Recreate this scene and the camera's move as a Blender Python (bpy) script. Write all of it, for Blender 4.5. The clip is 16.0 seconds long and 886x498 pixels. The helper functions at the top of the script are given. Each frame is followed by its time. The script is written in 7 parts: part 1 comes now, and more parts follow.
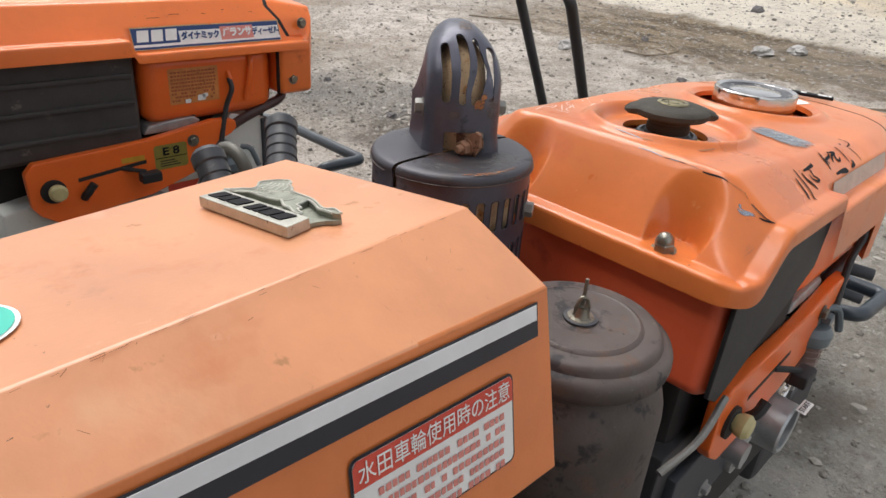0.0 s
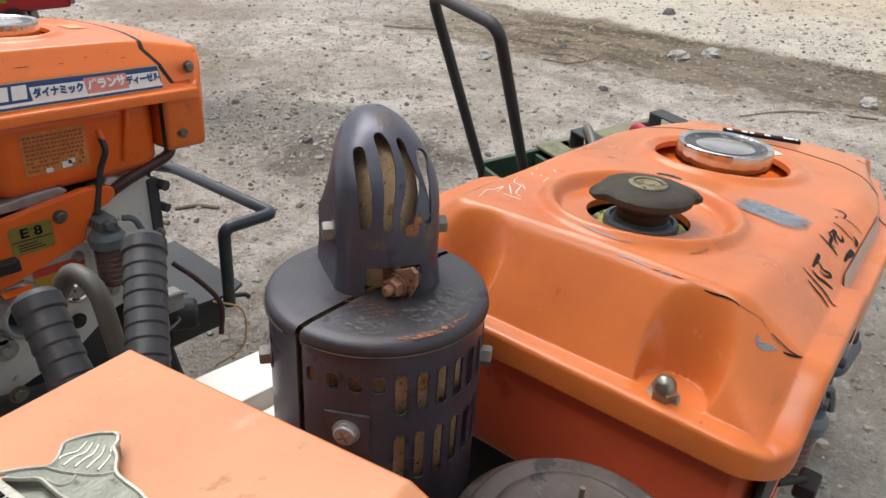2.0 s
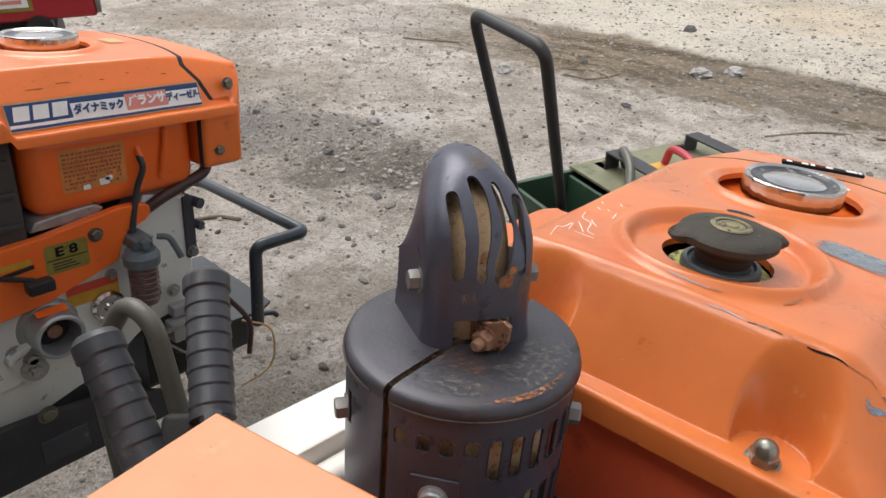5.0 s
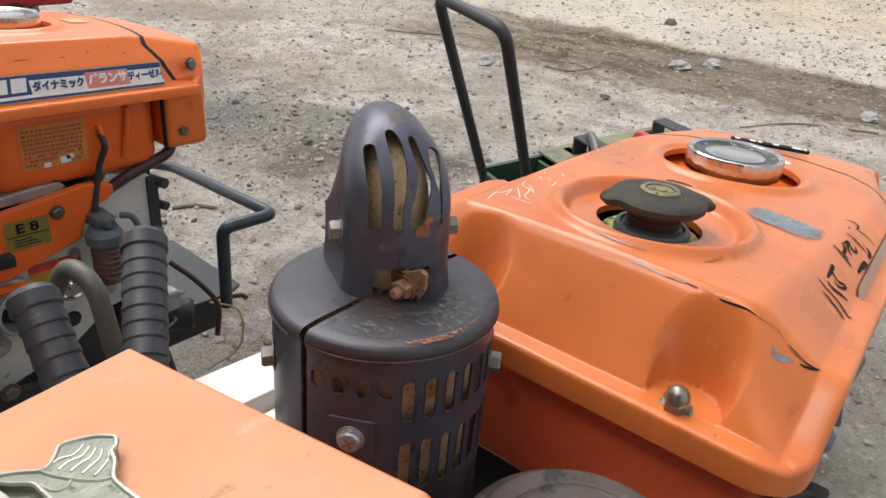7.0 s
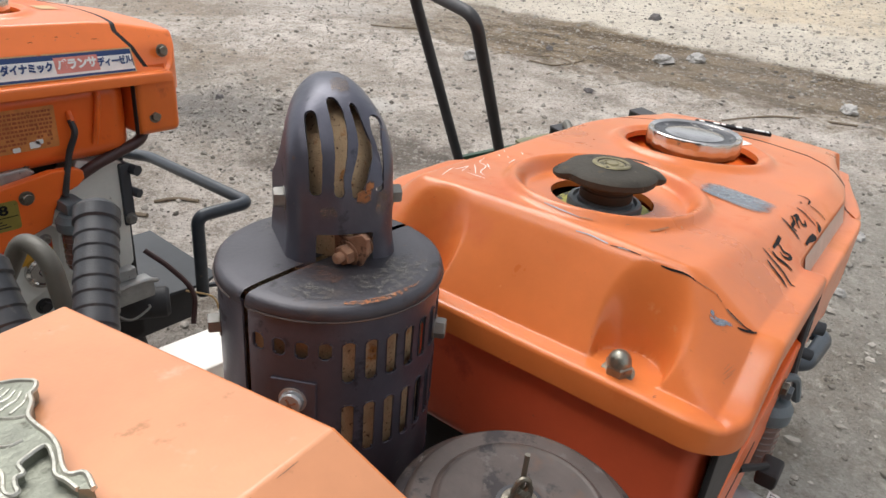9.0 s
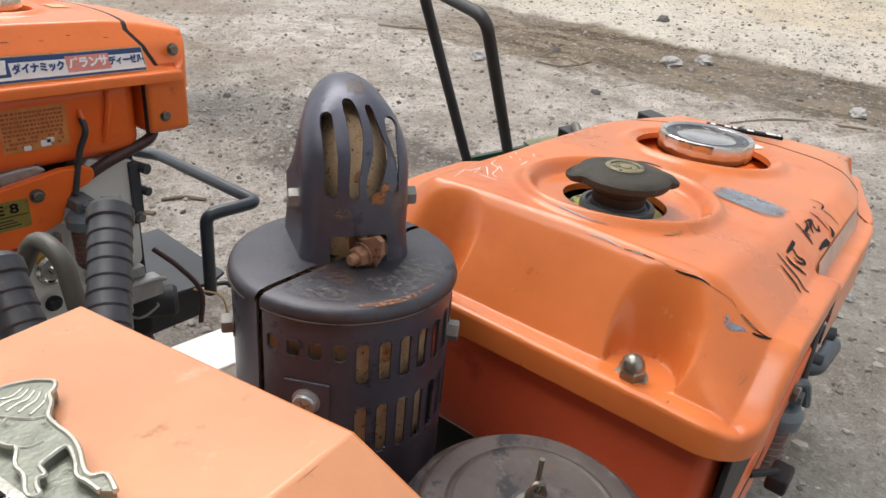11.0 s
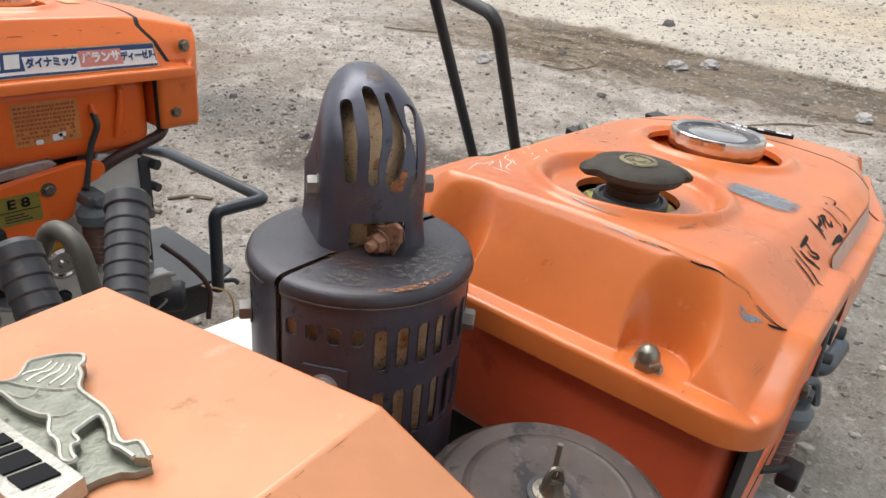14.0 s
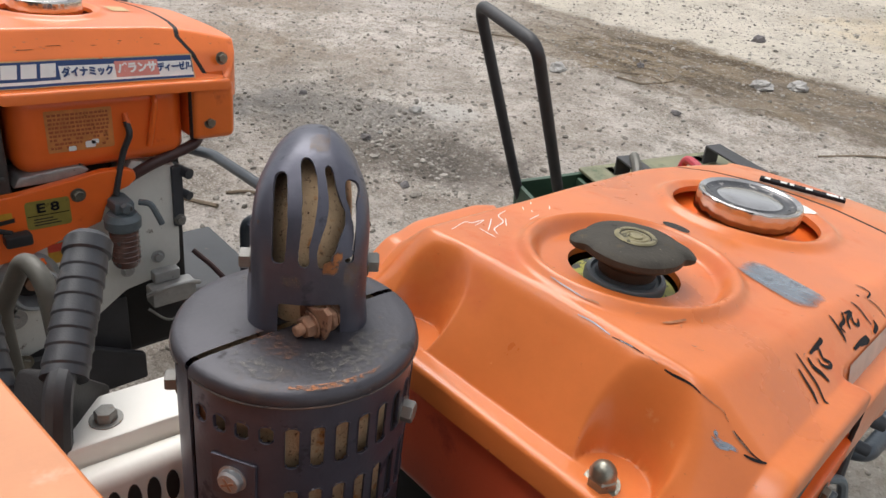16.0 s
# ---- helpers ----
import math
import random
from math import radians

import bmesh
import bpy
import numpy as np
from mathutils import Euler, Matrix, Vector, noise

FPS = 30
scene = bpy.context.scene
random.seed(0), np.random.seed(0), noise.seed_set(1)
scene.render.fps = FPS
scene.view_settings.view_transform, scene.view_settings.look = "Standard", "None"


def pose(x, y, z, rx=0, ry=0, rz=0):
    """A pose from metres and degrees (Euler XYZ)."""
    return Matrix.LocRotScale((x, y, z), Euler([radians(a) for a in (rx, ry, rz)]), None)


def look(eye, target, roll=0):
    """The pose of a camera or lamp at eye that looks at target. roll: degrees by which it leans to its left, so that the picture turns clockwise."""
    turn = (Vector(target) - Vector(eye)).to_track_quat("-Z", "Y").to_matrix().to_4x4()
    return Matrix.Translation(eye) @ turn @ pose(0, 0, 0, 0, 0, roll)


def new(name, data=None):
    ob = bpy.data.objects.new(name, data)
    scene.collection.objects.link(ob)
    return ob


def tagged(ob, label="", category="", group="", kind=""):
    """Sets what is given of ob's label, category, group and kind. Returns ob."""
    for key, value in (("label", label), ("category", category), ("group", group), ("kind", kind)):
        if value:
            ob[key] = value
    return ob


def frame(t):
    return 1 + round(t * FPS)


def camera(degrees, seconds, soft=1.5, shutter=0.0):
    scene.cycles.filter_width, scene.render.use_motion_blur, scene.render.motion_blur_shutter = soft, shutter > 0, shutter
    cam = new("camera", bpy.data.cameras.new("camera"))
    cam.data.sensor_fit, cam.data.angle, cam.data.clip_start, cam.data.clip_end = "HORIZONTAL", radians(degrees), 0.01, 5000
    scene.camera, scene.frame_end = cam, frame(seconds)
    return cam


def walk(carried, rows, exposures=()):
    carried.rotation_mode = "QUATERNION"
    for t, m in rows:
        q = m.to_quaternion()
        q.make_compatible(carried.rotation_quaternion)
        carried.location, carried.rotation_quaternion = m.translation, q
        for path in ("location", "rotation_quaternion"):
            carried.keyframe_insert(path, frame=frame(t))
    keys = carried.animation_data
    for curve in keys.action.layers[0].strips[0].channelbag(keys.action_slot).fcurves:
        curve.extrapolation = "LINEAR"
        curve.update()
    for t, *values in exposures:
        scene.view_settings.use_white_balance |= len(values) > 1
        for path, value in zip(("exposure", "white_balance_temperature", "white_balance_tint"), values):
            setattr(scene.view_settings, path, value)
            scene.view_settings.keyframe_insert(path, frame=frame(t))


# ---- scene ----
cam = camera(66.71, 16.0)
PATH = [
    (0, (0.2747, -0.4944, 0.8717), (-0.958, 0.6762, -0.1821), -1.09),
    (0.5, (0.2617, -0.4681, 0.8818), (-0.8982, 0.7685, -0.1791), -1.44),
    (1, (0.245, -0.4439, 0.8957), (-0.8429, 0.8623, -0.158), -1.50),
    (1.5, (0.2237, -0.4256, 0.898), (-0.8559, 0.8876, -0.1556), -1.13),
    (2, (0.1701, -0.3871, 0.8795), (-0.9082, 0.9283, -0.1726), -1.07),
    (2.5, (0.1154, -0.3704, 0.8872), (-0.9677, 0.9562, -0.1458), -1.02),
    (3, (0.0935, -0.38, 0.8902), (-1.0159, 0.9219, -0.1462), -0.67),
    (3.5, (0.1088, -0.382, 0.8841), (-0.9879, 0.93, -0.1531), -0.63),
    (4, (0.1128, -0.386, 0.8853), (-0.9889, 0.9302, -0.1413), -0.44),
    (6.5, (0.1522, -0.392, 0.8818), (-0.9444, 0.9237, -0.1509), 0.33),
    (7, (0.16, -0.3858, 0.873), (-0.9147, 0.9438, -0.1649), 0.29),
    (7.5, (0.1593, -0.3805, 0.8719), (-0.9025, 0.9595, -0.1659), 0.28),
    (8, (0.1671, -0.3853, 0.8709), (-0.9185, 0.9419, -0.1587), 0.45),
    (8.5, (0.1773, -0.3839, 0.8666), (-0.8926, 0.9491, -0.1718), 0.51),
    (9, (0.1866, -0.3809, 0.8627), (-0.8656, 0.9623, -0.1807), 0.46),
    (11.5, (0.1816, -0.3848, 0.8633), (-0.8898, 0.9436, -0.1795), 0.91),
    (12, (0.1854, -0.3884, 0.8588), (-0.8951, 0.9332, -0.1832), 0.99),
    (12.5, (0.1893, -0.3879, 0.8525), (-0.886, 0.9372, -0.1904), 0.98),
    (13, (0.188, -0.3861, 0.848), (-0.8654, 0.9533, -0.199), 0.97),
    (13.5, (0.1878, -0.3875, 0.8543), (-0.8735, 0.9549, -0.1809), 0.89),
    (14, (0.1799, -0.3916, 0.8573), (-0.8927, 0.943, -0.1765), 1.07),
    (14.5, (0.1744, -0.3922, 0.8583), (-0.9095, 0.9331, -0.1756), 1.04),
    (15, (0.1729, -0.395, 0.8665), (-0.9163, 0.9277, -0.165), 1.10),
    (15.5, (0.1877, -0.3952, 0.8818), (-0.9073, 0.9226, -0.15), 1.06),
    (16, (0.1917, -0.3166, 0.88), (-1.0295, 0.8734, -0.1652), 2.07),
]
walk(cam, [(t, look(eye, target, roll)) for t, eye, target, roll in PATH], [(0, 0.04), (1.5, 0.0), (2.5, -0.05), (4.0, -0.05), (6.5, 0.02), (9.0, 0.03), (13.0, 0.10), (15.0, 0.05), (16.0, -0.05)])

# ---- sky, sun, exposure ----
scene.view_settings.exposure = 0.0
world = bpy.data.worlds.new("overcast_sky")
scene.world = world
world.use_nodes = True
wn, wl = world.node_tree.nodes, world.node_tree.links
sky = wn.new("ShaderNodeTexSky")
sky.sky_type = "NISHITA"
sky.sun_disc = False
sky.sun_elevation, sky.sun_rotation = radians(62), radians(200)
sky.air_density, sky.dust_density, sky.ozone_density = 1.0, 4.0, 1.0
pale = wn.new("ShaderNodeHueSaturation")
pale.inputs["Saturation"].default_value = 0.22
wl.new(sky.outputs[0], pale.inputs["Color"])
wl.new(pale.outputs[0], wn["Background"].inputs["Color"])
wn["Background"].inputs["Strength"].default_value = 0.25
sun_data = bpy.data.lights.new("sun", "SUN")
sun_data.energy, sun_data.angle, sun_data.color = 2.3, radians(35), (1.0, 0.97, 0.93)
sun = new("sun", sun_data)
sun.matrix_world = look((-5.5, 3.5, 9.0), (0, 0, 0))


# ---- materials ----
def surface(name, color, rough=0.5, metal=0.0, vary=0.12, scale=25.0, bump=0.15, grain=400.0, spots=None, coat=0.0, spec=0.5):
    """A worn surface: a mottled colour, spots (colour, share, scale) and a fine relief."""
    m = bpy.data.materials.new(name)
    m.use_nodes = True
    n, l = m.node_tree.nodes, m.node_tree.links
    b = n["Principled BSDF"]
    b.inputs["Metallic"].default_value = metal
    b.inputs["Specular IOR Level"].default_value = spec
    b.inputs["Coat Weight"].default_value = coat
    b.inputs["Coat Roughness"].default_value = 0.12
    co = n.new("ShaderNodeTexCoord")
    n1 = n.new("ShaderNodeTexNoise")
    n1.inputs["Scale"].default_value, n1.inputs["Detail"].default_value, n1.inputs["Roughness"].default_value = scale, 6, 0.6
    l.new(co.outputs["Object"], n1.inputs["Vector"])
    r1 = n.new("ShaderNodeValToRGB")
    r1.color_ramp.elements[0].position, r1.color_ramp.elements[1].position = 0.3, 0.7
    r1.color_ramp.elements[0].color = (*[c * (1 - vary) for c in color], 1)
    r1.color_ramp.elements[1].color = (*[min(1.0, c * (1 + vary)) for c in color], 1)
    l.new(n1.outputs["Fac"], r1.inputs[0])
    out = r1.outputs[0]
    rn = n.new("ShaderNodeMapRange")
    rn.inputs["To Min"].default_value, rn.inputs["To Max"].default_value = max(0.03, rough - 0.1), min(1, rough + 0.1)
    l.new(n1.outputs["Fac"], rn.inputs[0])
    rough_out = rn.outputs[0]
    for k, (sc, share, size) in enumerate(spots or ()):
        n2 = n.new("ShaderNodeTexNoise")
        n2.inputs["Scale"].default_value, n2.inputs["Detail"].default_value, n2.inputs["Roughness"].default_value = size, 5, 0.65
        mp = n.new("ShaderNodeMapping")
        mp.inputs["Location"].default_value = (3.1 * k + 1.7, 5.3 * k, 0.9)
        l.new(co.outputs["Object"], mp.inputs[0])
        l.new(mp.outputs[0], n2.inputs["Vector"])
        r2 = n.new("ShaderNodeValToRGB")
        lo = 0.5 + 0.22 * (1 - 2 * share)
        r2.color_ramp.elements[0].position, r2.color_ramp.elements[1].position = lo, min(1, lo + (0.06 if size > 35 else 0.14))
        l.new(n2.outputs["Fac"], r2.inputs[0])
        mx = n.new("ShaderNodeMix")
        mx.data_type = "RGBA"
        l.new(r2.outputs[0], mx.inputs[0])
        l.new(out, mx.inputs["A"])
        mx.inputs["B"].default_value = (*sc, 1)
        out = mx.outputs["Result"]
        ra = n.new("ShaderNodeMath")
        ra.operation = "MULTIPLY_ADD"
        ra.use_clamp = True
        l.new(r2.outputs[0], ra.inputs[0])
        ra.inputs[1].default_value = 0.2
        l.new(rough_out, ra.inputs[2])
        rough_out = ra.outputs[0]
    l.new(out, b.inputs["Base Color"])
    l.new(rough_out, b.inputs["Roughness"])
    if bump:
        n3 = n.new("ShaderNodeTexNoise")
        n3.inputs["Scale"].default_value, n3.inputs["Detail"].default_value = grain, 4
        l.new(co.outputs["Object"], n3.inputs["Vector"])
        bp = n.new("ShaderNodeBump")
        bp.inputs["Strength"].default_value, bp.inputs["Distance"].default_value = bump, 0.001
        l.new(n3.outputs["Fac"], bp.inputs["Height"])
        l.new(bp.outputs[0], b.inputs["Normal"])
    return m


RUST, DIRT = (0.20, 0.075, 0.03), (0.16, 0.10, 0.065)
m_orange = surface("orange_paint", (0.61, 0.162, 0.039), 0.30, 0, 0.16, 11, 0.05, 420, [((0.55, 0.118, 0.028), 0.34, 7), ((0.64, 0.195, 0.046), 0.22, 9), ((0.60, 0.125, 0.022), 0.24, 28), ((0.66, 0.235, 0.085), 0.12, 46), ((0.30, 0.08, 0.03), 0.05, 110), ((0.10, 0.045, 0.03), 0.03, 190)], 0.24, 0.40)
m_orange_left = surface("orange_paint_clean", (0.84, 0.185, 0.030), 0.36, 0, 0.10, 9, 0.10, 500, [((0.58, 0.11, 0.02), 0.16, 30), ((0.68, 0.20, 0.06), 0.08, 50), ((0.10, 0.05, 0.03), 0.02, 160)], 0.25)
# hood paint again, redder: the shade under the lip is put into its colour
m_orange_shade = surface("shade_reddened_paint", (0.74, 0.120, 0.048), 0.38, 0, 0.12, 10, 0.08, 500, [((0.50, 0.07, 0.03), 0.2, 26), ((0.30, 0.10, 0.06), 0.05, 90)], 0.3)
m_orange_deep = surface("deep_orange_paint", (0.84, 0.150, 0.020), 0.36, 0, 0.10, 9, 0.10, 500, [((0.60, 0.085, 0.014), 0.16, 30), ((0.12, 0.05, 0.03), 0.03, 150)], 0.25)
m_faded = surface("faded_orange_paint", (0.66, 0.285, 0.136), 0.36, 0, 0.13, 14, 0.07, 600, [((0.72, 0.375, 0.205), 0.36, 8), ((0.60, 0.215, 0.085), 0.28, 15), ((0.45, 0.22, 0.13), 0.16, 20), ((0.74, 0.42, 0.28), 0.20, 30), ((0.47, 0.21, 0.085), 0.16, 42), ((0.30, 0.14, 0.055), 0.08, 70), ((0.16, 0.07, 0.04), 0.02, 240)], 0.25)
m_edge = surface("unfaded_edge_paint", (0.62, 0.19, 0.05), 0.4, 0, 0.15, 60, 0.1, 500, [((0.42, 0.20, 0.10), 0.2, 90)], 0.2)
m_black = surface("black_plastic", (0.024, 0.023, 0.024), 0.5, 0, 0.25, 40, 0.2, 700, [((0.06, 0.052, 0.048), 0.12, 60)], spec=0.3)
m_shroud = surface("dusty_grey_screen", (0.046, 0.041, 0.039), 0.6, 0, 0.25, 30, 0.4, 500, [((0.13, 0.115, 0.10), 0.2, 50)])
m_agedsilver = surface("pinkish_worn_silver", (0.50, 0.40, 0.34), 0.45, 0.1, 0.15, 60, 0.1, 400, [((0.30, 0.16, 0.08), 0.15, 90)])
m_rubber = surface("dusty_rubber", (0.036, 0.038, 0.044), 0.42, 0, 0.3, 60, 0.1, 900, [((0.075, 0.073, 0.072), 0.25, 90)])
m_muffler = surface("heat_stained_steel", (0.078, 0.079, 0.104), 0.36, 0.40, 0.3, 20, 0.13, 420, [((0.100, 0.096, 0.124), 0.30, 26), ((0.040, 0.041, 0.056), 0.28, 48), ((0.13, 0.085, 0.070), 0.07, 60), ((0.22, 0.095, 0.045), 0.05, 120), ((0.26, 0.23, 0.21), 0.07, 190)])
m_bluegrey = surface("blue_grey_casting", (0.11, 0.135, 0.15), 0.45, 0.1, 0.2, 50, 0.2, 400, [((0.06, 0.055, 0.05), 0.15, 80)])
m_rusty = surface("rusty_steel", (0.29, 0.155, 0.095), 0.7, 0.2, 0.3, 120, 0.6, 600, [((0.10, 0.05, 0.035), 0.3, 150)])
m_ash = surface("sandy_rust", (0.52, 0.37, 0.22), 0.85, 0, 0.2, 60, 0.5, 900, [((0.42, 0.20, 0.07), 0.25, 70), ((0.12, 0.07, 0.04), 0.30, 480)])
m_cleaner = surface("brown_stained_tin", (0.078, 0.062, 0.056), 0.48, 0.1, 0.3, 26, 0.16, 400, [((0.135, 0.075, 0.050), 0.36, 22), ((0.034, 0.030, 0.032), 0.34, 36), ((0.115, 0.103, 0.096), 0.26, 60), ((0.020, 0.018, 0.019), 0.14, 90), ((0.20, 0.17, 0.14), 0.07, 140)], spec=0.4)
m_zinc = surface("zinc_plate", (0.22, 0.215, 0.20), 0.45, 0.5, 0.2, 90, 0.2, 500, [((0.22, 0.16, 0.10), 0.18, 130)])
m_nut = surface("tarnished_nut", (0.20, 0.185, 0.15), 0.36, 0.75, 0.25, 120, 0.3, 600, [((0.10, 0.07, 0.05), 0.22, 200)])
m_acorn = surface("plated_acorn_nut", (0.25, 0.24, 0.20), 0.3, 0.75, 0.2, 140, 0.2, 600, [((0.14, 0.12, 0.09), 0.2, 220)])
m_chrome = surface("chrome", (0.60, 0.58, 0.56), 0.16, 1.0, 0.08, 60, 0.08, 300, [((0.30, 0.25, 0.21), 0.14, 90)])
m_cast = surface("cast_emblem_metal", (0.50, 0.49, 0.43), 0.42, 0.75, 0.15, 120, 0.3, 700, [((0.20, 0.19, 0.16), 0.2, 160)])
m_castfield = surface("recessed_cast_metal", (0.27, 0.28, 0.23), 0.5, 0.6, 0.2, 120, 0.4, 600, [((0.14, 0.14, 0.11), 0.25, 140)])
m_knob = surface("cream_plastic_knob", (0.50, 0.44, 0.22), 0.5, 0, 0.12, 80, 0.1, 400, [((0.25, 0.2, 0.1), 0.12, 90)])
m_boss = surface("silver_casting", (0.40, 0.42, 0.43), 0.36, 0.6, 0.15, 60, 0.2, 400, [((0.17, 0.16, 0.14), 0.15, 70)])
m_grey = surface("grey_green_paint", (0.66, 0.67, 0.63), 0.42, 0.05, 0.12, 14, 0.15, 400, [((0.22, 0.20, 0.17), 0.15, 50), ((0.07, 0.06, 0.05), 0.05, 90)])
m_alu = surface("dull_aluminium", (0.40, 0.40, 0.39), 0.42, 0.6, 0.2, 60, 0.3, 400, [((0.16, 0.14, 0.12), 0.2, 80)])
m_bar = surface("blue_black_enamel", (0.026, 0.036, 0.048), 0.38, 0.0, 0.2, 40, 0.2, 500, [((0.11, 0.085, 0.065), 0.12, 80)], 0.2)
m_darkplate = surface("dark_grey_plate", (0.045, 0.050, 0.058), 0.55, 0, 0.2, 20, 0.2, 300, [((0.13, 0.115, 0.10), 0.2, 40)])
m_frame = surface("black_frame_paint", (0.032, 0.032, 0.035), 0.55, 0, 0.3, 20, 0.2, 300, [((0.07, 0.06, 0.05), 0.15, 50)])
m_white = surface("cream_paint", (0.80, 0.78, 0.72), 0.42, 0, 0.05, 14, 0.1, 400, [((0.50, 0.43, 0.34), 0.06, 60)])
m_olive = surface("olive_tube", (0.10, 0.095, 0.080), 0.45, 0.2, 0.15, 40, 0.2, 400, [((0.10, 0.07, 0.05), 0.15, 80)])
m_rubbed = surface("rubbed_bare_metal", (0.27, 0.31, 0.35), 0.26, 0.65, 0.3, 60, 0.1, 500, [((0.15, 0.17, 0.19), 0.3, 70), ((0.42, 0.36, 0.32), 0.12, 90)])


def ragged(m, up=1, most=0.9, fine=1.0, speck=0, start=0.05):
    """Lets a thin patch fade out raggedly towards its edges, so that the paint below shows."""
    n, l = m.node_tree.nodes, m.node_tree.links
    co = n.new("ShaderNodeTexCoord")
    sep = n.new("ShaderNodeSeparateXYZ")
    l.new(co.outputs["Generated"], sep.inputs[0])

    def math_node(op, a, b):
        q = n.new("ShaderNodeMath")
        q.operation = op
        for k, v in enumerate((a, b)):
            if isinstance(v, (int, float)):
                q.inputs[k].default_value = v
            else:
                l.new(v, q.inputs[k])
        return q.outputs[0]

    def away(s, p):
        return math_node("POWER", math_node("ABSOLUTE", math_node("MULTIPLY", math_node("SUBTRACT", s, 0.5), 2.0), 0), p)

    stretch = n.new("ShaderNodeMapping")
    stretch.inputs["Scale"].default_value = (speck, speck, speck) if speck else (35, 190, 60) if up == 1 else (420, 420, 420)
    l.new(co.outputs["Object"], stretch.inputs[0])
    grain = n.new("ShaderNodeTexNoise")
    grain.inputs["Scale"].default_value, grain.inputs["Detail"].default_value = 1.0, 4
    l.new(stretch.outputs[0], grain.inputs["Vector"])
    total = math_node("ADD", math_node("ADD", away(sep.outputs[0], 5.0), away(sep.outputs[up], 3.0)), math_node("MULTIPLY", math_node("SUBTRACT", grain.outputs["Fac"], 0.5), fine))
    rng_ = n.new("ShaderNodeMapRange")
    rng_.inputs["From Min"].default_value, rng_.inputs["From Max"].default_value = start, start + 0.8
    rng_.inputs["To Min"].default_value, rng_.inputs["To Max"].default_value = most, 0.0
    l.new(total, rng_.inputs[0])
    clear, mix = n.new("ShaderNodeBsdfTransparent"), n.new("ShaderNodeMixShader")
    l.new(rng_.outputs[0], mix.inputs[0])
    l.new(clear.outputs[0], mix.inputs[1])
    l.new(n["Principled BSDF"].outputs[0], mix.inputs[2])
    l.new(mix.outputs[0], n["Material Output"].inputs[0])


ragged(m_rubbed)
m_rust_bloom = surface("rust_bloom", (0.36, 0.145, 0.050), 0.8, 0, 0.3, 200, 0.2, 500, [((0.20, 0.08, 0.04), 0.3, 240)])
ragged(m_rust_bloom, 2, 0.85, 1.8)
m_tan_bloom = surface("tan_rust_bloom", (0.28, 0.195, 0.12), 0.8, 0, 0.3, 160, 0.2, 500, [((0.18, 0.10, 0.06), 0.3, 200)])
ragged(m_tan_bloom, 2, 0.42, 2.6, 300, -0.25)
m_lid_rust = surface("lid_rust", (0.30, 0.125, 0.055), 0.8, 0, 0.3, 200, 0.2, 500, [((0.16, 0.07, 0.04), 0.3, 240)])
ragged(m_lid_rust, 1, 0.35, 4.5, 420, -0.55)
m_edge_rust_bloom = surface("bright_edge_rust", (0.42, 0.16, 0.06), 0.8, 0, 0.3, 300, 0.2, 500, [((0.45, 0.36, 0.27), 0.3, 340)])
ragged(m_edge_rust_bloom, 1, 0.75, 3.8, 420, -0.25)
m_lid_scale = surface("lid_scale", (0.24, 0.22, 0.19), 0.75, 0, 0.3, 200, 0.2, 500, [((0.10, 0.09, 0.09), 0.3, 240)])
ragged(m_lid_scale, 1, 0.38, 4.5, 330, -0.45)
m_lid = surface("heat_stained_lid_steel", (0.058, 0.056, 0.066), 0.44, 0.35, 0.3, 22, 0.13, 420, [((0.10, 0.078, 0.066), 0.3, 30), ((0.04, 0.037, 0.042), 0.25, 50), ((0.17, 0.10, 0.065), 0.12, 90), ((0.26, 0.23, 0.20), 0.06, 200)])
m_side = surface("cover_side_orange_paint", (0.72, 0.205, 0.052), 0.36, 0, 0.12, 14, 0.1, 600, [((0.62, 0.15, 0.035), 0.2, 24), ((0.72, 0.27, 0.10), 0.12, 12), ((0.16, 0.07, 0.04), 0.02, 240)], 0.45)
m_capdark = surface("oxidised_brass", (0.046, 0.040, 0.031), 0.66, 0.15, 0.3, 60, 0.3, 500, [((0.085, 0.068, 0.045), 0.25, 90), ((0.28, 0.25, 0.17), 0.13, 210), ((0.022, 0.020, 0.017), 0.28, 50)], spec=0.35)
m_dark_chrome = surface("dark_reflection_chrome", (0.10, 0.10, 0.105), 0.30, 0.8, 0.3, 90, 0.15, 500, [((0.45, 0.43, 0.41), 0.30, 150)])
m_capbrass = surface("worn_brass", (0.24, 0.21, 0.12), 0.5, 0.4, 0.25, 120, 0.3, 500, [((0.08, 0.075, 0.05), 0.35, 160)])
m_yellow = surface("yellow_green_paint", (0.42, 0.40, 0.06), 0.5, 0, 0.2, 60, 0.2, 400, [((0.05, 0.055, 0.05), 0.5, 70)])
# near-black that paints the darkness of holes, gaps and insides
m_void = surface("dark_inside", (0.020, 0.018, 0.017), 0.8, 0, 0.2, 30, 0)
m_hose = surface("black_hose", (0.03, 0.03, 0.033), 0.45, 0, 0.2, 60, 0.2, 500)
m_maroon = surface("maroon_hose", (0.06, 0.028, 0.026), 0.45, 0, 0.2, 60, 0.2, 500)
m_redcable = surface("red_cable", (0.40, 0.03, 0.05), 0.45, 0, 0.15, 60, 0.1, 500)
m_green = surface("dark_green_paint", (0.026, 0.062, 0.036), 0.5, 0, 0.2, 14, 0.2, 400, [((0.14, 0.12, 0.08), 0.22, 30)])
m_greentan = surface("worn_green_deck", (0.17, 0.17, 0.10), 0.6, 0, 0.2, 18, 0.3, 300, [((0.07, 0.10, 0.055), 0.3, 22)])
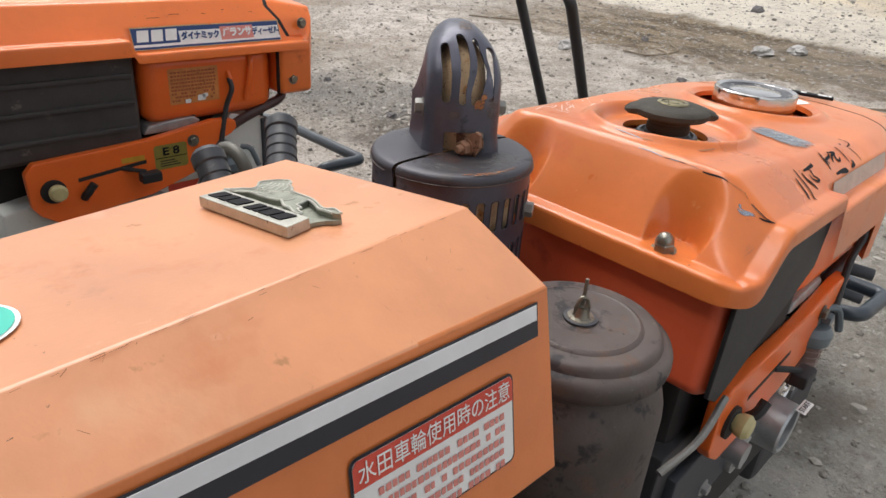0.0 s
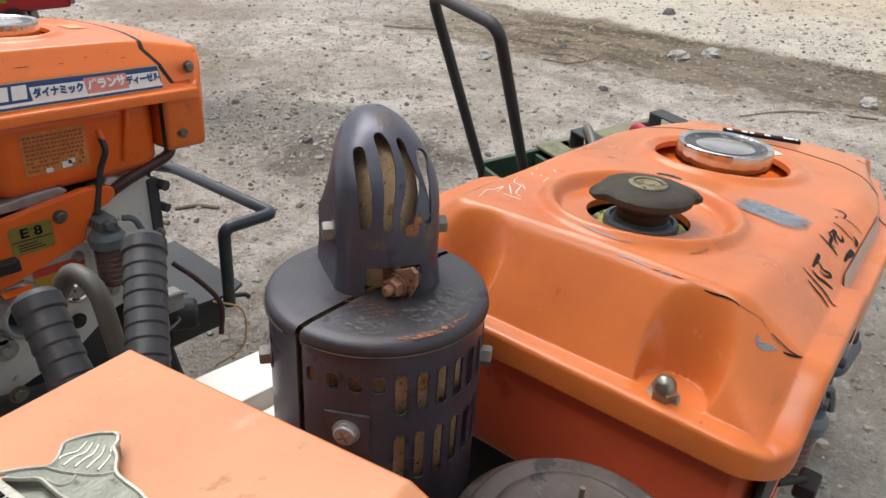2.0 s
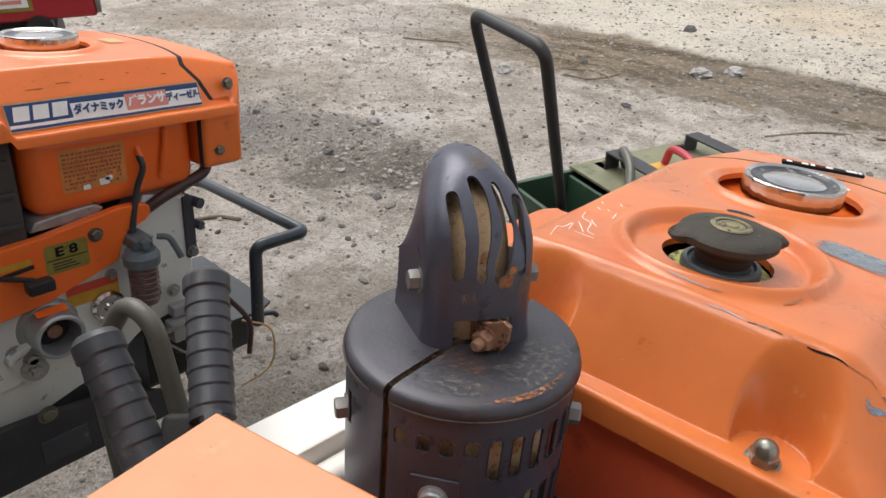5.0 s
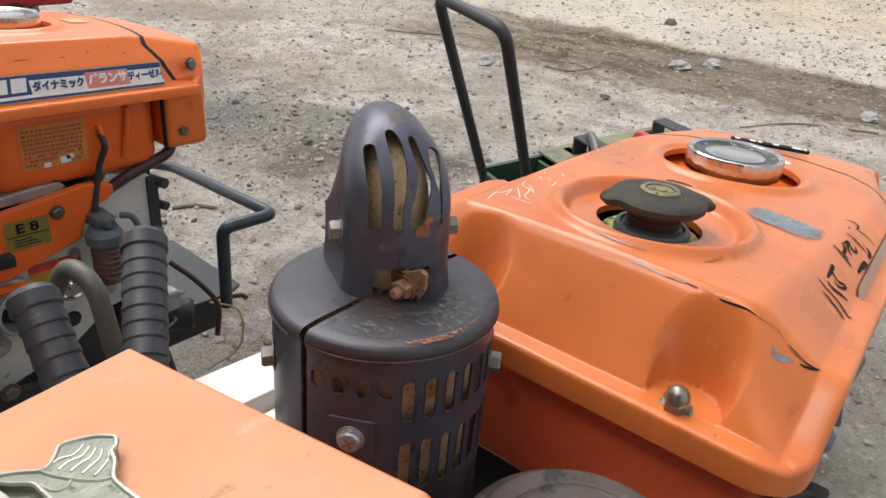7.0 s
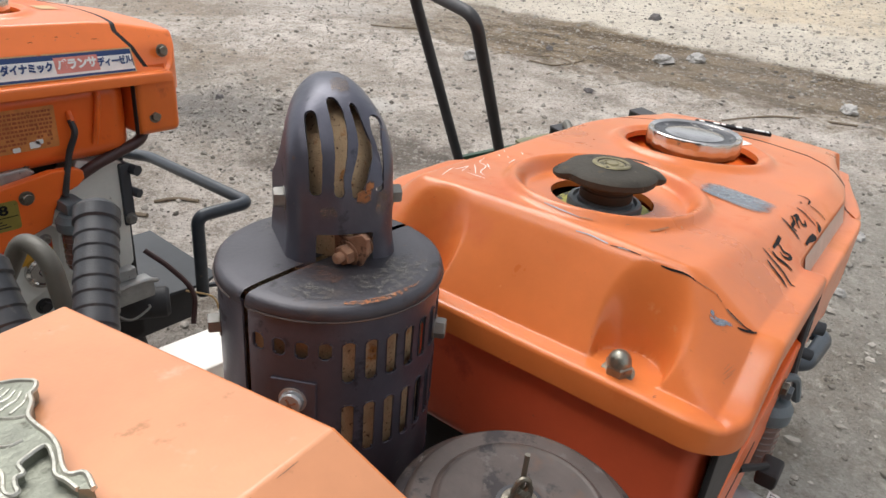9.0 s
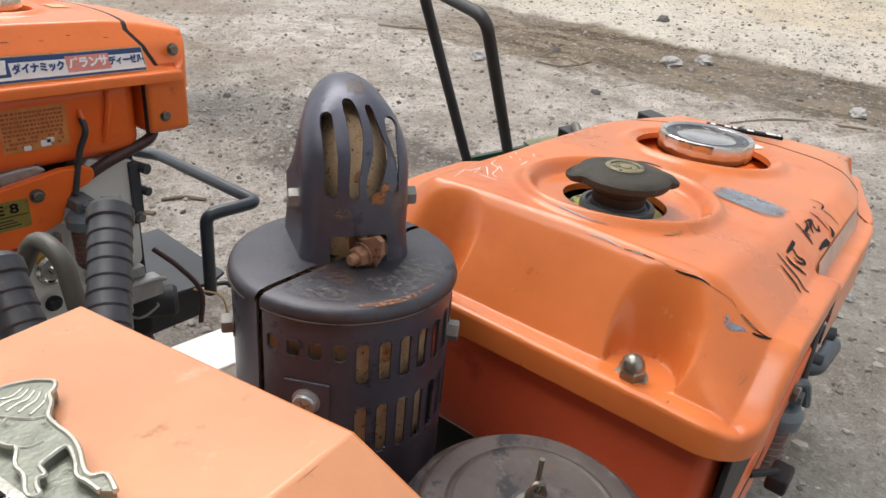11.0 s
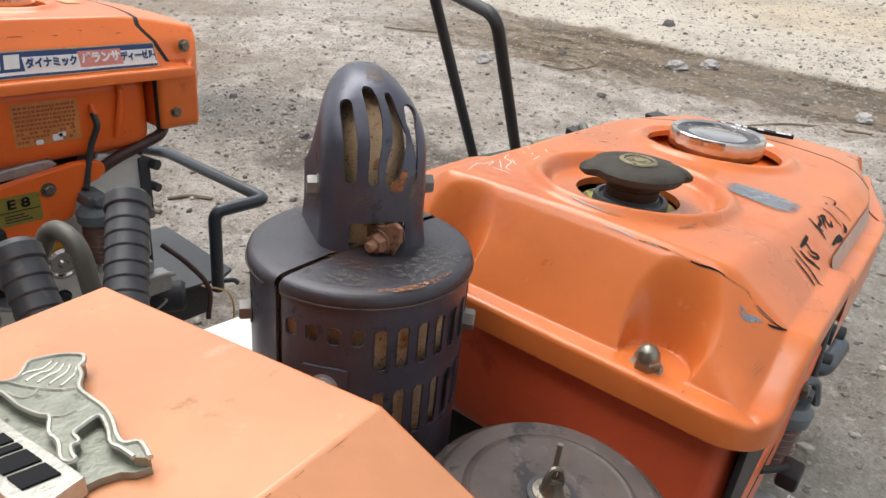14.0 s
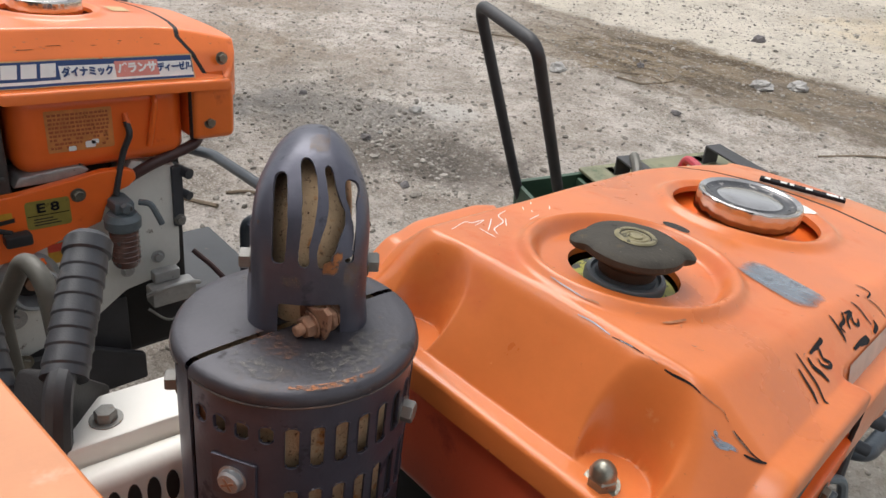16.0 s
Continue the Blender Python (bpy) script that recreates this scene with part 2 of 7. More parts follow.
m_red = surface("red_paint", (0.38, 0.02, 0.025), 0.4, 0, 0.1, 10, 0.1, 300, [((0.2, 0.02, 0.02), 0.1, 30)], 0.2)
m_plate = surface("yellowed_foil_plate", (0.30, 0.25, 0.055), 0.4, 0.3, 0.15, 60, 0.1, 300, [((0.16, 0.12, 0.03), 0.25, 70)])
m_ink = surface("black_ink", (0.012, 0.012, 0.014), 0.6, 0, 0.1, 60, 0, spec=0.12)
m_blue = surface("blue_print", (0.010, 0.042, 0.16), 0.35, 0, 0.08, 60, 0)
m_paper = surface("white_print", (0.80, 0.80, 0.78), 0.4, 0, 0.05, 60, 0, spots=[((0.55, 0.5, 0.42), 0.08, 90)])
m_redprint = surface("red_print", (0.62, 0.07, 0.04), 0.4, 0, 0.08, 60, 0)
m_pink = surface("pink_print", (0.66, 0.24, 0.20), 0.4, 0, 0.08, 60, 0)
m_tanklabel = surface("faded_tank_label", (0.58, 0.22, 0.06), 0.5, 0, 0.2, 60, 0, spots=[((0.62, 0.14, 0.02), 0.22, 50), ((0.25, 0.09, 0.03), 0.15, 110)])
m_tankink = surface("faded_red_ink", (0.34, 0.085, 0.03), 0.5, 0, 0.2, 80, 0)
m_cream = surface("aged_label", (0.55, 0.36, 0.16), 0.5, 0, 0.15, 80, 0, spots=[((0.66, 0.17, 0.03), 0.16, 60)])
m_silver = surface("silver_stripe", (0.76, 0.77, 0.79), 0.38, 0.15, 0.05, 60, 0, spots=[((0.4, 0.4, 0.4), 0.05, 150)])
m_navy = surface("navy_stripe", (0.016, 0.018, 0.028), 0.35, 0, 0.1, 60, 0)
m_teal = surface("teal_print", (0.06, 0.55, 0.42), 0.4, 0, 0.05, 60, 0)
m_gold = surface("amber_label", (0.55, 0.30, 0.03), 0.4, 0, 0.15, 80, 0)
m_bare = surface("bare_primer_smear", (0.27, 0.29, 0.31), 0.35, 0.4, 0.25, 70, 0.15, 500, [((0.16, 0.17, 0.19), 0.25, 80)])
m_cup = surface("dirty_glass_cup", (0.11, 0.055, 0.045), 0.18, 0, 0.3, 70, 0.05, 300, [((0.05, 0.04, 0.04), 0.25, 60)], 0.3)
m_stone = surface("grey_stone", (0.31, 0.30, 0.285), 0.85, 0, 0.25, 25, 0.6, 200)
m_stone_dark = surface("dark_stone", (0.12, 0.11, 0.11), 0.85, 0, 0.25, 30, 0.6, 200)
m_scuff = surface("brown_scuff", (0.36, 0.14, 0.06), 0.6, 0, 0.3, 200, 0)
m_twig = surface("dry_twig", (0.17, 0.13, 0.09), 0.8, 0, 0.2, 60, 0.3, 300)
m_tyre = surface("tyre_rubber", (0.03, 0.03, 0.03), 0.8, 0, 0.2, 30, 0.4, 200, [((0.12, 0.10, 0.08), 0.3, 40)])

# ---- building helpers ----
BODY = pose(0, 0, 0, -7.0, 0, 0)  # the machines stand nose-down
LOCAL = {}


def thing(name, label, category, place, frame_m=None, group="", kind=""):
    """An Empty at its base (world place); its parts are given in the coordinates of frame_m."""
    f = frame_m or Matrix.Identity(4)
    ob = new(name)
    ob.empty_display_size = 0.05
    ob.matrix_world = Matrix.Translation(place) @ f.to_3x3().to_4x4()
    LOCAL[ob.name] = ob.matrix_world.inverted() @ f
    return tagged(ob, label, category, group, kind)


def soften(me, limit):
    """Corner normals weighted by the size of the faces that meet smoothly, so that broad faces stay flat."""
    near_faces = {}
    ns = [p.normal.copy() for p in me.polygons]
    ar = [p.area for p in me.polygons]
    for p in me.polygons:
        for v in p.vertices:
            near_faces.setdefault(v, []).append(p.index)
    lim, out = math.cos(radians(limit)), []
    for p in me.polygons:
        n = ns[p.index]
        for v in p.vertices:
            t = Vector((0, 0, 0))
            for q in near_faces[v]:
                if ns[q].dot(n) >= lim:
                    t += ns[q] * ar[q]
            out.append(t.normalized() if t.length > 1e-12 else n)
    me.normals_split_custom_set(out)


def part(name, bm, material, parent, label="", smooth=35.0, second=None):
    """Links a bmesh as one mesh object under a thing or a part."""
    me = bpy.data.meshes.new(name)
    bmesh.ops.recalc_face_normals(bm, faces=bm.faces[:])
    loc = LOCAL[parent.name] if parent else Matrix.Identity(4)
    bm.transform(loc)
    bm.to_mesh(me)
    bm.free()
    for p in me.polygons:
        p.use_smooth = True
    if smooth < 180:
        me.set_sharp_from_angle(angle=radians(smooth))
    if smooth < 180 and len(me.polygons) < 4000:
        soften(me, smooth)
    me.materials.append(material)
    if second:
        me.materials.append(second)
    ob = new(name, me)
    if parent:
        ob.parent = parent
        LOCAL[ob.name] = loc
    if label:
        ob["label"] = label
    return ob


def box(x0, x1, y0, y1, z0, z1, bev=0.002, seg=2):
    bm = bmesh.new()
    bmesh.ops.create_cube(bm, size=1)
    bm.transform(Matrix.Translation(((x0 + x1) / 2, (y0 + y1) / 2, (z0 + z1) / 2)) @ Matrix.Diagonal((x1 - x0, y1 - y0, z1 - z0, 1)))
    if bev:
        bmesh.ops.bevel(bm, geom=bm.edges[:], offset=bev, segments=seg, profile=0.5, affect="EDGES")
    return bm


def prism(outline, depth, m=None, bev=0.0, seg=2):
    """An outline in its x-y plane, extruded by depth along its z, then placed by m."""
    bm = bmesh.new()
    f = bm.faces.new([bm.verts.new((x, y, 0)) for x, y in outline])
    top = bmesh.ops.extrude_face_region(bm, geom=[f])
    bmesh.ops.translate(bm, vec=(0, 0, depth), verts=[v for v in top["geom"] if isinstance(v, bmesh.types.BMVert)])
    if bev:
        bmesh.ops.bevel(bm, geom=bm.edges[:], offset=bev, segments=seg, profile=0.5, affect="EDGES", clamp_overlap=True)
    if m:
        bm.transform(m)
    return bm


def lathe(profile, centre=(0, 0, 0), axis=(0, 0, 1), seg=40):
    """A profile of (radius, height) turned about an axis."""
    bm = bmesh.new()
    rings = []
    for r, z in profile:
        if r < 1e-6:
            rings.append([bm.verts.new((0, 0, z))])
        else:
            rings.append([bm.verts.new((r * math.cos(2 * math.pi * k / seg), r * math.sin(2 * math.pi * k / seg), z)) for k in range(seg)])
    for a, b in zip(rings, rings[1:]):
        for k in range(seg):
            q = [a[k % len(a)], a[(k + 1) % len(a)], b[(k + 1) % len(b)], b[k % len(b)]]
            q = list(dict.fromkeys(q))
            if len(q) > 2:
                bm.faces.new(q)
    bm.transform(Matrix.Translation(centre) @ Vector((0, 0, 1)).rotation_difference(Vector(axis)).to_matrix().to_4x4())
    return bm


def rounded(points, step=6):
    """A smooth line through points (Catmull-Rom)."""
    p = [Vector(q) for q in points]
    p = [2 * p[0] - p[1], *p, 2 * p[-1] - p[-2]]
    out = []
    for a, b, c, d in zip(p, p[1:], p[2:], p[3:]):
        for k in range(step):
            t = k / step
            out.append(0.5 * (2 * b + (c - a) * t + (2 * a - 5 * b + 4 * c - d) * t * t + (3 * b - a - 3 * c + d) * t**3))
    return [*out, p[-2]]


def filleted(points, radius, step=6):
    """Straight runs with rounded corners."""
    p = [Vector(q) for q in points]
    out = [p[0]]
    for a, b, c in zip(p, p[1:], p[2:]):
        u, v = (a - b).normalized(), (c - b).normalized()
        s, e = b + u * radius, b + v * radius
        out += [(1 - t) ** 2 * s + 2 * t * (1 - t) * b + t * t * e for t in [k / step for k in range(step + 1)]]
    return [*out, p[-1]]


def tube(points, radius, seg=12, radii=None):
    """A round rod along a line, closed at its ends."""
    bm = bmesh.new()
    p = [Vector(q) for q in points]
    up, rings = Vector((0.123, 0.231, 0.965)), []
    for k, q in enumerate(p):
        t = (p[min(k + 1, len(p) - 1)] - p[max(k - 1, 0)]).normalized()
        s = t.cross(up).normalized() if abs(t.dot(up)) < 0.99 else t.orthogonal().normalized()
        w = s.cross(t).normalized()
        up = w
        r = radii[k] if radii else radius
        rings.append([bm.verts.new(q + r * (math.cos(2 * math.pi * j / seg) * s + math.sin(2 * math.pi * j / seg) * w)) for j in range(seg)])
    for a, b in zip(rings, rings[1:]):
        for j in range(seg):
            bm.faces.new((a[j], a[(j + 1) % seg], b[(j + 1) % seg], b[j]))
    bm.faces.new(rings[0])
    bm.faces.new(rings[-1])
    return bm


def join(*bms):
    """Several bmeshes as one."""
    out = bmesh.new()
    for bm in bms:
        me = bpy.data.meshes.new("tmp")
        bm.to_mesh(me)
        bm.free()
        out.from_mesh(me)
        bpy.data.meshes.remove(me)
    return out


def hexagon(r, h, centre, axis, washer=1.35, dome=False):
    """A hexagon head on a washer, along its axis."""
    bm = lathe([(0, 0), (r * washer, 0), (r * washer, 0.12 * r), (0, 0.12 * r)], seg=20)
    hx = lathe([(0, 0.1 * r), (r, 0.1 * r), (r, h * 0.85), (r * 0.88, h), (0, h)], seg=6)
    bm = join(bm, hx)
    if dome:
        bm = join(bm, lathe([(0.86 * r * math.cos(a), h + 0.95 * r * math.sin(a)) for a in [math.pi / 2 * k / 8 for k in range(8)]] + [(0, h + 0.95 * r)], seg=24))
    bm.transform(Matrix.Translation(centre) @ Vector((0, 0, 1)).rotation_difference(Vector(axis)).to_matrix().to_4x4())
    return bm


def lettering(text, size, m, material, parent, name="lettering", depth=0.0003, width=1.0, bold=0.0):
    """Letters in Blender's own font as a mesh, laid on the x-y plane of m."""
    cu = bpy.data.curves.new("letters", "FONT")
    cu.body, cu.size, cu.extrude, cu.align_x, cu.align_y = text, size, depth, "CENTER", "CENTER"
    cu.offset = bold * size
    ob = bpy.data.objects.new("letters", cu)
    scene.collection.objects.link(ob)
    bpy.context.view_layer.update()
    me = bpy.data.meshes.new_from_object(ob.evaluated_get(bpy.context.evaluated_depsgraph_get()))
    bpy.data.objects.remove(ob)
    bm = bmesh.new()
    bm.from_mesh(me)
    bm.transform(m @ Matrix.Diagonal((width, 1, 1, 1)))
    return part(name, bm, material, parent)


def smin(a, b, k):
    h = max(k - abs(a - b), 0.0) / k
    return min(a, b) - h * h * k / 4


def ease(a, b, x):
    t = min(1.0, max(0.0, (x - a) / (b - a)))
    return t * t * (3 - 2 * t)


def straight(a, b, x):
    return min(1.0, max(0.0, (x - a) / (b - a)))


def basis(origin, x, y):
    """A frame from an origin, its x way and roughly its y way."""
    x = Vector(x).normalized()
    z = x.cross(Vector(y)).normalized()
    y = z.cross(x)
    return Matrix(((x.x, y.x, z.x, origin[0]), (x.y, y.y, z.y, origin[1]), (x.z, y.z, z.z, origin[2]), (0, 0, 0, 1)))


def thicken(bm, t):
    """Gives an open sheet a thickness towards its back, with its rims closed."""
    bm.normal_update()
    old = bm.faces[:]
    back = {}
    for v in bm.verts[:]:
        n = Vector((0, 0, 0))
        for f in v.link_faces:
            n += f.normal
        back[v] = v.co - n.normalized() * t
    rims = [e for e in bm.edges if len(e.link_faces) == 1]
    twin = {v: bm.verts.new(co) for v, co in back.items()}
    for f in old:
        bm.faces.new([twin[v] for v in reversed(f.verts)])
    for e in rims:
        a, c = e.verts
        bm.faces.new((a, c, twin[c], twin[a]))


def sheet(f, u0, u1, v0, v1, nu, nv, thick=0.0006):
    """A thin sheet that follows a surface f(u, v)."""
    bm = bmesh.new()
    g = [[bm.verts.new(f(u0 + (u1 - u0) * i / nu, v0 + (v1 - v0) * j / nv)) for j in range(nv + 1)] for i in range(nu + 1)]
    for i in range(nu):
        for j in range(nv):
            bm.faces.new((g[i][j], g[i + 1][j], g[i + 1][j + 1], g[i][j + 1]))
    if thick:
        bmesh.ops.recalc_face_normals(bm, faces=bm.faces[:])
        bmesh.ops.solidify(bm, geom=bm.faces[:], thickness=thick)
    return bm

# ---- ground ----
def ground_height(x, y):
    near = math.exp(-((x + 1.0) ** 2 + (y - 1.5) ** 2) / 40.0)
    h = 0.010 * noise.noise((x * 1.3, y * 1.3, 0.3)) + 0.006 * noise.noise((x * 5, y * 5, 2.0)) + 0.0045 * noise.noise((x * 15, y * 15, 4.0))
    h += 0.0050 * max(0.0, noise.noise((x * 22, y * 22, 8.0)) - 0.1) + 0.0040 * noise.noise((x * 34, y * 34, 6.0)) * (0.4 + max(0.0, noise.noise((x * 2.5, y * 2.5, 9.0))) * 2.0)
    # the raised edge of the pale road, and cleat marks along the near side of the dark band
    h += 0.012 * ease(2.86, 2.93, y + 0.095 * x + 0.03 * noise.noise((x * 4, y * 4, 1.0)))
    h -= 0.010 * math.exp(-(((y - 2.6) / 0.25) ** 2)) * (0.6 + 0.4 * noise.noise((x * 3, y * 3, 7)))
    h += 0.016 * math.exp(-(((y - 2.22) / 0.10) ** 2)) * max(0.0, math.sin((x * 0.8 - y * 0.5) * 48)) * ease(-1.9, -1.5, x)
    h += 0.016 * max(0.0, noise.noise((x * 7, y * 11, 3.0)) - 0.10) * math.exp(-(((y - 2.6) / 0.3) ** 2))
    return h * near


m_dirt = bpy.data.materials.new("dry_dirt_and_gravel")
m_dirt.use_nodes = True
dn, dl = m_dirt.node_tree.nodes, m_dirt.node_tree.links


def d_noise(scale, detail=6, rough=0.6, seed=0.0):
    t = dn.new("ShaderNodeTexNoise")
    t.inputs["Scale"].default_value, t.inputs["Detail"].default_value, t.inputs["Roughness"].default_value = scale, detail, rough
    mp = dn.new("ShaderNodeMapping")
    mp.inputs["Location"].default_value = (seed, seed * 0.7, 0)
    dl.new(d_co.outputs["Object"], mp.inputs[0])
    dl.new(mp.outputs[0], t.inputs["Vector"])
    return t.outputs["Fac"]


def d_ramp(fac, lo, hi):
    r = dn.new("ShaderNodeMapRange")
    r.interpolation_type = "SMOOTHSTEP"
    r.inputs["From Min"].default_value, r.inputs["From Max"].default_value = lo, hi
    dl.new(fac, r.inputs[0])
    return r.outputs[0]


def d_math(op, a, b):
    r = dn.new("ShaderNodeMath")
    r.operation = op
    for k, v in enumerate((a, b)):
        if isinstance(v, (int, float)):
            r.inputs[k].default_value = v
        else:
            dl.new(v, r.inputs[k])
    return r.outputs[0]


def d_mix(fac, a, b):
    r = dn.new("ShaderNodeMix")
    r.data_type = "RGBA"
    dl.new(fac, r.inputs[0])
    for key, v in (("A", a), ("B", b)):
        if isinstance(v, tuple):
            r.inputs[key].default_value = (*v, 1)
        else:
            dl.new(v, r.inputs[key])
    return r.outputs["Result"]


d_co = dn.new("ShaderNodeTexCoord")
d_xyz = dn.new("ShaderNodeSeparateXYZ")
dl.new(d_co.outputs["Object"], d_xyz.inputs[0])
dx, dy = d_xyz.outputs[0], d_xyz.outputs[1]


def d_patch(cx, cy, sx, sy, turn, ragged=0.6, seed=0.0):
    """1 inside a ragged oval patch, 0 outside."""
    mp = dn.new("ShaderNodeMapping")
    mp.vector_type = "TEXTURE"
    mp.inputs["Location"].default_value, mp.inputs["Rotation"].default_value, mp.inputs["Scale"].default_value = (cx, cy, 0), (0, 0, radians(turn)), (sx, sy, 1)
    dl.new(d_co.outputs["Object"], mp.inputs[0])
    ln = dn.new("ShaderNodeVectorMath")
    ln.operation = "LENGTH"
    dl.new(mp.outputs[0], ln.inputs[0])
    n = d_math("MULTIPLY", d_math("SUBTRACT", d_noise(3.5, 8, 0.7, seed), 0.5), ragged * 3.0)
    return d_ramp(d_math("ADD", ln.outputs["Value"], n), 1.15, 0.55)


base = d_mix(d_ramp(d_noise(1.6, 8, 0.65), 0.35, 0.65), (0.50, 0.45, 0.41), (0.67, 0.62, 0.575))
base = d_mix(d_ramp(d_noise(9, 8, 0.7, 2.0), 0.42, 0.68), base, (0.38, 0.325, 0.275))
base = d_mix(d_ramp(d_noise(4, 8, 0.7, 5.0), 0.55, 0.70), base, (0.60, 0.57, 0.53))
base = d_mix(d_math("MULTIPLY", d_ramp(d_noise(2.6, 9, 0.72, 21.0), 0.48, 0.64), 0.85), base, (0.25, 0.215, 0.18))
base = d_mix(d_math("MULTIPLY", d_ramp(d_noise(12, 9, 0.75, 23.0), 0.51, 0.62), 0.65), base, (0.22, 0.19, 0.155))
base = d_mix(d_math("MULTIPLY", d_ramp(d_noise(150, 3, 0.6, 41.0), 0.50, 0.62), 0.50), base, (0.74, 0.70, 0.65))
base = d_mix(d_math("MULTIPLY", d_ramp(d_noise(120, 4, 0.65, 43.0), 0.55, 0.66), 0.62), base, (0.14, 0.12, 0.10))
base = d_mix(d_math("MULTIPLY", d_ramp(d_noise(34, 6, 0.7, 47.0), 0.58, 0.68), 0.55), base, (0.17, 0.14, 0.115))
edge = d_math("ADD", d_math("ADD", dy, d_math("MULTIPLY", dx, 0.095)), d_math("MULTIPLY", d_math("SUBTRACT", d_noise(5, 8, 0.7, 3.0), 0.5), 0.16))
inner = d_ramp(d_math("ADD", dy, d_math("MULTIPLY", d_math("SUBTRACT", d_noise(3.2, 9, 0.75, 1.0), 0.5), 0.9)), 2.20, 2.40)
reach = d_ramp(d_math("ADD", dx, d_math("MULTIPLY", d_math("SUBTRACT", d_noise(2, 8, 0.7, 8.0), 0.5), 1.8)), -3.0, -1.5)
band = d_math("MULTIPLY", d_math("MULTIPLY", inner, d_ramp(edge, 2.92, 2.85)), reach)
base = d_mix(d_math("MULTIPLY", band, 0.90), base, (0.20, 0.150, 0.090))
clod = dn.new("ShaderNodeMapping")
clod.inputs["Scale"].default_value = (0.55, 1.3, 1.0)
dl.new(d_co.outputs["Object"], clod.inputs[0])
clod_n = dn.new("ShaderNodeTexNoise")
clod_n.inputs["Scale"].default_value, clod_n.inputs["Detail"].default_value, clod_n.inputs["Roughness"].default_value = 6.0, 10, 0.72
dl.new(clod.outputs[0], clod_n.inputs["Vector"])
base = d_mix(d_math("MULTIPLY", d_math("MULTIPLY", band, d_ramp(clod_n.outputs["Fac"], 0.45, 0.55)), 0.92), base, (0.095, 0.070, 0.045))
pale_road = d_ramp(edge, 2.85, 2.93)
base = d_mix(d_math("MULTIPLY", pale_road, 0.8), base, (0.66, 0.61, 0.52))
base = d_mix(d_math("MULTIPLY", d_patch(-0.5, 4.2, 0.9, 0.6, 0, 0.6, 31.0), 0.5), base, (0.62, 0.50, 0.33))
base = d_mix(d_math("MULTIPLY", d_patch(-2.9, 2.5, 0.45, 0.16, 10, 0.9, 32.0), 0.6), base, (0.62, 0.59, 0.56))
base = d_mix(d_math("MULTIPLY", d_patch(-3.7, 1.85, 0.6, 0.25, 20, 0.9, 33.0), 0.6), base, (0.25, 0.19, 0.13))
base = d_mix(d_math("MULTIPLY", d_patch(-1.336, 1.03, 0.36, 0.23, 30, 0.9, 4.0), 0.92), base, (0.10, 0.086, 0.075))
base = d_mix(d_math("MULTIPLY", d_patch(-1.82, 1.05, 0.42, 0.26, 30, 0.9, 6.0), 0.75), base, (0.23, 0.228, 0.23))
base = d_mix(d_math("MULTIPLY", d_patch(-2.9, 1.25, 0.8, 0.35, 20, 0.9, 7.0), 0.55), base, (0.23, 0.175, 0.12))
base = d_mix(d_math("MULTIPLY", d_patch(-1.56, 1.38, 0.15, 0.08, 10, 0.9, 8.0), 0.85), base, (0.66, 0.64, 0.61))
base = d_mix(d_math("MULTIPLY", d_patch(0.28, 1.0, 0.6, 1.1, 0, 0.7, 11.0), 0.65), base, (0.27, 0.265, 0.24))
vor = dn.new("ShaderNodeTexVoronoi")
vor.inputs["Scale"].default_value = 130
dl.new(d_co.outputs["Object"], vor.inputs["Vector"])
grit = d_ramp(vor.outputs["Distance"], 0.34, 0.12)
gritmask = d_math("MULTIPLY", grit, d_ramp(d_noise(6, 5, 0.6, 12.0), 0.45, 0.62))
base = d_mix(d_math("MULTIPLY", gritmask, 0.55), base, (0.46, 0.44, 0.42))
base = d_mix(d_math("MULTIPLY", d_ramp(d_noise(60, 8, 0.8, 13.0), 0.52, 0.68), 0.75), base, (0.15, 0.125, 0.105))
base = d_mix(d_math("MULTIPLY", d_ramp(d_noise(90, 8, 0.8, 17.0), 0.55, 0.70), 0.7), base, (0.68, 0.64, 0.59))
base = d_mix(d_math("MULTIPLY", d_ramp(d_noise(22, 8, 0.75, 19.0), 0.54, 0.66), 0.6), base, (0.25, 0.21, 0.18))
b_d = dn["Principled BSDF"]
base = d_mix(d_math("MULTIPLY", d_ramp(d_noise(0.9, 9, 0.7, 61.0), 0.44, 0.62), 0.40), base, (0.27, 0.235, 0.20))
base = d_mix(d_math("MULTIPLY", d_ramp(d_noise(5.5, 9, 0.75, 63.0), 0.50, 0.64), 0.40), base, (0.24, 0.205, 0.17))
base = d_mix(d_math("MULTIPLY", d_ramp(d_noise(28, 8, 0.75, 67.0), 0.52, 0.66), 0.45), base, (0.62, 0.58, 0.53))
for cx, cy, sx, sy, turn, share, seed, tone in ((-0.78, 0.14, 0.26, 0.16, 20, 0.55, 71.0, (0.19, 0.165, 0.14)), (-0.85, 0.44, 0.30, 0.14, 35, 0.45, 72.0, (0.24, 0.205, 0.17)), (0.12, 0.56, 0.10, 0.06, 60, 0.6, 73.0, (0.18, 0.15, 0.12)), (0.10, 0.30, 0.16, 0.10, 60, 0.55, 74.0, (0.62, 0.59, 0.54))):
    base = d_mix(d_math("MULTIPLY", d_patch(cx, cy, sx, sy, turn, 0.9, seed), share), base, tone)
warm = dn.new("ShaderNodeMix")
warm.data_type, warm.blend_type = "RGBA", "MULTIPLY"
warm.inputs[0].default_value = 1.0
dl.new(base, warm.inputs["A"])
warm.inputs["B"].default_value = (1.04, 1.035, 1.02, 1)
base = warm.outputs["Result"]
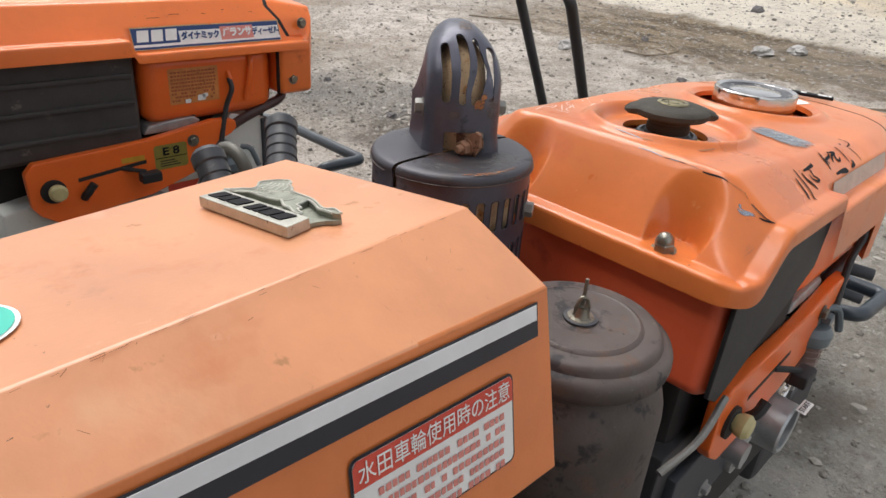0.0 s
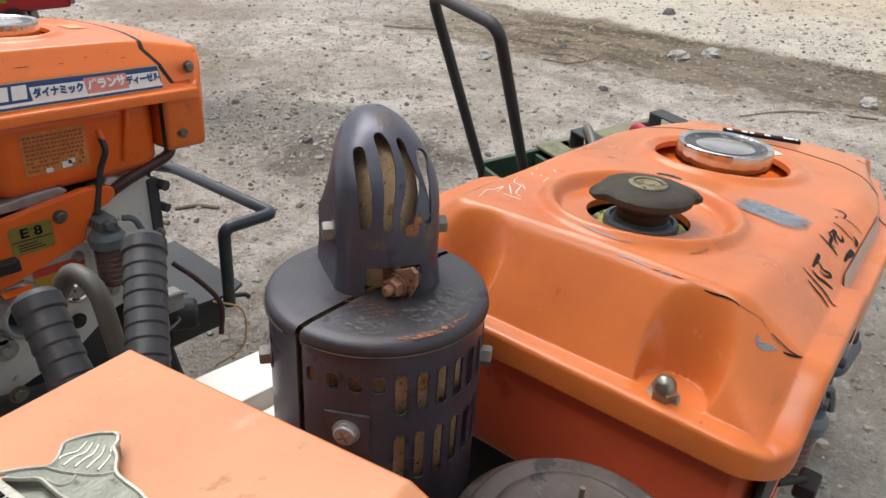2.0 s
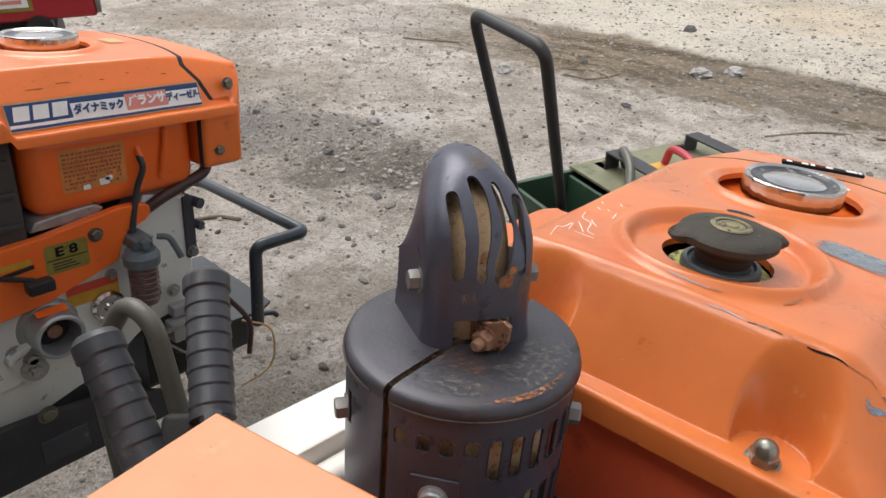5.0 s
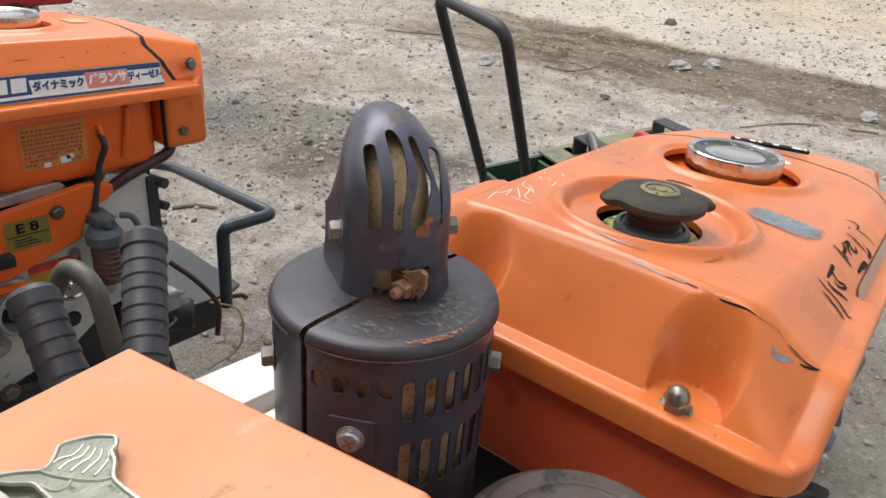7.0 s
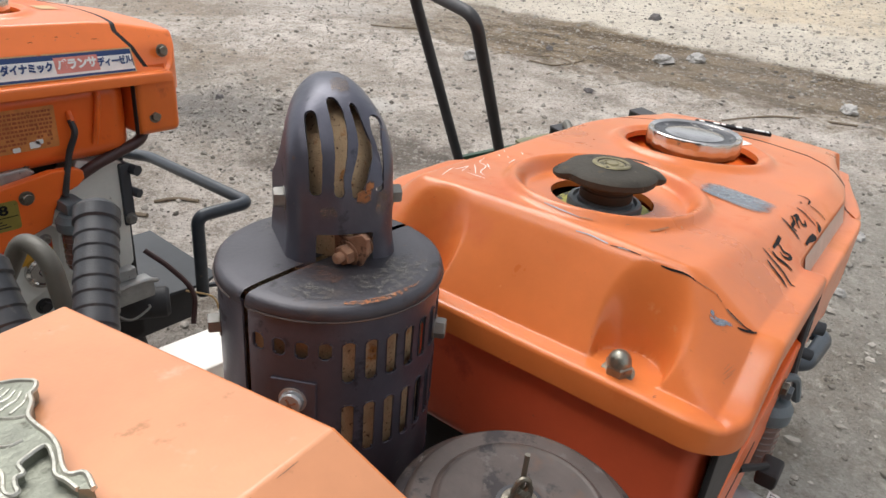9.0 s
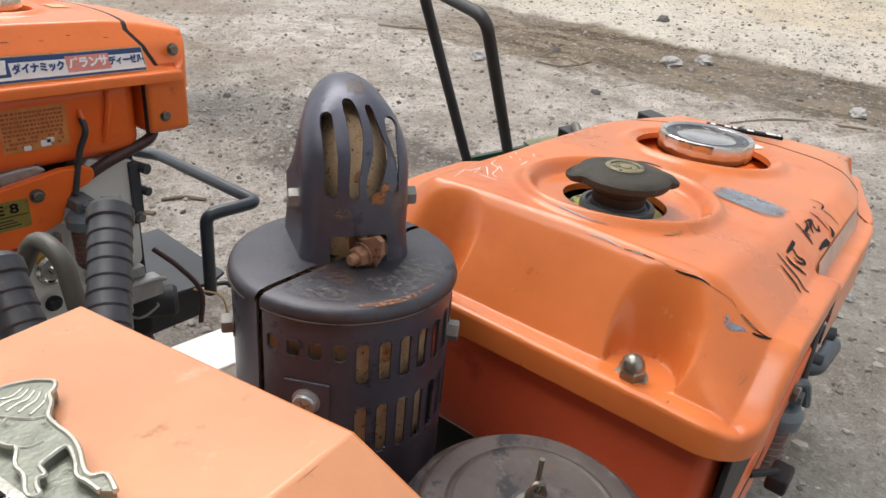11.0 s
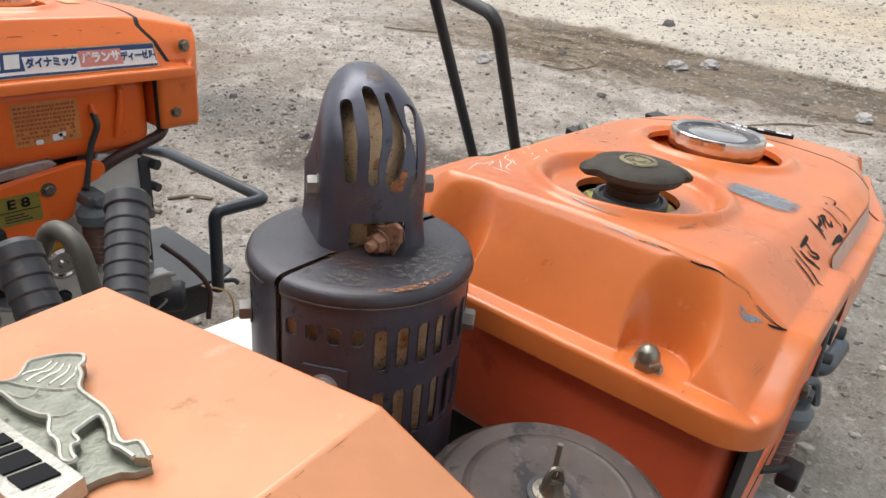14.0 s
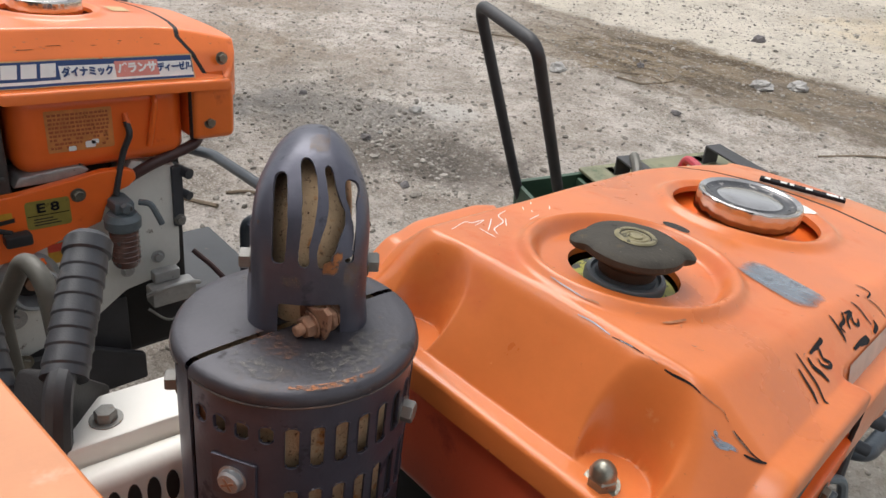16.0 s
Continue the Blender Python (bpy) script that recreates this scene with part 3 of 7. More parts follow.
dl.new(base, b_d.inputs["Base Color"])
b_d.inputs["Roughness"].default_value = 0.95
b_d.inputs["Specular IOR Level"].default_value = 0.15
hsum = d_math("ADD", d_math("MULTIPLY", d_noise(45, 10, 0.7, 14.0), 1.0), d_math("MULTIPLY", gritmask, 0.5))
hsum = d_math("ADD", hsum, d_math("MULTIPLY", d_noise(14, 6, 0.6, 15.0), 1.2))
bmp = dn.new("ShaderNodeBump")
bmp.inputs["Strength"].default_value, bmp.inputs["Distance"].default_value = 1.0, 0.03
dl.new(hsum, bmp.inputs["Height"])
dl.new(bmp.outputs[0], b_d.inputs["Normal"])


def spaced(lo, hi, step, far):
    """Even steps from lo to hi, then ever wider ones out to the horizon."""
    mid = [lo + step * k for k in range(int((hi - lo) / step) + 1)]
    out, d, a, b = [], step, mid[0], mid[-1]
    left, right = [], []
    while d < far:
        d *= 1.35
        left.append(a := a - d)
        right.append(b := b + d)
    return left[::-1] + mid + right


gx, gy = spaced(-4.2, 1.0, 0.018, 300), spaced(-0.3, 4.8, 0.018, 300)
nx_, ny_ = len(gx), len(gy)
me = bpy.data.meshes.new("ground")
me.from_pydata([(x, y, ground_height(x, y)) for x in gx for y in gy], [], [(i * ny_ + j, (i + 1) * ny_ + j, (i + 1) * ny_ + j + 1, i * ny_ + j + 1) for i in range(nx_ - 1) for j in range(ny_ - 1)])
me.polygons.foreach_set("use_smooth", [True] * len(me.polygons))
me.materials.append(m_dirt)
tagged(new("ground", me), "dry bare dirt yard with gravel, dark stains and wheel tracks", "ground", kind="structure")


def rock(size, seed, flat=0.6):
    bm = bmesh.new()
    bmesh.ops.create_icosphere(bm, subdivisions=3, radius=1)
    for v in bm.verts:
        d = 1 + 0.45 * noise.noise(v.co * 1.4 + Vector((seed * 3.7, seed, 0))) + 0.3 * noise.noise(v.co * 3.5 + Vector((seed, 0, seed * 2.3)))
        v.co = Vector((v.co.x * d * size, v.co.y * d * size * 0.8, v.co.z * d * size * flat))
    bmesh.ops.rotate(bm, verts=bm.verts, matrix=Matrix.Rotation(seed * 2.1, 3, "Z"))
    return bm


def stone(x, y, size, seed, material, label, group):
    ob = thing("stone", label, "stone", (x, y, ground_height(x, y)), Matrix.Translation((x, y, ground_height(x, y) + size * 0.25)), group)
    part("stone_body", rock(size, seed), material, ob, smooth=25)


for k, (x, y, s) in enumerate([(-1.626, 2.132, 0.042), (-0.798, 2.728, 0.042), (-0.916, 2.637, 0.042), (-0.11, 2.44, 0.034), (-1.543, 1.051, 0.010), (0.12, 1.12, 0.016), (0.10, 1.43, 0.022), (-1.62, 1.28, 0.022)]):
    stone(x, y, s, k + 1, m_stone, "pale grey broken stone lying on the dirt", "pale stones on the yard")
for k, (x, y, s) in enumerate([(-1.268, 3.352, 0.035), (-0.972, 2.027, 0.018), (-1.175, 0.849, 0.016), (-2.047, 1.064, 0.016), (-1.532, 0.979, 0.018), (-1.43, 2.5, 0.02), (-0.2, 1.25, 0.02)]):
    stone(x, y, s, k + 20, m_stone_dark, "dark grey lump of stone on the dirt", "dark stones on the yard")

# pebbles and grit past counting
rng = random.Random(7)
bm = bmesh.new()
ico = []
tmp = bmesh.new()
bmesh.ops.create_icosphere(tmp, subdivisions=1, radius=1)
tmp.verts.index_update()
pv, pf = [v.co.copy() for v in tmp.verts], [[v.index for v in f.verts] for f in tmp.faces]
tmp.free()
verts, faces = [], []
patches = [(-1.82, 1.05, 0.42), (-1.80, 1.06, 0.30), (-1.36, 1.03, 0.30), (-1.36, 1.03, 0.42), (0.25, 1.2, 0.6), (-2.2, 2.2, 1.2), (-2.9, 1.3, 0.8), (-0.3, 3.2, 0.5)]
for k in range(38000):
    if rng.random() < 0.16:
        cx, cy, sp = rng.choice(patches)
        x, y = rng.gauss(cx, sp * 0.55), rng.gauss(cy, sp * 0.55)
    else:
        x, y = rng.uniform(-4.5, 1.6), rng.uniform(-0.6, 5.0)
    s = 0.0020 * math.exp(rng.gauss(0.30, 0.65))
    s = min(s, 0.013)
    rot = Euler((rng.random() * 6, rng.random() * 6, rng.random() * 6)).to_matrix()
    sq = Vector((rng.uniform(0.7, 1.3), rng.uniform(0.6, 1.1), rng.uniform(0.45, 0.8)))
    at = Vector((x, y, ground_height(x, y) + s * 0.2))
    n0 = len(verts)
    for p in pv:
        q = rot @ (p * (1 + 0.25 * rng.uniform(-1, 1)))
        verts.append(at + Vector((q.x * sq.x, q.y * sq.y, q.z * sq.z)) * s)
    faces += [[i + n0 for i in f] for f in pf]
me = bpy.data.meshes.new("gravel")
me.from_pydata(verts, [], faces)
m_gravel = bpy.data.materials.new("mixed_gravel")
m_gravel.use_nodes = True
gn, gl = m_gravel.node_tree.nodes, m_gravel.node_tree.links
geo = gn.new("ShaderNodeNewGeometry")
gr = gn.new("ShaderNodeValToRGB")
gr.color_ramp.elements[0].color, gr.color_ramp.elements[1].color = (0.10, 0.088, 0.075, 1), (0.35, 0.325, 0.29, 1)
mid = gr.color_ramp.elements.new(0.5)
mid.color = (0.24, 0.218, 0.19, 1)
mid.position = 0.45
gl.new(geo.outputs["Random Per Island"], gr.inputs[0])
gl.new(gr.outputs[0], gn["Principled BSDF"].inputs["Base Color"])
gn["Principled BSDF"].inputs["Roughness"].default_value = 0.9
me.materials.append(m_gravel)
tagged(new("gravel", me), "loose grey and brown gravel strewn over the dirt", "gravel", kind="stuff")


def twig(points, r, label):
    pts = [(x, y, ground_height(x, y) + r * 0.8) for x, y in points]
    ob = thing("twig", label, "twig", pts[0], None, "twigs on the yard")
    part("stem", tube(rounded(pts), r, 6), m_twig, ob)


twig([(-2.42, 2.30), (-2.30, 2.35), (-2.13, 2.42)], 0.004, "thin dry twig lying on the dirt")
twig([(-1.36, 2.20), (-1.25, 2.25), (-1.20, 2.40), (-1.28, 2.48)], 0.004, "curled dry stalk on the dirt")
twig([(-1.22, 2.12), (-1.18, 2.28), (-1.30, 2.36), (-1.42, 2.32)], 0.003, "curled dry stalk on the dirt")
twig([(-0.45, 2.05), (-0.30, 2.22), (-0.05, 2.30)], 0.004, "long dry stalk on the dark earth")
twig([(-1.45, 0.42), (-1.42, 0.47), (-1.36, 0.50)], 0.005, "short pale stick lying on the dirt")
twig([(-1.38, 0.36), (-1.52, 0.30), (-1.66, 0.24)], 0.006, "pale stick lying on the dirt")

# unseen walls added behind the camera to darken the faces turned to it
m_shade_wall = surface("dark_shade_wall", (0.11, 0.10, 0.09), 0.8, 0, 0.2, 3, 0.3, 60)
tagged(part("shade_wall_south", box(-2.2, 0.85, -1.75, -1.6, 0.0, 3.6, 0.01), m_shade_wall, None), "unseen dark wall added to hold back sky light", "wall", kind="structure")
# added where someone could stand, to shade the cover's right side
tagged(part("shade_wall_east", box(0.70, 0.85, -1.6, -0.70, 0.0, 2.6, 0.01), m_shade_wall, None), "unseen dark wall added to hold back sky light", "wall", kind="structure")

# ---- engine hoods ----
def hood(cfg):
    """The pressed sheet cover of an engine: surface height z(x, y), a bmesh with holes and a turned-down skirt."""
    xr, xl, y0, yf = cfg["right"], cfg["left"], cfg["rear"], cfg["front"]
    xc = (xr + xl) / 2
    yb = y0 + cfg["fold"] - 0.016

    def ledge(x, y):
        return cfg["ledge"] + cfg["rise"] * ease(yb + 0.020, yb + 0.062, y)

    def half_at(y):
        return (xr - xl) / 2 - cfg["taper"] * ease(cfg["front"] - 0.18, cfg["front"] + 0.01, y) - cfg["narrow"] * ease(cfg["step"] - 0.003, cfg["step"] + 0.008, y)

    def height(x, y):
        top = cfg["top"] - cfg["slope"] * (y - yb - 0.07) - 0.25 * (x - xc) ** 2
        top -= cfg["nose"] * ease(yf - 0.12, yf + 0.03, y) ** 1.5
        s = (xr - xl) / 2 - cfg["taper"] * ease(cfg["front"] - 0.18, cfg["front"] + 0.01, y) - abs(x - xc)
        zl = ledge(x, y)
        side = zl + max(0.0, s - cfg["lip"]) * cfg["pitch" if x < xc else "pitch_right"] - cfg["band"] * straight(cfg["band_in"], cfg["band_out"], s) * ease(cfg["step"] - 0.003, cfg["step"] + 0.006, y)
        rear = cfg["ledge"] + max(0.0, y - yb - 0.016) * 0.052 / 0.036
        for px_, pr in cfg["pockets"]:
            niche = cfg["ledge"] + 5.0 * max(0.0, math.hypot(x - px_, y - yb - 0.020) - pr)
            rear = smin(rear, niche, 0.0005 + 0.027 * straight(0.0, 0.034, rear - cfg["ledge"]))
        z = smin(smin(top, side, 0.006 if x < xc else 0.0035), rear, 0.008)
        cx, cy, r = cfg["rad"]
        d = math.hypot(x - cx, (y - cy - cfg["ring"][1]) * 0.93)
        z += 0.0056 * math.exp(-(((d - cfg["ring"][0]) / 0.0050) ** 2)) * ease(yb + 0.03, yb + 0.06, y)
        z -= 0.0050 * ease(cfg["ring"][0] - 0.0035, cfg["ring"][0] - 0.0105, d)
        cx, cy, r = cfg["fuel"]
        d = math.hypot(x - cx, (y - cy))
        z += 0.0045 * math.exp(-(((d - r * cfg["lift"]) / 0.006) ** 2))
        return z + 0.0006 * noise.noise((x * 18, y * 18, cfg["top"] * 9))

    def front_at(x):
        d = abs(x - xc)
        for (d0, v0), (d1, v1) in zip(cfg["seam"], cfg["seam"][1:]):
            if d <= d1:
                return v0 + (v1 - v0) * (d - d0) / (d1 - d0)
        return cfg["seam"][-1][1]

    def build(ya, yb, nx, ny, holes, depth):
        bm = bmesh.new()
        yb_ = y0 + cfg["fold"] - 0.016
        R = 0.021
        grid = []
        for i in range(nx + 1):
            row = []
            for j in range(ny + 1):
                u = i / nx
                x = xl + (xr - xl) * u
                a, b = ya(x), yb(x)
                u = j / ny
                y = a + (b - a) * (u if ya is not rear_edge else 0.45 * u + 0.55 * u * u)
                # rounded corners in plan, at the closed ends
                x = xc + (x - xc) * half_at(y) * 2 / (xr - xl)
                ex, sx = (x - (xr - R), 1) if x > xr - R else ((xl + R) - x, -1)
                if holes is not None or ya is not rear_edge:
                    ey = (a + R) - y if (ya is rear_edge) else y - (b - R)
                    if ex > 0 and ey > 0:
                        k = max(ex, ey) / math.hypot(ex, ey)
                        ex2, ey2 = ex * k, ey * k
                        x = xr - R + ex2 if sx > 0 else xl + R - ex2
                        y = a + R - ey2 if ya is rear_edge else b - R + ey2
                x -= cfg["shoulder"] * ease(yb_ + 0.060, yb_ + 0.095, y) * ease(cfg["step"] + 0.004, cfg["step"] - 0.018, y) * straight(xl + 0.014, xl, x)
                row.append(bm.verts.new((x, y, height(x, y))))
            grid.append(row)
        for i in range(nx):
            for j in range(ny):
                bm.faces.new((grid[i][j], grid[i + 1][j], grid[i + 1][j + 1], grid[i][j + 1]))
        rim = [grid[i][0] for i in range(nx + 1)] + [grid[nx][j] for j in range(1, ny + 1)] + [grid[i][ny] for i in range(nx - 1, -1, -1)] + [grid[0][j] for j in range(ny - 1, 0, -1)]
        seam_row = set(grid[i][ny] for i in range(1, nx)) if ya is rear_edge else set(grid[i][0] for i in range(1, nx))
        ring = rim
        outs = []
        for k, v in enumerate(rim):
            t = rim[(k + 1) % len(rim)].co - rim[k - 1].co
            o = Vector((t.y, -t.x, 0)).normalized()
            onseam = v in seam_row
            outs.append(o * (0.0 if onseam else 1.0))
        for off, dz, full in ((0.0034, -0.0001, 0), (0.0050, -0.0006, 0), (0.0061, -0.0017, 0), (0.0066, -0.0034, 0), (0.0068, 0, 1)):
            nxt = []
            for k, v in enumerate(rim):
                z = v.co.z + dz if not full else min(depth(v.co.x, v.co.y), v.co.z - 0.012)
                flare = off + cfg["flare"] * full * (v.co.y > cfg["step"] + 0.006)
                nxt.append(bm.verts.new((v.co.x + outs[k].x * flare, v.co.y + outs[k].y * flare, z)))
            for k in range(len(rim)):
                bm.faces.new((ring[k], ring[(k + 1) % len(rim)], nxt[(k + 1) % len(rim)], nxt[k]))
            ring = nxt
        for cx, cy, r in holes or ():
            gone = [f for f in bm.faces if all(math.hypot(v.co.x - cx, v.co.y - cy) < r + 0.0012 for v in f.verts) and f.calc_center_median().z > 0.55]
            bmesh.ops.delete(bm, geom=gone, context="FACES")
            edge = [e for e in bm.edges if e.is_boundary and math.hypot(e.verts[0].co.x - cx, e.verts[0].co.y - cy) < r + 0.006]
            vs = {v for e in edge for v in e.verts}
            for v in vs:
                d = Vector((v.co.x - cx, v.co.y - cy, 0)).normalized() * r
                v.co.x, v.co.y = cx + d.x, cy + d.y
                v.co.z = height(v.co.x, v.co.y)
            ext = bmesh.ops.extrude_edge_only(bm, edges=edge)
            for v in (g for g in ext["geom"] if isinstance(g, bmesh.types.BMVert)):
                v.co.z -= 0.005
        return bm

    def rear_edge(x):
        return y0

    def seam_edge(x):
        return front_at(x) - 0.003

    def seam_front(x):
        return front_at(x) + 0.003

    def nose_edge(x):
        return yf - cfg["round"] * abs((x - xc) / (xr - xc)) ** 5

    def skirt(x, y):
        if y < cfg["step"]:
            return ledge(x, y) - cfg["hem"] - (cfg["rear_hem"] - cfg["hem"]) * ease(yb + 0.055, yb + 0.015, y)
        return ledge(x, y) - cfg["hem"] - (0.032 - cfg["hem"]) * ease(cfg["step"], cfg["step"] + 0.02, y) - cfg["deep"] * ease(cfg["step"], cfg["step"] + 0.02, y)

    main = build(rear_edge, seam_edge, 220, 250, [cfg["rad"], cfg["fuel"]], skirt)
    end = build(seam_front, nose_edge, 90, 16, None, lambda x, y: cfg["end_low"])
    return height, main, end, front_at


RIGHT = dict(shoulder=0.0085, right=0.1535, left=-0.1155, rear=-0.192, fold=0.007, rear_hem=0.017, front=0.292, top=0.658, slope=0.040, nose=0.007, ledge=0.604, rise=0.0285, hem=0.013, taper=0.034, flare=0.0, lip=0.008, pitch=0.96, pitch_right=0.69, narrow=0.0, band=0.014, band_in=0.0112, band_out=0.0070, round=0.020,
             step=-0.034, pockets=((0.095, 0.0195), (-0.052, 0.0195)), ring=(0.0635, 0.005), lift=1.13, rad=(0.018, -0.070, 0.035), fuel=(0.0145, 0.116, 0.057), seam=((0, 0.224), (0.04, 0.222), (0.088, 0.208), (0.119, 0.172), (0.127, 0.158), (0.134, 0.140)), deep=0.030, end_low=0.52)
LEFT = dict(shoulder=0.0, right=-0.600, left=-0.874, rear=-0.480, fold=0.016, rear_hem=0.026, front=0.010, top=0.674, slope=0.0, nose=0.016, ledge=0.629, rise=0.003, hem=0.020, taper=0.0, flare=0.0, band=0.017, band_in=0.0165, band_out=0.0060, lip=0.008, pitch=1.30, pitch_right=1.30, narrow=0.0, round=0.018,
            step=-0.268, ring=(0.0725, 0.0), lift=1.16, pockets=((-0.665, 0.014), (-0.81, 0.014)), rad=(-0.733, -0.345, 0.041), fuel=(-0.733, -0.172, 0.050), seam=((0, -0.045), (0.07, -0.052), (0.107, -0.060), (0.122, -0.046), (0.129, -0.036), (0.1295, -0.012), (0.137, -0.010)), deep=-0.008, end_low=0.590)

# ---- the near walking tractor ----
near = thing("walking_tractor", "orange diesel walking tractor with a faded belt cover and rusty muffler", "walking tractor", (0.02, -0.05, 0.0), BODY, "parked walking tractors")
hz, main, end, seam = hood(RIGHT)
n_hood = part("engine_hood", main, m_orange, near, "glossy scratched orange pressed-steel hood", 60)
part("hood_end", end, m_orange, near, "", 60)


def seam_shade_strip(top, line, mid, half, shrink):
    """A dark strip that paints the shade in the gap between a hood and its end."""
    bm, prev = bmesh.new(), None
    for k in range(121):
        x = mid + (k - 60) / 60 * half
        y = line(x)
        x = mid + (x - mid) * (1 - shrink * ease(0.112, 0.302, y))
        z = top(x, y) - 0.0004
        cur = [bm.verts.new((x, y - 0.0040, z - 0.004)), bm.verts.new((x, y - 0.0029, z)), bm.verts.new((x, y + 0.0029, z)), bm.verts.new((x, y + 0.0040, z - 0.004))]
        if prev:
            for q in range(3):
                bm.faces.new((prev[q], cur[q], cur[q + 1], prev[q + 1]))
        prev = cur
    return bm


# shade of the open seam, put in as a near-black strip
part("seam_shade_strip", seam_shade_strip(hz, seam, 0.0190, 0.1310, 0.253), m_void, near, "dark strip painting the shade in the hood's seam gap")


def on_hood(x, y, up=0.0008):
    return Vector((x, y, hz(x, y) + up))


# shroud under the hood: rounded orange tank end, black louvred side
# shade below the hood lip is coloured in with the redder paint
part("fan_shroud", box(-0.106, 0.1480, -0.1890, -0.150, 0.502, 0.600, 0.013, 6), m_orange_shade, near, "orange sheet-metal end panel below the hood")
part("side_cover", prism([(-0.1900, 0.512), (-0.1720, 0.500), (-0.1500, 0.508), (-0.0300, 0.566), (-0.0250, 0.618), (-0.1200, 0.616), (-0.1880, 0.598)], 0.0035, Matrix(((0, 0, 1, 0.1490), (1, 0, 0, 0), (0, 1, 0, 0), (0, 0, 0, 1))), 0.001), m_black, near, "black side cover below the hood")
part("engine_block", box(-0.10, 0.120, -0.15, 0.25, 0.20, 0.585, 0.01), m_void, near, "near-black engine block")
part("radiator_top", lathe([(0, 0.60), (0.034, 0.60), (0.034, 0.643), (0.032, 0.6455), (0, 0.646)], (0.0225, -0.0765, 0)), m_yellow, near, "yellow-green worn radiator top")
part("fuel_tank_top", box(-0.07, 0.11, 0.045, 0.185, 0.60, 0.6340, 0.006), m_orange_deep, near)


def radiator_cap(parent, c, turn):
    """A two-eared cap on its neck, centre c at its top."""
    x, y, z = c
    neck = part("filler_neck", lathe([(0.0250, -0.040), (0.0250, -0.0262), (0.0240, -0.0245), (0.0215, -0.0240), (0.0205, -0.0262), (0.0185, -0.0262), (0.0185, -0.0235), (0, -0.0230)], c), m_bluegrey, parent, "blue-grey steel filler neck")
    part("cap_skirt", lathe([(0, -0.0235), (0.0168, -0.0235), (0.0176, -0.0222), (0.0176, -0.0172), (0.0166, -0.0166), (0.0166, -0.0150), (0.0176, -0.0144), (0.0176, -0.0090), (0, -0.0085)], c), m_capdark, neck, "dark inner skirt of the cap")
    bm = bmesh.new()
    n, rings = 120, []
    prof = [(0.0, 0.0002), (0.12, 0.0002), (0.15, -0.0008), (0.26, -0.0008), (0.30, 0.0008), (0.36, 0.0008), (0.40, 0.0), (0.6, -0.0004), (0.8, -0.0014), (0.93, -0.0026), (1.0, -0.0048), (1.0, -0.0082), (0.95, -0.0098), (0.0, -0.0098)]
    for f, h in prof:
        ring = []
        for k in range(n):
            a = 2 * math.pi * k / n
            ear = math.exp(-((math.sin(a) / 0.26) ** 4))
            r = (0.0306 + 0.0072 * ear * ease(0.3, 1.0, f)) * f
            ring.append(bm.verts.new((r * math.cos(a), r * math.sin(a), h - 0.0020 * ear * ease(0.6, 1.0, f) * (1 if h > -0.008 else 0.3))))
        rings.append(ring)
    for a, b in zip(rings, rings[1:]):
        for k in range(n):
            try:
                bm.faces.new((a[k], a[(k + 1) % n], b[(k + 1) % n], b[k]))
            except ValueError:
                pass
    bmesh.ops.remove_doubles(bm, verts=bm.verts, dist=1e-5)
    bm.transform(Matrix.Translation(c) @ Matrix.Rotation(radians(turn), 4, "Z"))
    cap = part("radiator_cap", bm, m_capdark, parent, "dull oxidised radiator cap with two ears")
    part("rivet", lathe([(0.0128, 0.0004), (0.0118, 0.0013), (0.0098, 0.0013), (0.0092, 0.0003), (0.0080, 0.0003), (0.0075, 0.0009), (0.0062, 0.0009), (0.0056, 0.0002), (0.0045, 0.0001), (0.004, 0.0012), (0.0, 0.0014)], c, seg=32), m_capbrass, cap, "worn brass rivet")
    return cap


radiator_cap(near, (0.0225, -0.0750, 0.6760), 40)


def fuel_cap(parent, c, turn=0):
    """A chromed bayonet cap with a fluted edge and a dished top."""
    n, bm, rings = 96, bmesh.new(), []
    prof = [(0.0, -0.0004), (0.35, -0.0007), (0.55, -0.0016), (0.66, -0.0034), (0.74, -0.0038), (0.86, -0.0016), (0.93, -0.0002), (0.962, 0.0), (0.985, -0.0008), (1.0, -0.0026), (1.0, -0.0150), (0.985, -0.0172), (0.0, -0.0172)]
    for q, (f, h) in enumerate(prof):
        ring = []
        for k in range(n):
            a = 2 * math.pi * k / n
            flute = 0.016 * (0.5 + 0.5 * math.cos(18 * a)) ** 5 if q >= 9 else 0.004 * (0.5 + 0.5 * math.cos(18 * a)) ** 5 if q == 8 else 0
            r = 0.0398 * f * (1 - flute * f)
            ring.append(bm.verts.new((r * math.cos(a), r * math.sin(a), h)))
        rings.append(ring)
    for a, b in zip(rings, rings[1:]):
        for k in range(n):
            bm.faces.new((a[k], a[(k + 1) % n], b[(k + 1) % n], b[k]))
    bmesh.ops.remove_doubles(bm, verts=bm.verts, dist=1e-5)
    bm.transform(Matrix.Translation(c) @ Matrix.Rotation(radians(turn), 4, "Z"))
    cap = part("fuel_cap", bm, m_chrome, parent, "chromed round fuel cap with a fluted edge", 25)
    # dark reflection in the cap's groove, put in as a darker metal
    part("reflection_ring", lathe([(0.0398 * f, h + 0.0003) for f, h in ((0.62, -0.0028), (0.66, -0.0034), (0.74, -0.0038), (0.80, -0.0027), (0.86, -0.0016))], c, seg=72), m_dark_chrome, cap, "groove round the cap, its dark reflection put into the colour")
    part("cap_neck", lathe([(0.034, -0.036), (0.034, -0.0174), (0, -0.0174)], c), m_chrome, cap)
    return cap


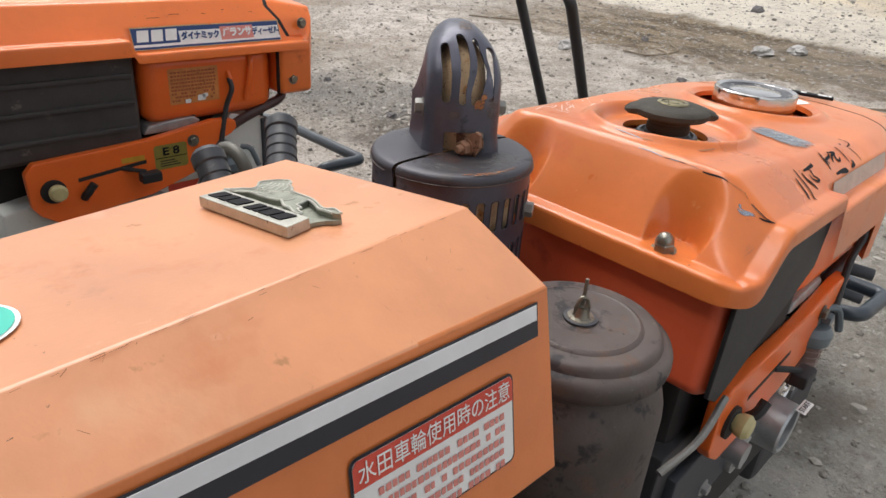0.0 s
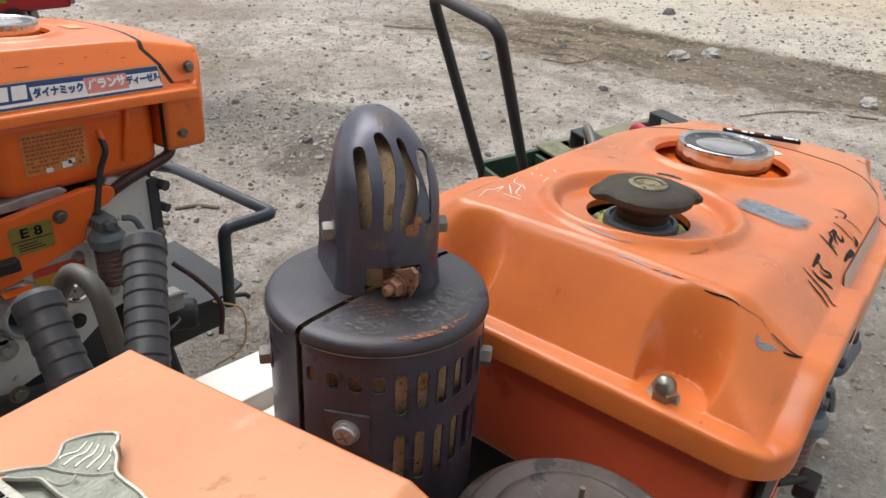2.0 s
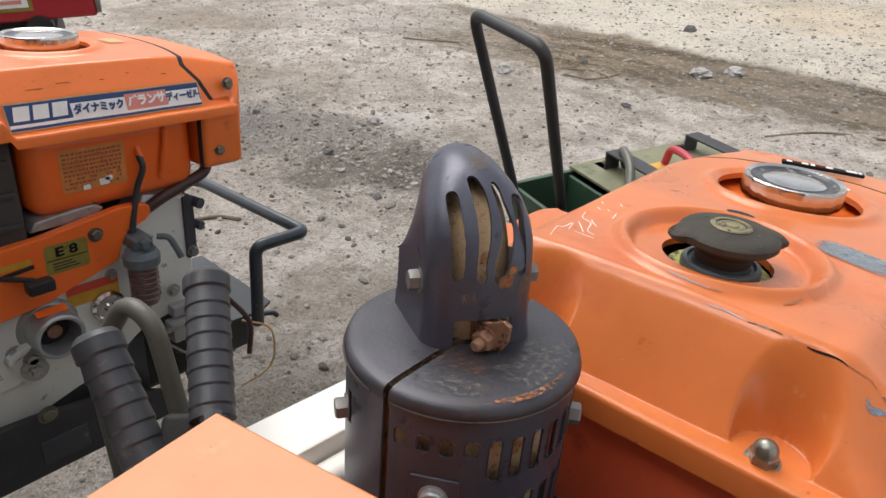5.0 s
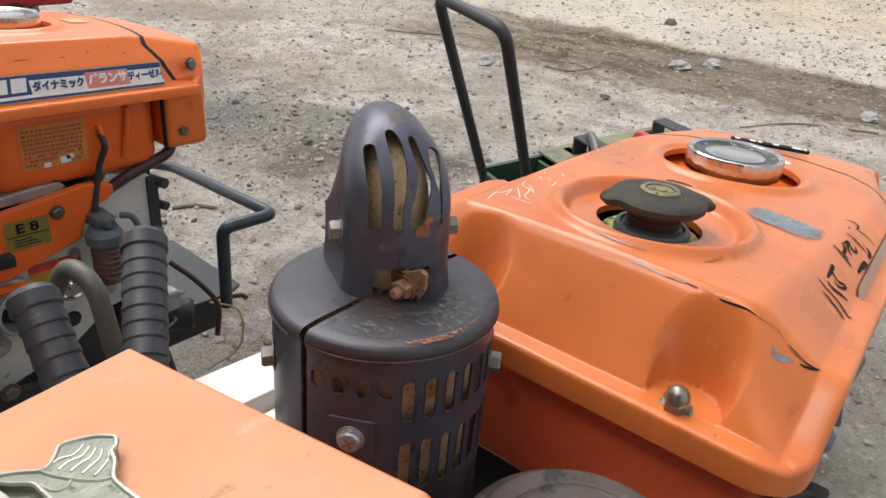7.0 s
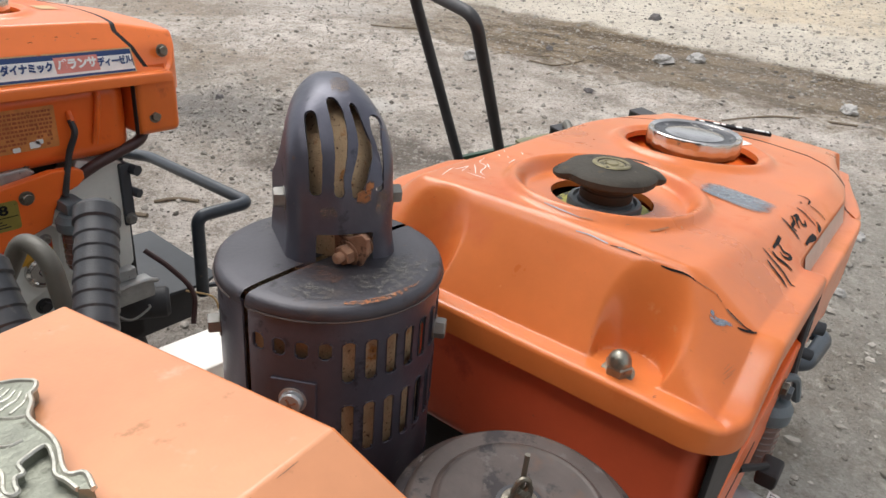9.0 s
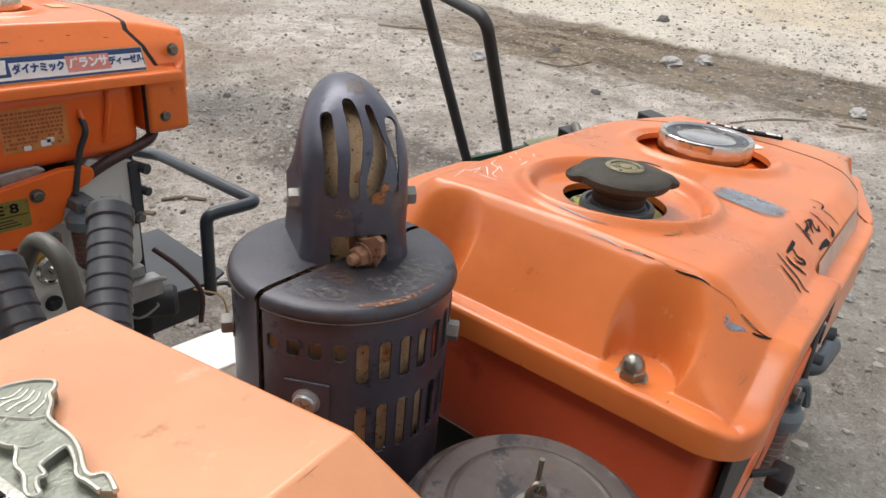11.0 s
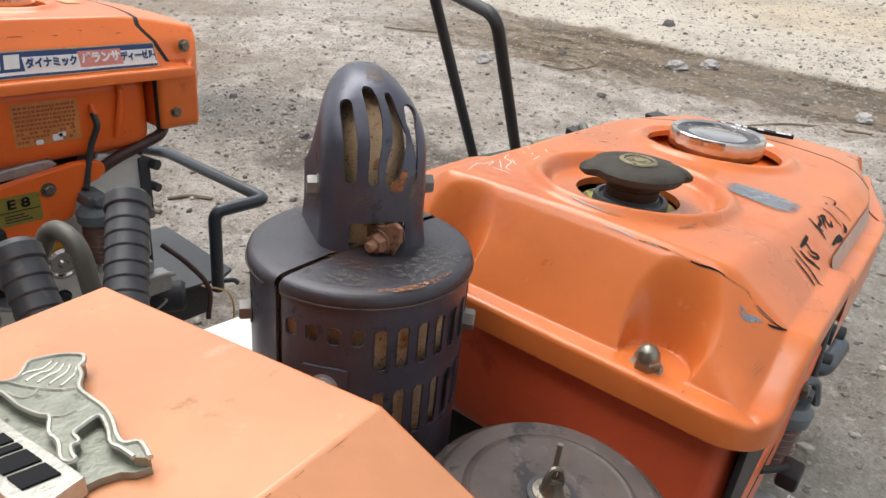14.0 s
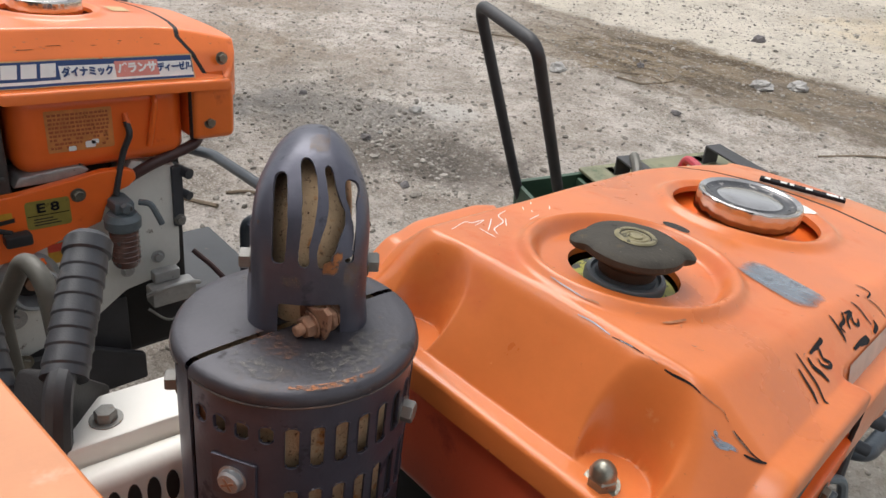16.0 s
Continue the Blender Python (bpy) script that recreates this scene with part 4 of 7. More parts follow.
fuel_cap(near, (0.0175, 0.108, 0.6655), 4)

# no hole here: its darkness is a flat oval on the hood
part("dark_slot_oval", sheet(lambda u, v: on_hood(0.0035 + 0.0105 * u * math.cos(v), 0.0220 + 0.0058 * u * math.sin(v), 0.0005), 0, 1, 0, 2 * math.pi, 4, 24, 0), m_void, near, "dark oval laid on the hood to paint a slot's shade")

# acorn nuts on the ledge
for x in (0.093, -0.052):
    zz = hz(x, -0.186)
    part("acorn_nut", hexagon(0.0074, 0.0072, (x, -0.1855, zz - 0.0005), (0, -0.15, 1), 1.2, True), m_acorn, near, "domed plated nut")

# scraped bare patch, marker strokes, chipped edges


def stroke(points, w, name, material, parent, label=""):
    """A pen stroke laid on the hood through points (x, y)."""
    pts = rounded([(x, y, 0) for x, y in points], 5)
    bm, prev = bmesh.new(), None
    for k, p in enumerate(pts):
        t = (pts[min(k + 1, len(pts) - 1)] - pts[max(k - 1, 0)]).normalized()
        s = Vector((-t.y, t.x, 0)) * w * (0.5 + 0.5 * math.sin(math.pi * (k + 0.6) / (len(pts) + 0.2)))
        a, b = p + s, p - s
        cur = bm.verts.new(on_hood(a.x, a.y, 0.0006)), bm.verts.new(on_hood(b.x, b.y, 0.0006))
        if prev:
            bm.faces.new((prev[0], prev[1], cur[1], cur[0]))
        prev = cur
    return part(name, bm, material, parent, label)


def scribble(x0, y0, sx, sy, marks, w, material, name, label):
    for line in marks:
        stroke([(x0 + sx * a, y0 + sy * b) for a, b in line], w, name, material, near, label)


def smear(x0, x1, y0, y1, skew):
    """A thin rubbed patch that follows the hood."""
    bm, nx, ny = bmesh.new(), 30, 18
    g = [[bm.verts.new(on_hood(x0 + (x1 - x0) * i / nx, y0 + (y1 - y0) * j / ny + skew * i / nx, 0.0007)) for j in range(ny + 1)] for i in range(nx + 1)]
    for i in range(nx):
        for j in range(ny):
            bm.faces.new((g[i][j], g[i + 1][j], g[i + 1][j + 1], g[i][j + 1]))
    return part("paint_smear", bm, m_rubbed, near, "blue-grey rubbed-bare scrape in the paint")


smear(0.059, 0.114, -0.005, 0.027, -0.014)
# marker scrawl on the sloping side, thin pale scrawl on the top
for w, line in ((0.0011, [(0.1291, -0.0717), (0.1346, -0.0730), (0.1395, -0.0739), (0.1443, -0.0768)]),
                (0.0009, [(0.1237, -0.0642), (0.1307, -0.0649), (0.1383, -0.0654), (0.1447, -0.0690), (0.1478, -0.0701)]),
                (0.0014, [(0.1282, -0.0568), (0.1326, -0.0574), (0.1372, -0.0544), (0.1416, -0.0531)]),
                (0.0012, [(0.1275, -0.0521), (0.1271, -0.0414), (0.1266, -0.0326), (0.1256, -0.0340)]),
                (0.0010, [(0.1273, -0.0490), (0.1284, -0.0412), (0.1327, -0.0436), (0.1365, -0.0396), (0.1373, -0.0440), (0.1342, -0.0487), (0.1312, -0.0482)]),
                (0.0011, [(0.1204, -0.0057), (0.1265, -0.0068), (0.1315, -0.0078), (0.1348, -0.0101)]),
                (0.0011, [(0.1235, 0.0091), (0.1270, 0.0046), (0.1279, -0.0040), (0.1315, -0.0034)]),
                (0.0011, [(0.1246, 0.0106), (0.1262, 0.0188), (0.1277, 0.0094), (0.1317, 0.0042)]),
                (0.0011, [(0.1266, 0.0175), (0.1309, 0.0130), (0.1331, 0.0161), (0.1311, 0.0210)]),
                (0.0008, [(0.1225, 0.0284), (0.1283, 0.0314), (0.1340, 0.0310), (0.1375, 0.0311)]),
                (0.0008, [(0.1163, 0.0584), (0.1214, 0.0598), (0.1257, 0.0592), (0.1266, 0.0505)]),
                (0.0011, [(0.1217, 0.0442), (0.1228, 0.0428)]),
                (0.0006, [(0.1280, 0.0513), (0.1327, 0.0551), (0.1366, 0.0558), (0.1399, 0.0543)]),
                (0.0014, [(0.1366, 0.0376), (0.1396, 0.0356), (0.1412, 0.0269)]),
                (0.0014, [(0.1397, -0.0072), (0.1396, 0.0056), (0.1404, 0.0158), (0.1413, 0.0111), (0.1404, 0.0015)])):
    stroke(line, w, "marker_stroke", m_ink, near, "black marker handwriting stroke")
for line in ([(-0.0692, -0.1366), (-0.0745, -0.1192), (-0.0713, -0.1158), (-0.0708, -0.1046), (-0.0664, -0.1181)],
             [(-0.0617, -0.1182), (-0.0538, -0.1192), (-0.0459, -0.1199)],
             [(-0.0699, -0.0981), (-0.0632, -0.1067), (-0.0568, -0.1154)],
             [(-0.0763, -0.0759), (-0.0718, -0.0888), (-0.062, -0.0949), (-0.0566, -0.1097), (-0.0496, -0.1146)],
             [(-0.0653, -0.0885), (-0.0602, -0.0942), (-0.0558, -0.0987)],
             [(-0.0764, -0.0575), (-0.0717, -0.0615)],
             [(-0.0807, -0.0425), (-0.077, -0.0468)],
             [(-0.0687, -0.0565), (-0.0648, -0.0599)],
             [(-0.0561, -0.0741), (-0.0593, -0.06)],
             [(-0.0682, -0.0364), (-0.0631, -0.0424)]):
    stroke(line, 0.00038, "chalk_stroke", m_paper, near, "thin white handwriting stroke")
rng = random.Random(3)
# chipped creases and the scuffed corner
stroke([(0.0386, -0.1484), (0.048, -0.1481), (0.0595, -0.1491)], 0.0003, "paint_chip", m_bare, near, "chipped paint on a crease")
stroke([(0.0611, -0.1494), (0.0696, -0.1488), (0.079, -0.149)], 0.000275, "paint_chip", m_ink, near, "chipped paint on a crease")
stroke([(0.0654, -0.1491), (0.0726, -0.1488)], 0.000225, "paint_chip", m_bare, near, "chipped paint on a crease")
stroke([(0.091, -0.1491), (0.1005, -0.1491), (0.1105, -0.1494)], 0.00033, "paint_chip", m_ink, near, "chipped paint on a crease")
stroke([(0.0814, -0.1489), (0.0872, -0.149)], 0.0001375, "paint_chip", m_scuff, near, "chipped paint on a crease")
stroke([(0.1103, -0.1493), (0.1152, -0.1482), (0.1205, -0.146), (0.1229, -0.1461), (0.1252, -0.1466)], 0.00022, "paint_chip", m_scuff, near, "chipped paint on a crease")
stroke([(0.1214, -0.1456), (0.1234, -0.1462), (0.1251, -0.1465)], 0.00022, "paint_chip", m_ink, near, "chipped paint on a crease")
stroke([(0.1282, -0.1473), (0.1315, -0.1472), (0.1347, -0.1467), (0.138, -0.1463)], 0.000385, "paint_chip", m_rusty, near, "chipped paint on a crease")
stroke([(0.1287, -0.1469), (0.1327, -0.1466), (0.1364, -0.1462), (0.1398, -0.1456), (0.145, -0.1432)], 0.000385, "paint_chip", m_ink, near, "chipped paint on a crease")
stroke([(0.1367, -0.1489), (0.1396, -0.1474), (0.143, -0.1448), (0.1452, -0.1424)], 0.00055, "paint_chip", m_ink, near, "chipped paint on a crease")
stroke([(0.122, -0.154), (0.1266, -0.1539), (0.1308, -0.1517), (0.1353, -0.1496)], 0.0008, "paint_chip", m_rubbed, near, "chipped paint on a crease")
stroke([(0.1222, -0.1557), (0.1267, -0.155), (0.132, -0.1518)], 0.000825, "paint_chip", m_rubbed, near, "chipped paint on a crease")
stroke([(0.1225, -0.1531), (0.1248, -0.1536)], 0.0009, "paint_chip", m_rubbed, near, "chipped paint on a crease")
stroke([(0.139, -0.1648), (0.14, -0.1617)], 0.000121, "paint_chip", m_scuff, near, "chipped paint on a crease")
stroke([(0.1394, -0.1666), (0.142, -0.1608)], 0.000121, "paint_chip", m_scuff, near, "chipped paint on a crease")
stroke([(0.1409, -0.1659), (0.1434, -0.1612)], 0.000121, "paint_chip", m_scuff, near, "chipped paint on a crease")
stroke([(0.1408, -0.1678), (0.1431, -0.1631)], 0.000121, "paint_chip", m_scuff, near, "chipped paint on a crease")
stroke([(0.1408, -0.1688), (0.1418, -0.1686)], 0.000121, "paint_chip", m_scuff, near, "chipped paint on a crease")
stroke([(0.0099, -0.137), (0.0181, -0.1379), (0.0275, -0.138), (0.0347, -0.1375)], 0.00028, "paint_chip", m_bare, near, "chipped paint on a crease")
stroke([(0.0347, -0.1375), (0.0380, -0.1362), (0.0420, -0.1350)], 0.00050, "paint_chip", m_scuff, near, "chipped paint on a crease")
stroke([(0.0707, -0.1175), (0.0735, -0.1125), (0.0770, -0.1040)], 0.00075, "paint_chip", m_scuff, near, "chipped paint on a crease")
stroke([(0.0712, -0.1160), (0.0752, -0.1085)], 0.00030, "paint_chip", m_bare, near, "chipped paint on a crease")
for k in range(40):
    x, y = rng.uniform(-0.05, 0.14), rng.uniform(-0.13, 0.2)
    a = rng.uniform(0, 6.28)
    ln = rng.uniform(0.001, 0.004)
    stroke([(x, y), (x + ln * 0.5 * math.cos(a), y + ln * 0.5 * math.sin(a)), (x + ln * math.cos(a + 0.3), y + ln * math.sin(a + 0.3))], rng.uniform(0.0001, 0.0003), "paint_chip", m_rusty, near)

worn = part("side_decal", sheet(lambda u, v: on_hood(0.1425 + 0.0038 * v, -0.022 + 0.14 * u, 0.0003) + Vector((0.0008, 0, 0)), 0, 1, 0, 1, 20, 4, 0), m_agedsilver, near, "worn silver decal strip on the hood side")
def placed(bm, m):
    bm.transform(m)
    return bm


# black strip lying on the seam of the hood
PS = basis(on_hood(-0.020, 0.2300, 0.0012), (0.0705, 0.0235, -0.0012), (0, 1, 0))
strip_tag = part("marker_strip", placed(box(0, 0.0745, -0.0045, 0.0050, 0, 0.0035, 0.001), PS), m_ink, near, "black strip with worn white print lying on the hood")
for x0, x1 in ((0.004, 0.009), (0.018, 0.024), (0.026, 0.030), (0.040, 0.046), (0.058, 0.068), (0.069, 0.072)):
    part("print_bar", placed(box(x0, x1, -0.0030, 0.0025, 0.0034, 0.0038, 0), PS), m_paper, strip_tag)
part("maker_tag", sheet(lambda u, v: on_hood(0.038 + 0.014 * u, 0.166 + 0.012 * v), 0, 1, 0, 1, 6, 6), m_paper, near, "small worn white sticker")

# ---- muffler ----
MC = (-0.0364, -0.2697)
muffler = part("muffler", lathe([(0, 0.500), (0.048, 0.500), (0.0485, 0.650), (0, 0.650)], (*MC, 0), seg=64), m_ash, near, "slotted dark steel muffler with rust")


def muffler_shell():
    """The pierced outer shell: a curved sheet with round-ended slots, parted along one line."""
    R, n, bm = 0.0557, 360, bmesh.new()
    rows = [0.500, 0.512, 0.5135, 0.518, 0.535, 0.5395, 0.541, 0.560, 0.5725, 0.574, 0.578, 0.585, 0.598, 0.601, 0.6025, 0.610, 0.6152, 0.6165, 0.619, 0.6225, 0.6285, 0.6297, 0.632, 0.6345, 0.6365, 0.6378, 0.645, 0.6505]

    def slot(a, z):
        d = math.degrees(a) % 360
        k = round((d - 281.0) / 11.0)
        off = abs(d - 281.0 - 11.0 * k) * R * math.pi / 180
        if d < 150:
            k = round((d + 360 - 281.0) / 11.0)
            off = abs(d + 360 - 281.0 - 11.0 * k) * R * math.pi / 180
        if k < 0 or k > 17:
            return (228 < d < 233 or 240 < d < 245) and 0.6165 < z < 0.6345
        spans = [(0.6285, 0.6378)] if k < 4 else [(0.6152, 0.6378)]
        if k >= 4:
            spans += [(0.5725, 0.6025), (0.512, 0.541)]
        for lo, hi in spans:
            if lo < z < hi:
                e = min(z - lo, hi - z)
                return off < (0.0031 if e > 0.0018 else 0.0019)
        return False

    vs = {}
    for k in range(n):
        for j, z in enumerate(rows):
            a = 2 * math.pi * k / n
            vs[k, j] = bm.verts.new((MC[0] + R * math.cos(a), MC[1] + R * math.sin(a), z))
    for k in range(n):
        for j in range(len(rows) - 1):
            a, z = 2 * math.pi * (k + 0.5) / n, (rows[j] + rows[j + 1]) / 2
            if slot(a, z) or abs(math.degrees(a) - 273.0) < 1.9:
                continue
            bm.faces.new((vs[k, j], vs[(k + 1) % n, j], vs[(k + 1) % n, j + 1], vs[k, j + 1]))
    bmesh.ops.delete(bm, geom=[v for v in bm.verts if not v.link_faces], context="VERTS")
    bmesh.ops.recalc_face_normals(bm, faces=bm.faces[:])
    bmesh.ops.solidify(bm, geom=bm.faces[:], thickness=0.0012)
    return bm


shell = part("shell", muffler_shell(), m_muffler, muffler, "pierced dark steel shell")


def slot_rim(k, lo, hi):
    """The thin raised edge round one punched slot."""
    a0, w, pts = radians(281.0 + 11.0 * k), 0.0033 / 0.0557, []
    for j in range(21):
        a = 2 * math.pi * j / 20
        zz = (lo + hi) / 2 + math.copysign(max(0.0, (hi - lo) / 2 - 0.0026), math.sin(a)) + 0.0026 * math.sin(a)
        pts.append((MC[0] + 0.0560 * math.cos(a0 + w * math.cos(a)), MC[1] + 0.0560 * math.sin(a0 + w * math.cos(a)), zz))
    return tube(pts, 0.00026, 5)


for k in range(18):
    for lo, hi in [(0.6285, 0.6378)] if k < 4 else [(0.6152, 0.6378), (0.5725, 0.6025), (0.512, 0.541)]:
        part("slot_rim", slot_rim(k, lo, hi), m_muffler, shell)


def half_lid(side):
    """Half of the shell's round top, with a rolled edge; the cut runs fore and aft."""
    bm, n, rings = bmesh.new(), 48, []
    cut = 0.0030
    prof = [(0.0, 0.6565), (0.3, 0.6565), (0.6, 0.6564), (0.85, 0.6562), (0.95, 0.6556), (0.985, 0.6542), (1.0, 0.6522), (1.002, 0.6505), (1.0, 0.6488)]
    for f, z in prof:
        r, ring = 0.0568 * max(f, 0.02), []
        for k in range(n + 1):
            lim = math.acos(max(-1, min(1, cut / r))) if r > abs(cut) else (math.pi if side > 0 else 0.0)
            ang = -lim + 2 * lim * k / n if side > 0 else lim + (2 * math.pi - 2 * lim) * k / n
            x, y = r * math.cos(ang), r * math.sin(ang)
            x = max(x, cut + 0.0016) if side > 0 else min(x, cut - 0.0016)
            ring.append(bm.verts.new((MC[0] + x, MC[1] + y, z)))
        rings.append(ring)
    for a, b in zip(rings, rings[1:]):
        for k in range(n):
            bm.faces.new((a[k], a[k + 1], b[k + 1], b[k]))
    bmesh.ops.remove_doubles(bm, verts=bm.verts, dist=2e-5)
    bmesh.ops.dissolve_degenerate(bm, edges=bm.edges[:], dist=1e-5)
    return bm


part("lid_half", half_lid(1), m_lid, muffler)
part("lid_half", half_lid(-1), m_lid, muffler)


part("lid_bead", tube([(MC[0] + 0.0571 * math.cos(radians(a)), MC[1] + 0.0571 * math.sin(radians(a)), 0.6492) for a in range(276, 628, 4)], 0.0005, 6), m_cleaner, muffler, "worn bare edge of the lid")


def patch(cx, cy, z, sx, sy, turn, seed, material, parent, name, label=""):
    """A thin ragged flake lying flat."""
    r_ = random.Random(seed)
    pts = []
    for k in range(18):
        a, q = 2 * math.pi * k / 18, r_.uniform(0.55, 1.1)
        px_, py_ = sx * q * math.cos(a), sy * q * math.sin(a)
        pts.append((cx + px_ * math.cos(turn) - py_ * math.sin(turn), cy + px_ * math.sin(turn) + py_ * math.cos(turn)))
    return decal(pts, z, material, parent, Matrix.Identity(4), label, name)


def lid_patina():
    """Rust bloom and pale scale on the lid's front, fading out raggedly."""
    for a0, a1, q0, q1, mat, lab in ((316, 372, 0.0512, 0.0546, m_edge_rust_bloom, "bright rust along the lid rim"), (268, 330, 0.012, 0.034, m_lid_rust, "rust bloom on the lid"),
                                     (280, 318, 0.034, 0.049, m_lid_scale, "pale scale on the lid"), (330, 400, 0.030, 0.052, m_lid_scale, "pale scale on the lid"), (130, 200, 0.030, 0.052, m_lid_scale, "pale scale on the lid")):
        def at(u, v, a0=a0, a1=a1, q0=q0, q1=q1):
            a, q = radians(a0 + (a1 - a0) * u), q0 + (q1 - q0) * v
            return Vector((MC[0] + q * math.cos(a), MC[1] + q * math.sin(a), 0.6568 - 0.0006 * ease(0.046, 0.0538, q)))
        part("patina", sheet(at, 0, 1, 0, 1, 30, 6, 0), mat, muffler, lab)


SN, SW = Vector((0.82, -0.57, 0)).normalized(), Vector((0.57, 0.82, 0)).normalized()
SO = SW * -0.238  # middle of the tail shield


# slots: foot and top on the middle line, then (share from the top, left edge, right edge) along the bent sheet
SLOTS = ((0.6905, 0.7270, ((0, -0.0172, -0.0110), (0.5, -0.0163, -0.0100), (1, -0.0164, -0.0106))),
         (0.6895, 0.7310, ((0, -0.0062, -0.0006), (0.13, -0.0052, 0.0018), (0.31, -0.0042, 0.0026), (0.54, -0.0042, 0.0016), (0.77, -0.0048, -0.0004), (1, -0.0050, 0.0002))),
         (0.6888, 0.7290, ((0, 0.0042, 0.0084), (0.11, 0.0056, 0.0094), (0.24, 0.0070, 0.0118), (0.36, 0.0072, 0.0146), (0.49, 0.0065, 0.0148), (0.65, 0.0044, 0.0128), (0.80, 0.0032, 0.0110), (1, 0.0034, 0.0078))),
         (0.6915, 0.7262, ((0, 0.0140, 0.0226), (0.09, 0.0140, 0.0218), (0.20, 0.0146, 0.0200), (0.30, 0.0165, 0.0194), (0.48, 0.0178, 0.0196), (0.66, 0.0186, 0.0196), (0.90, 0.0186, 0.0196), (0.94, 0.0150, 0.0196), (1, 0.0148, 0.0194))))
SPROF = [(0.1382, 0.6535), (0.1378, 0.658), (0.1374, 0.664), (0.1374, 0.671), (0.1372, 0.678), (0.137, 0.686), (0.1365, 0.693), (0.1352, 0.699), (0.1333, 0.705), (0.1305, 0.711), (0.1265, 0.717), (0.1215, 0.7225), (0.1155, 0.7274), (0.1085, 0.7316), (0.1005, 0.7346), (0.092, 0.7362), (0.084, 0.7366), (0.077, 0.7360)]
SHALF = 0.0262


def shield_row(k):
    """Middle point, outward way, half width, corner radius and half length of the sheet at a place along its bent profile."""
    k = min(max(k, 0.0), len(SPROF) - 1.0001)
    n = int(k)
    f = k - n
    (p0, z0), (p1, z1) = SPROF[n], SPROF[n + 1]
    a, b = SPROF[max(n - 1, 0)], SPROF[min(n + 2, len(SPROF) - 1)]
    t0, t1 = Vector((p1 - a[0], z1 - a[1])).normalized(), Vector((b[0] - p0, b[1] - z0)).normalized()
    t = (t0 * (1 - f) + t1 * f).normalized()
    u = straight(6, 17, k)
    hw = SHALF * math.sqrt(1 - (0.88 * u) ** 3.4)
    rr = min(0.012 + 0.010 * ease(0.25, 0.80, u), hw * 0.92)
    side = 0.57 * rr + 0.034 - 0.031 * straight(0.28, 0.90, u)
    return (p0 + (p1 - p0) * f, z0 + (z1 - z0) * f), (t.y, -t.x), hw, rr, hw + side


def shield_at(q, k, up=0.0):
    """The point of the shield q along the sheet from its middle line and k along its profile."""
    (pn, z), (nn, nz), hw, rr, full = shield_row(k)
    sg, a, flat = (1 if q > 0 else -1), abs(q), hw - rr
    crown = 0.0016 * min(1.0, flat / 0.013) ** 2
    if a < flat:
        w, d = a, crown * (a / flat) ** 2
    elif a < flat + rr * math.pi / 2:
        t = (a - flat) / rr
        w, d = flat + rr * math.sin(t), crown + rr * (1 - math.cos(t))
    else:
        w, d = hw, crown + rr + (a - flat - rr * math.pi / 2)
    w += (0.11 if q < 0 else 0.03) * max(0.0, a - flat - rr * math.pi / 2) + 0.0016 * ease(0.672, 0.654, z) * ease(0.010, 0.024, a)
    # the torn strip between the last two slots is pushed in and twisted, the foot flares a little, the sheet is uneven
    d += 0.0045 * math.exp(-(((q - 0.0155) / 0.0035) ** 2) - (((z - 0.711) / 0.009) ** 2))
    d += 0.0014 * math.exp(-(((q + 0.026) / 0.004) ** 2)) * ease(0.700, 0.684, z) - 0.0012 * ease(0.668, 0.653, z) * ease(0.014, 0.022, a)
    d += 0.0006 * noise.noise((q * 70, z * 70, 3.0)) * ease(0.03, 0.01, a) - up
    return SO + SW * (w * sg) + SN * (pn - d * nn) + Vector((0, 0, z - d * nz))


